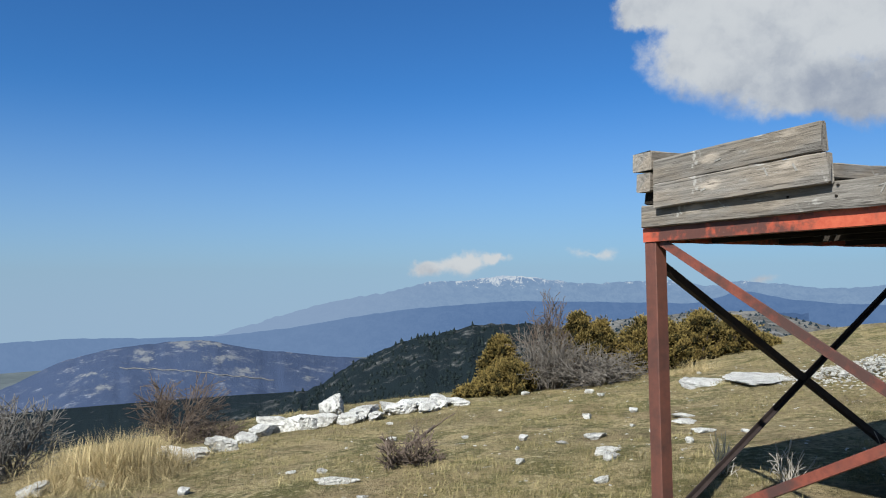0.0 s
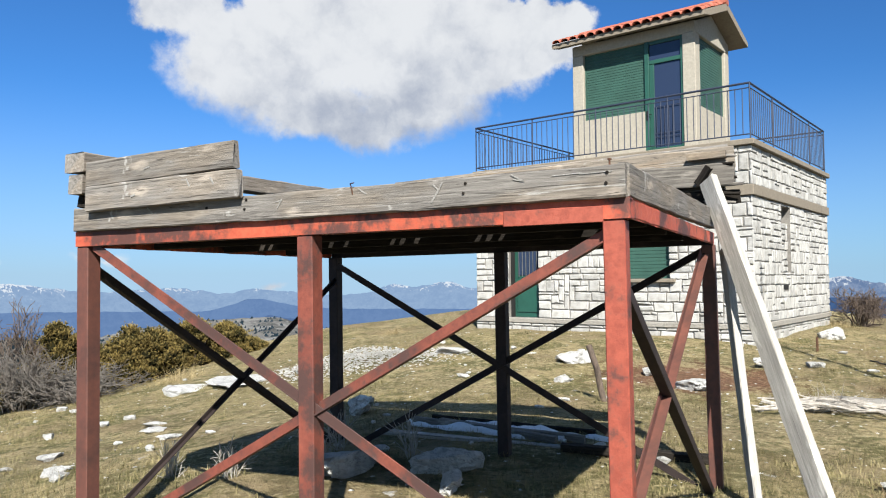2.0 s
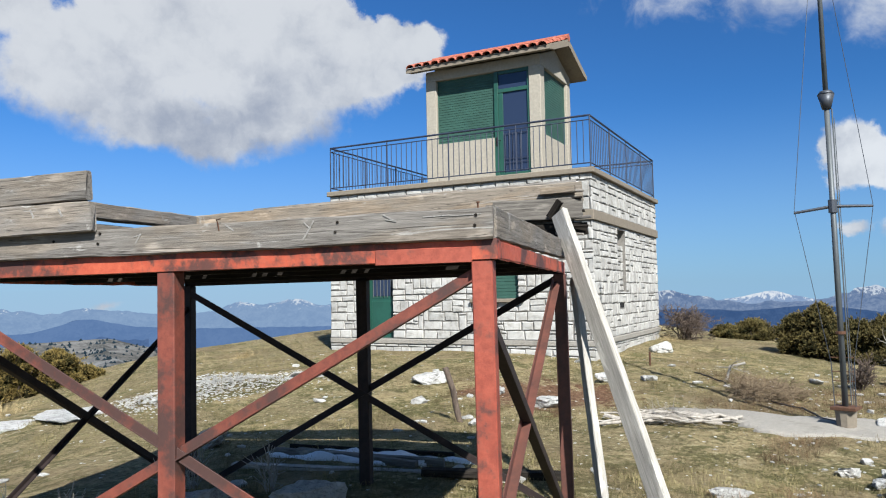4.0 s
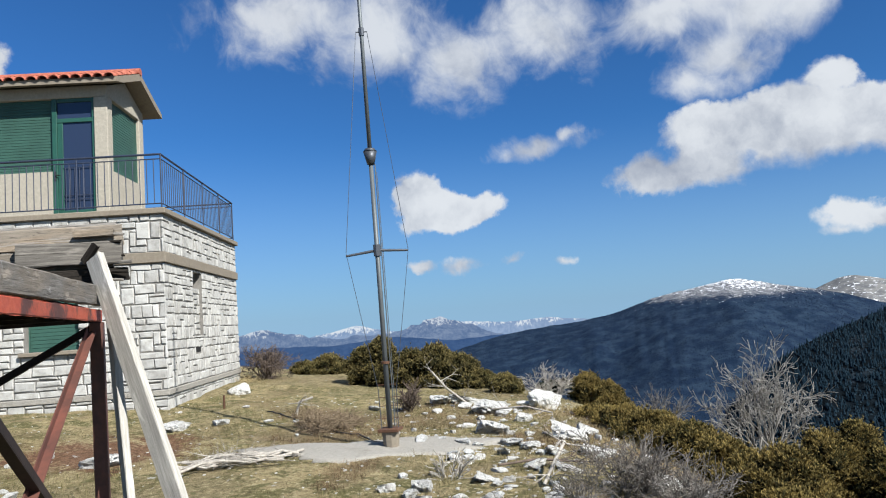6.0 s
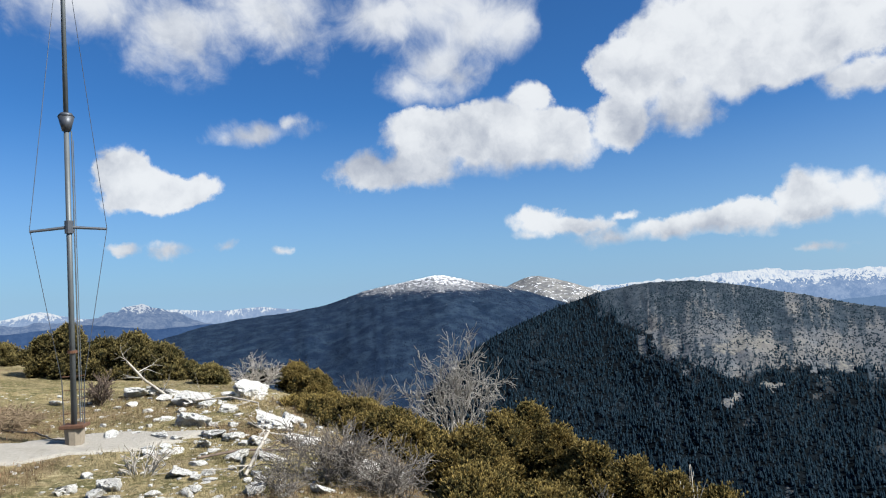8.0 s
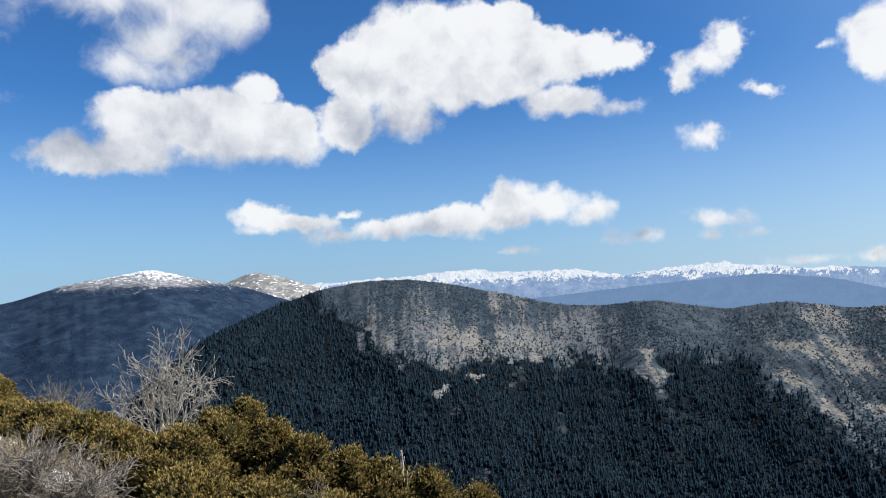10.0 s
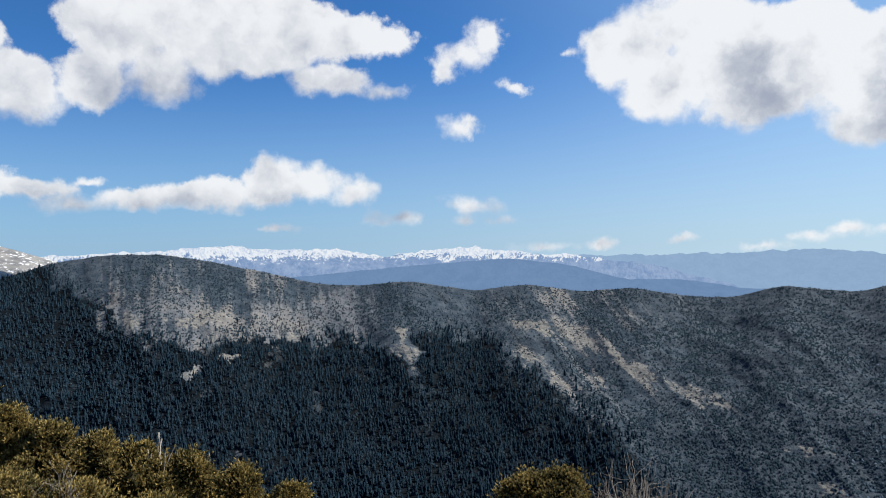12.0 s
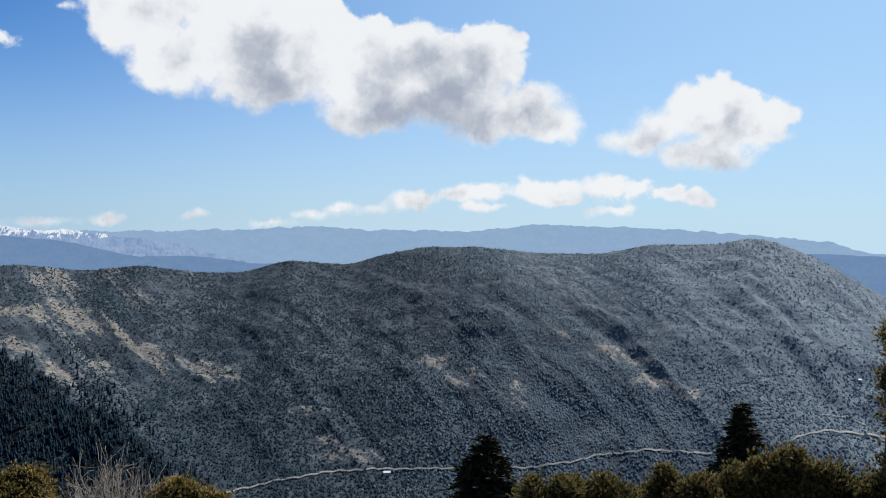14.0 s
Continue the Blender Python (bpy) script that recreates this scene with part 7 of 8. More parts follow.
# ---- plants ----
def tubes(segments, sides=3):
    """Tapered twigs: rows of (start, end, r0, r1) as arrays, in one mesh."""
    a, b = np.array([s[0] for s in segments]), np.array([s[1] for s in segments])
    r0, r1 = np.array([s[2] for s in segments])[:, None, None], np.array([s[3] for s in segments])[:, None, None]
    d = b - a
    d /= np.linalg.norm(d, axis=1, keepdims=True) + 1e-9
    ref = np.where(np.abs(d[:, 2:3]) < 0.9, [[0.0, 0.0, 1.0]], [[1.0, 0.0, 0.0]])
    s = np.cross(d, ref)
    s /= np.linalg.norm(s, axis=1, keepdims=True) + 1e-9
    t = np.cross(d, s)
    ang = 2 * np.pi * np.arange(sides) / sides
    ring = np.cos(ang)[None, :, None] * s[:, None] + np.sin(ang)[None, :, None] * t[:, None]
    verts = np.concatenate([a[:, None] + ring * r0, b[:, None] + ring * r1], 1)
    k = np.arange(sides)
    quad = np.stack([k, (k + 1) % sides, sides + (k + 1) % sides, sides + k], -1)
    faces = (quad[None] + (np.arange(len(a)) * 2 * sides)[:, None, None]).reshape(-1, 4)
    return verts.reshape(-1, 3), faces


def grow(rng, start, way, length, radius, depth, out, kids=3, spread=0.55, droop=0.0, crook=0.25):
    """A crooked branch with its twigs."""
    steps = 4 if depth > 1 else 3
    p, d = np.array(start, float), np.array(way, float)
    d /= np.linalg.norm(d)
    for k in range(steps):
        d = d + rng.normal(0, crook, 3) * 0.6
        d[2] -= droop
        d /= np.linalg.norm(d)
        q = p + d * length / steps
        r0, r1 = radius * (1 - 0.8 * k / steps), radius * (1 - 0.8 * (k + 1) / steps)
        out.append((p.copy(), q.copy(), r0, r1))
        p = q
        if depth > 0 and k >= (0 if depth < 3 else 1):
            for _ in range(kids if k == steps - 1 else max(1, kids - 1)):
                side = d + rng.normal(0, spread, 3)
                side[2] += 0.12
                grow(rng, p, side, length * rng.uniform(0.45, 0.72), r1 * 0.75, depth - 1, out, kids, spread, droop, crook)
    return out


def bare_shrub(x, y, width, height, stems, label, seed, mat=None, depth=2, category="shrub", group="bare shrubs", thick=0.024, kids=3, name="bare_shrub", up=0.0, thin=0.0045, crook=0.25):
    rng = np.random.default_rng(seed)
    base = empty(name, pose(x, y, ground_at(x, y) + up))
    out, main = [], []
    for k in range(stems):
        a = 2 * np.pi * (k + rng.uniform(-0.3, 0.3)) / stems
        lean = rng.uniform(0.15, 1.0) * width / (2 * height)
        way = (math.cos(a) * lean, math.sin(a) * lean, 1.0)
        mark = len(out)
        grow(rng, (math.cos(a) * 0.06 * width, math.sin(a) * 0.06 * width, -0.06), way, height * rng.uniform(0.5, 0.72), thick * rng.uniform(0.7, 1.2), depth, out, kids, crook=crook)
    ends = np.array([q[1] for q in out])
    grow_z, grow_x = height / ends[:, 2].max(), width / 2 / np.percentile(np.hypot(ends[:, 0], ends[:, 1]), 97)
    fit_to = np.array([grow_x, grow_x, grow_z])
    out = [(a * fit_to, b * fit_to, max(r0, thin), max(r1, thin)) for a, b, r0, r1 in out]
    stem = [q for q in out if q[2] > thick * 0.45]
    twig = [q for q in out if q[2] <= thick * 0.45]
    for label_name, rows, sides in (("main_stem", stem, 5), ("twig_tangle", twig, 3)):
        if rows:
            v, f = tubes(rows, sides)
            ob = link(label_name, raw_mesh(label_name, v, f, True), mat or M_BARK, base)
            if label_name == "twig_tangle":
                ob["kind"] = "stuff"
    return tagged(base, label, category, group)


def top_height(az, d, el):
    """How tall a thing must be there for its top to stand at that height in the view."""
    return EYE + d * math.tan(radians(el)) - ground_at(*polar(az, d))


def juniper(x, y, width, deep, height, label, seed, mat=None, lobes=26, sprigs=170, size=0.10, group="junipers", turn=0.0, lift=0.0, core=True, leaflets=3):
    """A spreading juniper: boughs and a dark core for the shade within, foliage in many small tufts over uneven lobes.
    """
    rng = np.random.default_rng(seed)
    z = ground_at(x, y) + lift
    bush = empty("juniper_bush", pose(x, y, z, 0, 0, turn))
    centres, radii = [], []
    for k in range(lobes):
        a, h = rng.uniform(0, 2 * np.pi), rng.uniform(0.0, 1.0)
        reach = math.sqrt(max(0.0, 1 - h ** 1.6)) * rng.uniform(0.35, 0.95)
        r = rng.uniform(0.065, 0.125) * (width * deep * min(height, 1.3 * width)) ** (1 / 3)
        cx, cy, cz = math.cos(a) * reach * (width / 2 - r * 0.6), math.sin(a) * reach * (deep / 2 - r * 0.6), max(r * 0.5, h * (height - r * 0.9))
        slope = ground_at(x + (cx * math.cos(radians(turn)) - cy * math.sin(radians(turn))), y + (cx * math.sin(radians(turn)) + cy * math.cos(radians(turn)))) - z
        centres.append((cx, cy, cz + slope)), radii.append(r)
    centres, radii = np.array(centres), np.array(radii)
    # foliage
    n = lobes * sprigs
    which = rng.integers(0, lobes, n)
    d = rng.normal(0, 1, (n, 3))
    d[:, 2] += 0.55
    d /= np.linalg.norm(d, axis=1, keepdims=True)
    lump = 1 + 0.8 * fbm(d[:, 0] * 2.8 + which, d[:, 1] * 2.8 + d[:, 2] * 2, 3, seed)
    out_by = np.where(rng.random(n) < 0.14, rng.uniform(1.0, 1.35, n), rng.uniform(0.62, 1.0, n))
    root = centres[which] + d * (radii[which] * out_by * lump)[:, None]
    aim = d * 0.8 + rng.normal(0, 0.34, (n, 3)) + [0, 0, 0.5]
    aim /= np.linalg.norm(aim, axis=1, keepdims=True)
    side = np.cross(aim, rng.normal(0, 1, (n, 3)))
    side /= np.linalg.norm(side, axis=1, keepdims=True) + 1e-9
    third = np.cross(aim, side)
    length = (size * rng.uniform(0.45, 1.25, n))[:, None]
    wide = length * 0.22
    # each tuft is crossed leaflets that taper to a point
    tri = []
    for c, s2, lean in ((1.0, 0.0, 0.0), (-0.5, 0.87, 0.45), (-0.5, -0.87, 0.45))[:leaflets]:
        across = side * c + third * s2
        tip = root + aim * length + across * length * lean
        tri += [root - np.cross(aim, across) * wide + across * wide * 0.3, root + np.cross(aim, across) * wide + across * wide * 0.3, tip]
    verts = np.stack(tri, 1)
    faces = np.arange(n * 3 * leaflets).reshape(-1, 3)
    mesh = raw_mesh("foliage", verts.reshape(-1, 3), faces)
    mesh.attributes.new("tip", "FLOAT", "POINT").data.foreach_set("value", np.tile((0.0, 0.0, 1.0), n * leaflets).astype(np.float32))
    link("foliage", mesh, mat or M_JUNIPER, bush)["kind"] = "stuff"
    # near-black balls fill the lobes so that gaps look shaded
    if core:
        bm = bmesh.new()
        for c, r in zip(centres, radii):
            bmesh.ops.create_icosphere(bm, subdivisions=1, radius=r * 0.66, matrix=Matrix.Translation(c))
        part("inner_wood", bm, M_CORE, bush, "dark core in place of the shade inside")["kind"] = "stuff"
    out = []
    for k in range(0, lobes, 3):
        out.append((np.array((0.0, 0.0, -0.05)) + rng.normal(0, 0.05, 3) * (1, 1, 0), centres[k], 0.03, 0.012))
    v, f = tubes(out, 5)
    link("bough", raw_mesh("bough", v, f), M_BARK_BROWN, bush)
    return tagged(bush, label, "juniper", group)


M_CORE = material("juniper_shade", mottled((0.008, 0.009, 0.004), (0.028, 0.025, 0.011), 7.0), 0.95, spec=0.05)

GOLD = "golden-green juniper bush on the grassy brow"
# bearing, distance, width, height of the top in the view
for k, (az, d, w, top) in enumerate([(-3.9, 14.4, 1.5, -6.4), (-2.5, 14.6, 1.5, -7.6), (-3.3, 14.9, 1.1, -4.6), (-9.2, 15.6, 1.5, -2.9), (-10.8, 15.7, 1.0, -3.4), (-13.6, 15.6, 1.3, -3.2), (-15.2, 15.6, 1.4, -3.4), (-17.8, 17.0, 1.5, -2.7), (-20.0, 17.2, 1.6, -3.2), (-21.8, 17.4, 0.9, -4.3)]):
    juniper(*polar(az, d), w, w * 0.9, top_height(az, d, top), GOLD, 100 + k, lobes=95, sprigs=85, size=0.062, lift=-0.05)
for k, (az, d, w, top) in enumerate([(-68.6, 20.0, 1.2, -2.4), (-70.0, 20.0, 1.2, -2.0), (-72.6, 17.2, 1.1, -1.6), (-74.2, 16.9, 1.2, -0.9), (-76.4, 16.6, 1.3, -2.0), (-78.2, 16.4, 1.4, -1.7), (-80.0, 16.2, 1.4, -2.7), (-81.6, 16.0, 1.0, -4.0), (-83.5, 15.0, 0.8, -4.4)]):
    juniper(*polar(az, d), w, w, top_height(az, d, top), "dark green-brown juniper bush behind the mast", 120 + k, M_JUNIPER_DARK, lobes=90, sprigs=85, size=0.062, group="junipers behind the mast", lift=-0.05)
for k, (az, d, w, top) in enumerate([(-89.8, 15.5, 1.1, -4.7), (-91.2, 15.4, 1.2, -5.4), (-91.0, 12.4, 1.2, -7.2), (-92.8, 11.6, 1.3, -7.2), (-95.0, 10.8, 1.5, -7.7), (-97.4, 10.2, 1.5, -8.5), (-99.4, 9.6, 1.3, -9.6)]):
    juniper(*polar(az, d), w, w, top_height(az, d, top), "golden juniper spreading down the slope", 140 + k, lobes=85, sprigs=155, size=0.045, group="junipers on the slope", lift=-0.05)
NEAR = [(-101.0, 8.2, 1.0, -10.6), (-103.2, 7.8, 1.2, -9.8), (-105.8, 8.2, 1.1, -9.0), (-107.6, 8.6, 1.0, -8.3), (-109.6, 8.2, 1.0, -10.0), (-112.0, 7.9, 1.1, -11.3), (-115.0, 7.9, 1.1, -12.3), (-118.0, 7.9, 1.1, -13.2), (-121.0, 7.9, 1.1, -14.2), (-124.4, 8.0, 1.1, -15.4), (-128.0, 8.0, 1.0, -16.8), (-104.0, 6.6, 1.3, -13.0), (-109.0, 6.6, 1.2, -14.0), (-114.0, 6.6, 1.2, -15.5), (-119.0, 6.6, 1.1, -17.0)]
for k, (az, d, w, top) in enumerate(NEAR):
    juniper(*polar(az, d), w, w, top_height(az, d, top), "dense olive juniper at the brow of the hill", 160 + k, lobes=85, sprigs=220, size=0.038, group="junipers at the brow", lift=-0.05)
EDGE = [(-146.0, 8.4, 0.9, -16.2), (-148.2, 8.4, 0.9, -16.0), (-158.6, 8.2, 0.7, -18.0), (-161.0, 8.3, 0.7, -18.7), (-186.0, 8.6, 0.7, -18.3), (-188.6, 8.7, 0.7, -18.0), (-191.2, 8.7, 0.8, -17.9), (-193.4, 8.6, 0.7, -18.2), (-195.6, 8.8, 0.6, -16.9), (-198.4, 8.6, 0.8, -17.3), (-200.6, 8.8, 0.7, -16.4), (-202.6, 8.8, 0.7, -15.2), (-204.2, 8.8, 0.8, -14.6), (-206.6, 8.8, 0.9, -15.1), (-209.6, 8.8, 0.9, -15.6)]
for k, (az, d, w, top) in enumerate(EDGE):
    juniper(*polar(az, d), w * 1.75, w * 1.4, top_height(az, d, top), "juniper tops showing over the brow", 180 + k, M_JUNIPER if az > -170 else M_JUNIPER_DARK, lobes=110, sprigs=130, size=0.045, group="junipers below the brow", lift=-0.05)

# bare shrubs
bare_shrub(*polar(-7.0, 14.6), 2.0, top_height(-7.0, 14.6, -3.6), 16, "tangle of bare grey branches between the junipers", 1, M_TWIG, depth=2, crook=0.5, thin=0.005)
bare_shrub(*polar(-10.6, 14.4), 2.1, top_height(-10.6, 14.4, -5.2), 20, "low tangle of bare grey twigs", 2, M_TWIG, depth=2, crook=0.5, thin=0.005)
bare_shrub(*polar(-6.4, 15.2), 1.9, top_height(-6.4, 15.2, -1.0), 7, "leafless young tree among the junipers", 3, M_BARK_BROWN, depth=3, thick=0.026, kids=2, crook=0.45, thin=0.005)
bare_shrub(*polar(20.4, 12.6), 1.5, top_height(20.4, 12.6, -6.6), 9, "leafless brown shrub below the brow", 4, M_BARK_BROWN, depth=2)
bare_shrub(*polar(18.4, 12.4), 1.5, top_height(18.4, 12.4, -9.6), 18, "low dark tangle of twigs", 5, M_BARK_BROWN, depth=2)
bare_shrub(*polar(30.6, 10.6), 1.5, top_height(30.6, 10.6, -6.9), 14, "leafless shrub with lichened twigs", 6, depth=2)
bare_shrub(*polar(-65.4, 18.6), 1.4, top_height(-65.4, 18.6, -0.7), 22, "leafless reddish-brown bush near the house", 7, M_BARK_BROWN, depth=3, kids=2, crook=0.4)
bare_shrub(*polar(-101.2, 19.0), 2.9, top_height(-101.2, 19.0, -2.3), 12, "wide leafless tree with pale grey branches", 8, M_BARK_PALE, depth=3, thick=0.045, kids=2, crook=0.36, category="tree", name="bare_tree", group="bare trees", thin=0.0065)
bare_shrub(*polar(-94.6, 18.5), 1.6, top_height(-94.6, 18.5, -5.6), 9, "leafless grey shrub on the slope", 9, depth=2)
bare_shrub(*polar(-86.8, 15.5), 1.7, top_height(-86.8, 15.5, -3.6), 9, "leafless pale shrub above the rocks", 10, M_DEADWOOD, depth=2)
bare_shrub(*polar(-92.8, 7.2), 1.15, 0.66, 18, "dense grey thicket of bare twigs", 11, M_TWIG, depth=2, thick=0.008, thin=0.003, crook=0.45)
bare_shrub(*polar(-96.8, 6.9), 0.95, 0.6, 14, "dense grey thicket of bare twigs", 12, M_TWIG, depth=2, thick=0.008, thin=0.003, crook=0.45)
bare_shrub(*polar(-89.4, 6.5), 0.6, 0.5, 8, "small bare thorn shrub", 13, M_TWIG, depth=2, thick=0.007, thin=0.002, crook=0.4)
bare_shrub(*polar(-153.4, 8.2), 1.55, top_height(-153.4, 8.2, -15.0), 44, "leafless grey shrub at the brow", 14, M_TWIG, depth=2, thick=0.010, thin=0.003, crook=0.45)
bare_shrub(*polar(-111.3, 6.4), 0.8, top_height(-111.3, 6.4, -13.8), 10, "bare twigs standing out of the junipers", 15, M_TWIG, depth=2, thick=0.008, thin=0.0022, crook=0.4)
bare_shrub(*polar(-118.7, 7.8), 0.35, top_height(-118.7, 7.8, -12.6), 4, "thin bare stems above the junipers", 16, M_DEADWOOD, depth=1, thick=0.009)
bare_shrub(*polar(-76.2, 12.4), 0.5, 0.55, 7, "small dark thorn shrub by the mast", 17, M_BARK_BROWN, depth=2, thick=0.008)
bare_shrub(10.3, 3.75, 1.2, 0.36, 30, "low dry brown bush beside the pad", 18, M_DRYBUSH, depth=2, thick=0.006, thin=0.003, crook=0.5)
bare_shrub(*polar(-79.4, 7.6), 0.6, 0.32, 9, "low dead brushwood in the grass", 19, M_DEADWOOD, depth=1, thick=0.007)
bare_shrub(*polar(4.2, 7.3), 0.7, 0.28, 8, "low dead brushwood in the grass", 20, M_BARK_BROWN, depth=2, thick=0.006)

for k, (x, y) in enumerate(((2.05, 5.35), (2.62, 5.05), (3.25, 4.85), (1.75, 5.75), (2.95, 5.4))):
    bare_shrub(x, y, 0.30, 0.30 + 0.04 * (k % 3), 9, "dry weed stalks in the grass", 40 + k, M_DEADWOOD, depth=1, thick=0.004, group="dry weeds", name="dry_weed", category="weed", thin=0.0022)


def fallen_branch(label, points, r, seed, mat=None, twigs=6):
    rng = np.random.default_rng(seed)
    pts = [np.array(on_ground(x, y, up)) for x, y, up in points]
    ob = empty("fallen_branch", pose(*pts[0]))
    link("stem", pipe([tuple(p - pts[0]) for p in pts], r), mat or M_DEADWOOD, ob)
    out = []
    for k in range(twigs):
        i = rng.integers(0, len(pts) - 1)
        p = pts[i] + (pts[i + 1] - pts[i]) * rng.uniform(0, 1) - pts[0]
        out = grow(rng, p, rng.normal(0, 1, 3) * (1, 1, 0.25) + (0, 0, 0.2), rng.uniform(0.2, 0.5), r * 0.5, 1, [], 2)
        v, f = tubes(out, 4)
        link("twig", raw_mesh("twig", v, f), mat or M_DEADWOOD, ob)
    return tagged(ob, label, "branch", "fallen branches")


def brushwood_pile(label, a, b, stems, seed):
    """A flat heap of long bleached branches, lying side by side, with their twigs."""
    rng = np.random.default_rng(seed)
    a, b = np.array(a), np.array(b)
    ob = empty("brushwood_pile", pose(*on_ground(*a)))
    base = np.array(on_ground(*a))
    along = (b - a) / np.linalg.norm(b - a)
    across = np.array((-along[1], along[0]))
    for k in range(stems):
        off, r = rng.normal(0, 0.13), rng.uniform(0.008, 0.020)
        t0, t1 = rng.uniform(-0.1, 0.35), rng.uniform(0.6, 1.1)
        pts = []
        for t in np.linspace(t0, t1, 7):
            q = a + (b - a) * t + across * (off + rng.normal(0, 0.035) + rng.uniform(-0.3, 0.3) * (t - 0.5))
            pts.append(np.array(on_ground(*q, 0.02 + 0.10 * rng.random() * (1 - abs(2 * t - 1) * 0.5))) - base)
        stem = link("branch", pipe([tuple(p) for p in pts], r, 5), M_DEADWOOD, ob)
        out = []
        for _ in range(5):
            i = rng.integers(1, 6)
            way = np.array((*(along * rng.choice((-1, 1)) + across * rng.normal(0, 0.8)), rng.uniform(-0.05, 0.25)))
            grow(rng, pts[i], way, rng.uniform(0.15, 0.4), r * 0.45, 1, out, 1)
        v, f = tubes(out, 3)
        link("twigs", raw_mesh("twigs", v, f), M_DEADWOOD, stem)["kind"] = "stuff"
    return tagged(ob, label, "brushwood")


brushwood_pile("heap of bleached branches lying in the grass", (7.45, 4.45), (8.0, 3.25), 15, 1)
fallen_branch("dark dead branch lying in the turf", [(-0.75, 7.2, 0.03), (-0.55, 7.7, 0.12), (-0.35, 8.3, 0.2)], 0.018, 3, M_BARK_BROWN, 8)
fallen_branch("pale forked branch standing in the grass", [(11.0, 4.5, 0.0), (11.05, 4.45, 0.22), (11.1, 4.25, 0.30)], 0.02, 4, twigs=4)
fallen_branch("bleached branch among the rocks", [(*polar(-80.5, 12.9), 0.05), (*polar(-79.0, 12.6), 0.35), (*polar(-78.0, 12.4), 0.65)], 0.02, 5, twigs=8)
fallen_branch("bleached branch among the rocks", [(*polar(-86.4, 7.2), 0.03), (*polar(-87.4, 7.5), 0.22), (*polar(-88.0, 8.0), 0.30)], 0.018, 6, twigs=8)
fallen_branch("dark dead branch across the stones", [(*polar(-83.0, 8.0), 0.04), (*polar(-86.0, 8.2), 0.08), (*polar(-89.0, 8.3), 0.06)], 0.014, 7, M_BARK_BROWN, 6)
fallen_branch("pale dead branch across the outcrop", [(*polar(-82.5, 11.4), 0.2), (*polar(-85.0, 11.2), 0.26), (*polar(-87.0, 11.0), 0.2)], 0.014, 8, twigs=6)

# the leaning stake in the grass and the cable to the mast
stake = tagged(empty("wooden_stake", pose(*on_ground(6.26, 5.61))), "weathered wooden stake leaning in the grass", "stake")
link("stake_stem", pipe([(0.02, -0.02, -0.1), (-0.02, 0.03, 0.16), (-0.05, 0.04, 0.34), (-0.11, 0.10, 0.60)], 0.034, 9), M_BARK_BROWN, stake)
link("stake_fork", pipe([(-0.03, 0.03, 0.25), (-0.02, 0.09, 0.40), (-0.06, 0.15, 0.56)], 0.014, 6), M_BARK_BROWN, stake)
stake = tagged(empty("iron_stake", pose(*on_ground(11.38, 5.9))), "short rusty iron stake in the turf", "stake")
part("rod", tube(bmesh.new(), (0, 0, -0.1), (0, 0, 0.22), 0.02, sides=6), M_RUST, stake)
way = [(8.95, 2.5), (9.2, 2.75), (9.6, 3.05), (10.0, 3.5), (10.25, 3.85), (10.5, 4.3), (11.0, 4.75), (11.3, 5.2)]
fine = [tuple(np.array(way[i]) * (1 - f) + np.array(way[i + 1]) * f) for i in range(len(way) - 1) for f in (0, 0.25, 0.5, 0.75)]
tagged(link("black_cable", pipe([on_ground(x + 0.05 * math.sin(9 * y) + 0.03 * math.sin(23 * y), y, 0.025) for x, y in fine], 0.012), M_RUBBER), "thick black cable lying from the mast across the turf", "cable")


def fir(x, y, height, width, seed, label):
    """A dark fir: trunk and whorls of drooping branches set with needle tufts."""
    rng = np.random.default_rng(seed)
    tree = empty("fir_tree", pose(x, y, ground_at(x, y) - 0.2))
    part("trunk", tube(bmesh.new(), (0, 0, 0), (0, 0, height * 0.98), 0.16, 0.02, 8), M_BARK_BROWN, tree)
    root, aim, size = [], [], []
    levels = int(height / 0.24)
    for k in range(levels):
        h = 0.6 + (height - 0.7) * k / levels
        reach = (width / 2) * (1 - h / height) ** 0.9 * rng.uniform(0.8, 1.15) + 0.05
        for b in range(12):
            a = rng.uniform(0, 2 * np.pi)
            long = reach * rng.uniform(0.65, 1.12)
            for q in np.linspace(0.15, 1, max(3, int(long / 0.10))):
                p = (math.cos(a) * long * q, math.sin(a) * long * q, h + 0.10 * long * (q - 0.4) - 0.22 * long * q * q)
                for s in (-1, 0, 1):
                    root.append(p)
                    aim.append((math.cos(a + s * 0.8), math.sin(a + s * 0.8), rng.uniform(-0.2, 0.35)))
                    size.append(0.20 + 0.14 * rng.random())
    root, aim, size = np.array(root), np.array(aim), np.array(size)[:, None]
    aim = aim + rng.normal(0, 0.2, aim.shape)
    aim /= np.linalg.norm(aim, axis=1, keepdims=True)
    side = np.cross(aim, rng.normal(0, 1, aim.shape))
    side /= np.linalg.norm(side, axis=1, keepdims=True) + 1e-9
    verts = np.stack([root - side * size * 0.3, root + side * size * 0.3, root + aim * size * 1.3], 1)
    link("needles", raw_mesh("needles", verts.reshape(-1, 3), np.arange(len(root) * 3).reshape(-1, 3)), M_FIR, tree)
    return tagged(tree, label, "tree", "fir trees")


for az, d, top, w, seed in ((-199.1, 40.0, -6.85, 7.4, 1), (-180.3, 35.0, -7.95, 8.6, 2), (-87.1, 17.5, 0.05, 1.1, 3)):
    x, y = polar(az, d)
    fir(x, y, top - ground_at(x, y) + 0.2, w, seed, "dark fir tree standing below the brow")


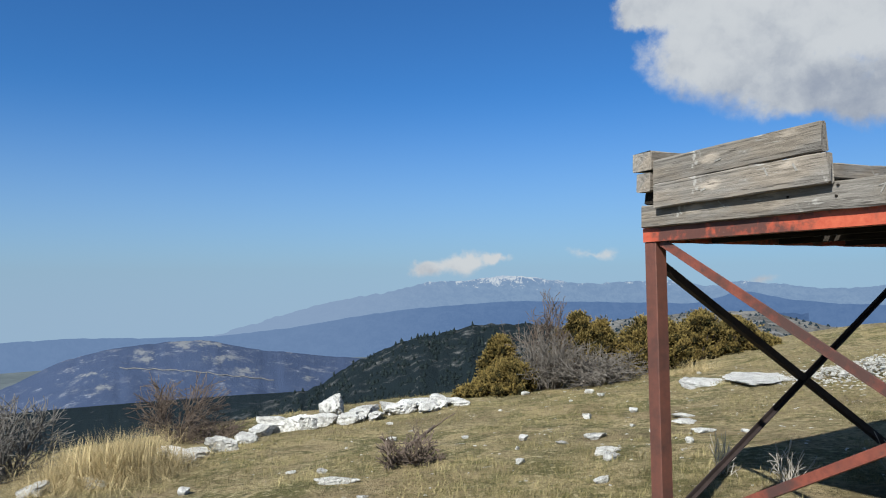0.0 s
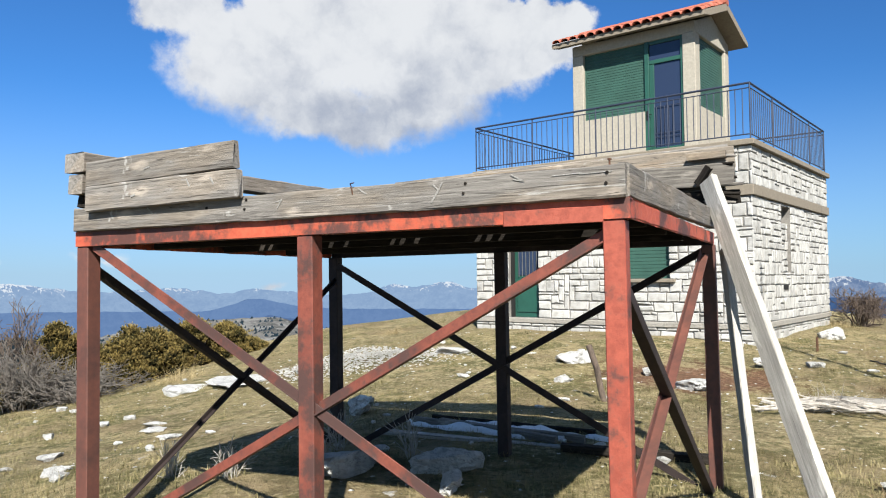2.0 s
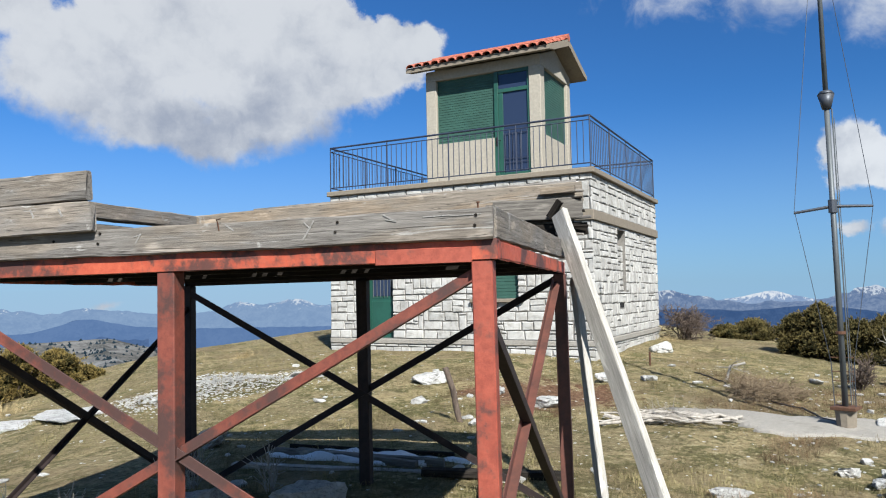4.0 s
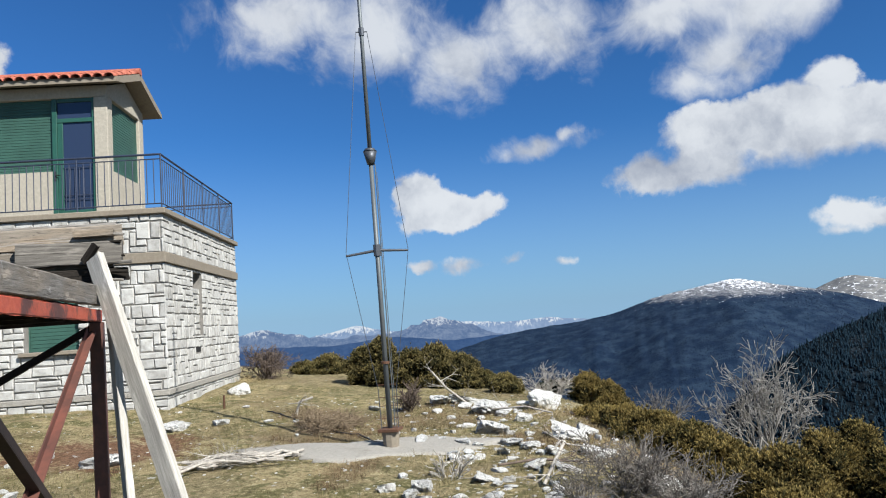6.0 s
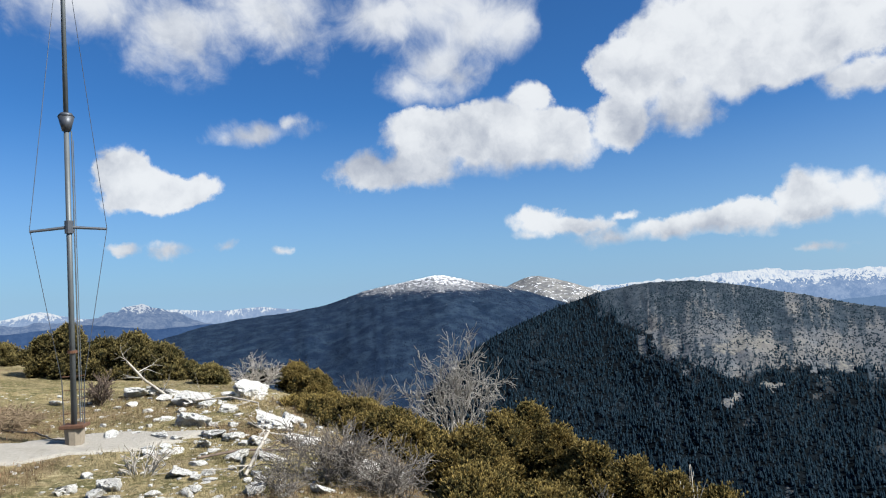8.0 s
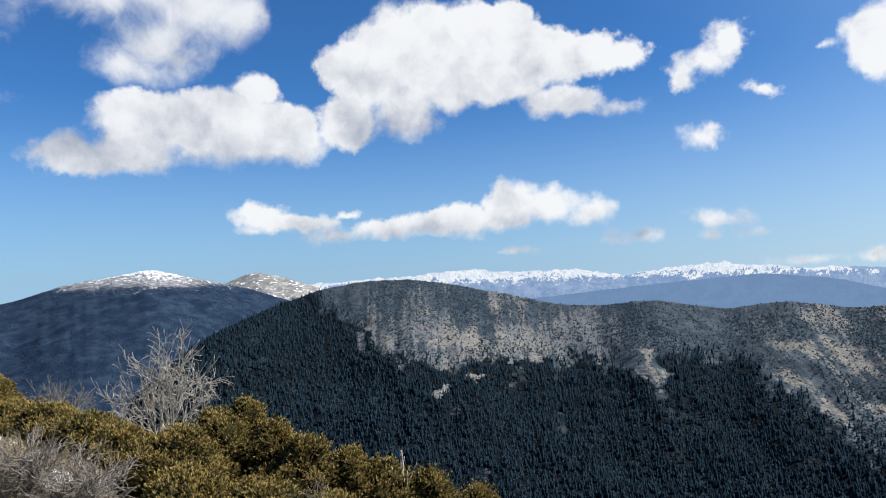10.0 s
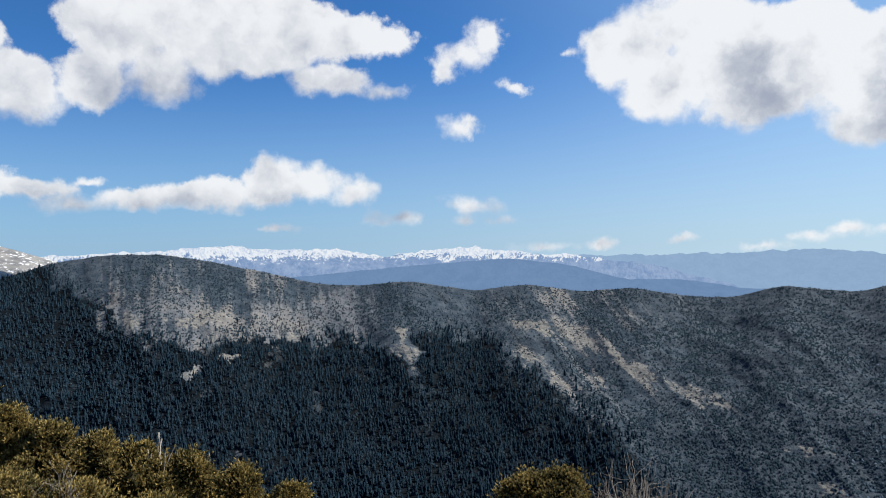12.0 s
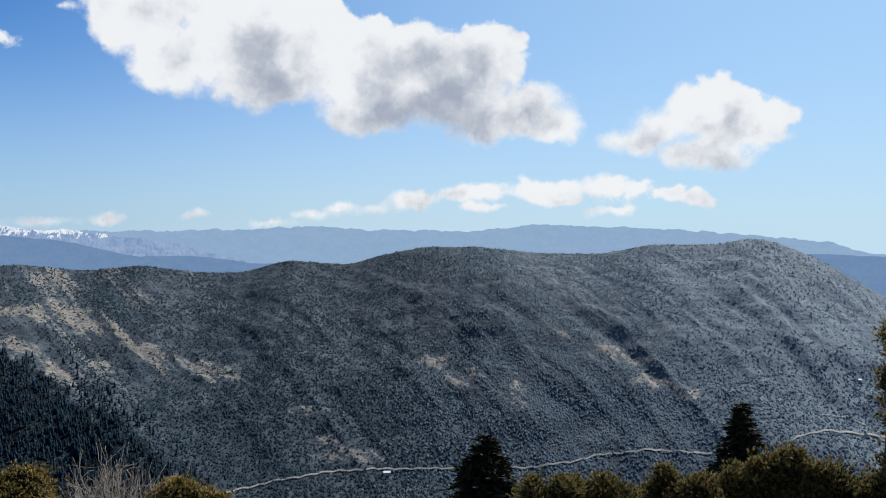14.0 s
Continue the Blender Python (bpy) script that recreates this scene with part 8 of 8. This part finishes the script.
# ---- grass ----
def grass(name, spots, blade, count, spread, mat, label, category, seed, lean=0.6, width=0.10):
    """Tufts of blades, in one mesh."""
    r = np.random.default_rng(seed)
    n = len(spots) * count
    at = np.repeat(spots, count, 0)
    x, y = at[:, 0] + r.normal(0, spread, n), at[:, 1] + r.normal(0, spread, n)
    z = ground_height(x, y) - 0.01
    a, tilt = r.uniform(0, 2 * np.pi, n), r.uniform(0.1, lean, n)
    long = np.repeat(blade, count) * r.uniform(0.5, 1.2, n)
    base = np.stack([x, y, z], -1)
    d = np.stack([np.cos(a) * tilt, np.sin(a) * tilt, np.ones(n)], -1)
    d /= np.linalg.norm(d, axis=1, keepdims=True)
    side = np.stack([-np.sin(a), np.cos(a), 0 * a], -1) * (long * width)[:, None]
    mid = base + d * (long * 0.55)[:, None]
    tip = base + d * long[:, None] + np.stack([np.cos(a), np.sin(a), -0.6 + 0 * a], -1) * (long * tilt * 0.45)[:, None]
    verts = np.stack([base - side, base + side, mid + side * 0.7, mid - side * 0.7, tip], 1).reshape(-1, 3)
    k = np.arange(n)[:, None] * 5
    faces = np.concatenate([k + [0, 1, 2], k + [0, 2, 3], k + [3, 2, 4]], 0)
    return tagged(link(name, raw_mesh(name, verts, faces), mat), label, category, kind="stuff")


def clear_of_house(x, y):
    q = np.stack([x - CORNER.x, y - CORNER.y], -1)
    a, b = q @ np.array([ALONG.x, ALONG.y]), q @ np.array([INTO.x, INTO.y])
    house_free = ~((a < 0.05) & (a > -WIDE - 0.05) & (b > -0.05) & (b < DEEP))
    px, py = x - 8.72, y - 2.62
    c, s = math.cos(radians(-66)), math.sin(radians(-66))
    pad = ((px * c + py * s) / 1.7) ** 2 + ((-px * s + py * c) / 0.6) ** 2 > 1.0
    return house_free & pad


def strewn(count, az0, az1, d0, d1, seed, power=0.8, patchy=0.0):
    r = np.random.default_rng(seed)
    az = np.radians(r.uniform(az0, az1, count))
    d = d0 + (d1 - d0) * r.uniform(0, 1, count) ** (1 / power)
    x, y = -np.sin(az) * d, np.cos(az) * d
    ok = clear_of_house(x, y)
    ok &= ((x - 8.35) * 0.75) ** 2 + ((y - 6.0) * 0.62) ** 2 > 0.5 * (1 + fbm(x * 1.5, y * 1.5, 3, 9))
    if patchy:
        ok &= fbm(x * 0.8, y * 0.8, 4, seed, 0.6) > patchy
    return np.stack([x, y], -1)[ok]


r9 = np.random.default_rng(77)
spots = strewn(60000, -102, 36, 3.6, 19, 201, 0.75, -0.12)
grass("short_grass", spots, r9.uniform(0.035, 0.085, len(spots)), 9, 0.04, M_GRASS, "short green and straw-coloured hill grass", "grass", 301, 1.8, 0.030)
spots = strewn(7000, -100, 36, 4.0, 17, 202, 0.8, 0.05)
grass("dry_grass", spots, r9.uniform(0.05, 0.11, len(spots)), 14, 0.07, M_STRAW, "dry straw-coloured grass tufts", "grass", 302, 1.9, 0.014)
spots = strewn(9500, -99, -66, 5.2, 13, 205, 0.8, -0.02)
grass("brown_grass", spots, r9.uniform(0.05, 0.12, len(spots)), 14, 0.06, M_HEATH, "low reddish-brown heath and withered grass", "grass", 305, 1.8, 0.016)
spots = strewn(420, -98, -76, 5.5, 12, 203, 0.8, 0.0)
grass("brow_grass", spots, r9.uniform(0.06, 0.15, len(spots)), 22, 0.07, M_STRAW, "tall dry grass among the rocks", "grass", 303, 1.6, 0.016)


def straw_tuft(x, y, size, blades_count, seed, label):
    r = np.random.default_rng(seed)
    spots = np.stack([x + r.normal(0, size * 0.28, blades_count), y + r.normal(0, size * 0.28, blades_count)], -1)
    ob = grass("straw_tuft", spots, np.full(blades_count, size * 0.6), 1, 0.02, M_HAY, label, "grass tuft", seed, 2.4, 0.005)
    ob["kind"] = "thing"
    del ob["kind"]
    ob["group"] = "straw tufts"
    return ob


straw_tuft(*polar(24.3, 8.8), 0.85, 8000, 401, "large hay-coloured grass tussock on the brow")
straw_tuft(*polar(26.2, 8.9), 0.6, 4000, 402, "hay-coloured grass tussock on the brow")
straw_tuft(*polar(-64.2, 18.0), 0.4, 700, 403, "small dry grass tussock by the house")
straw_tuft(*polar(-32.5, 16.5), 0.4, 700, 404, "small dry grass tussock at the crest")
straw_tuft(*polar(-17.0, 14.0), 0.5, 900, 405, "dry grass tussock beside a juniper")
straw_tuft(*polar(-86.4, 11.9), 0.45, 900, 406, "reddish dry tussock between the rocks")

# ---- stones of the house walls ----
lay_stones(FRONT_WALL, pose(-WIDE, 0.03, 0), WIDE, 0.80, 2.92, [(WIDE + DOOR[0], WIDE + DOOR[1], 0.5, 2.9), (WIDE + WINDOW[0] , WIDE + WINDOW[1], WINDOW[2] - 0.07, WINDOW[3])], 1)
lay_stones(FRONT_WALL, pose(-WIDE, 0.03, 0), WIDE, 3.10, 3.75, [], 2)
lay_stones(FRONT_WALL, pose(-WIDE, 0.03, 0), WIDE, 0.28, 0.70, [], 3)
SIDE = pose(-0.03, 0, 0, 0, 0, 90) @ Matrix.Diagonal((1.0, 0.6, 1.0, 1.0))   # flatter faces than the front's
lay_stones(SIDE_WALL, SIDE, DEEP, 0.80, 2.92, [(NICHE[0], NICHE[1], NICHE[2], NICHE[3]), (1.80, 2.14, 1.34, 1.44)], 4)
lay_stones(SIDE_WALL, SIDE, DEEP, 3.10, 3.75, [], 5)
lay_stones(SIDE_WALL, SIDE, DEEP, 0.28, 0.70, [], 6)
lay_stones(SIDE_WALL, pose(-0.10, NICHE[0], 0, 0, 0, 90), NICHE[1] - NICHE[0], NICHE[2], NICHE[3] - 0.30, [], 7)
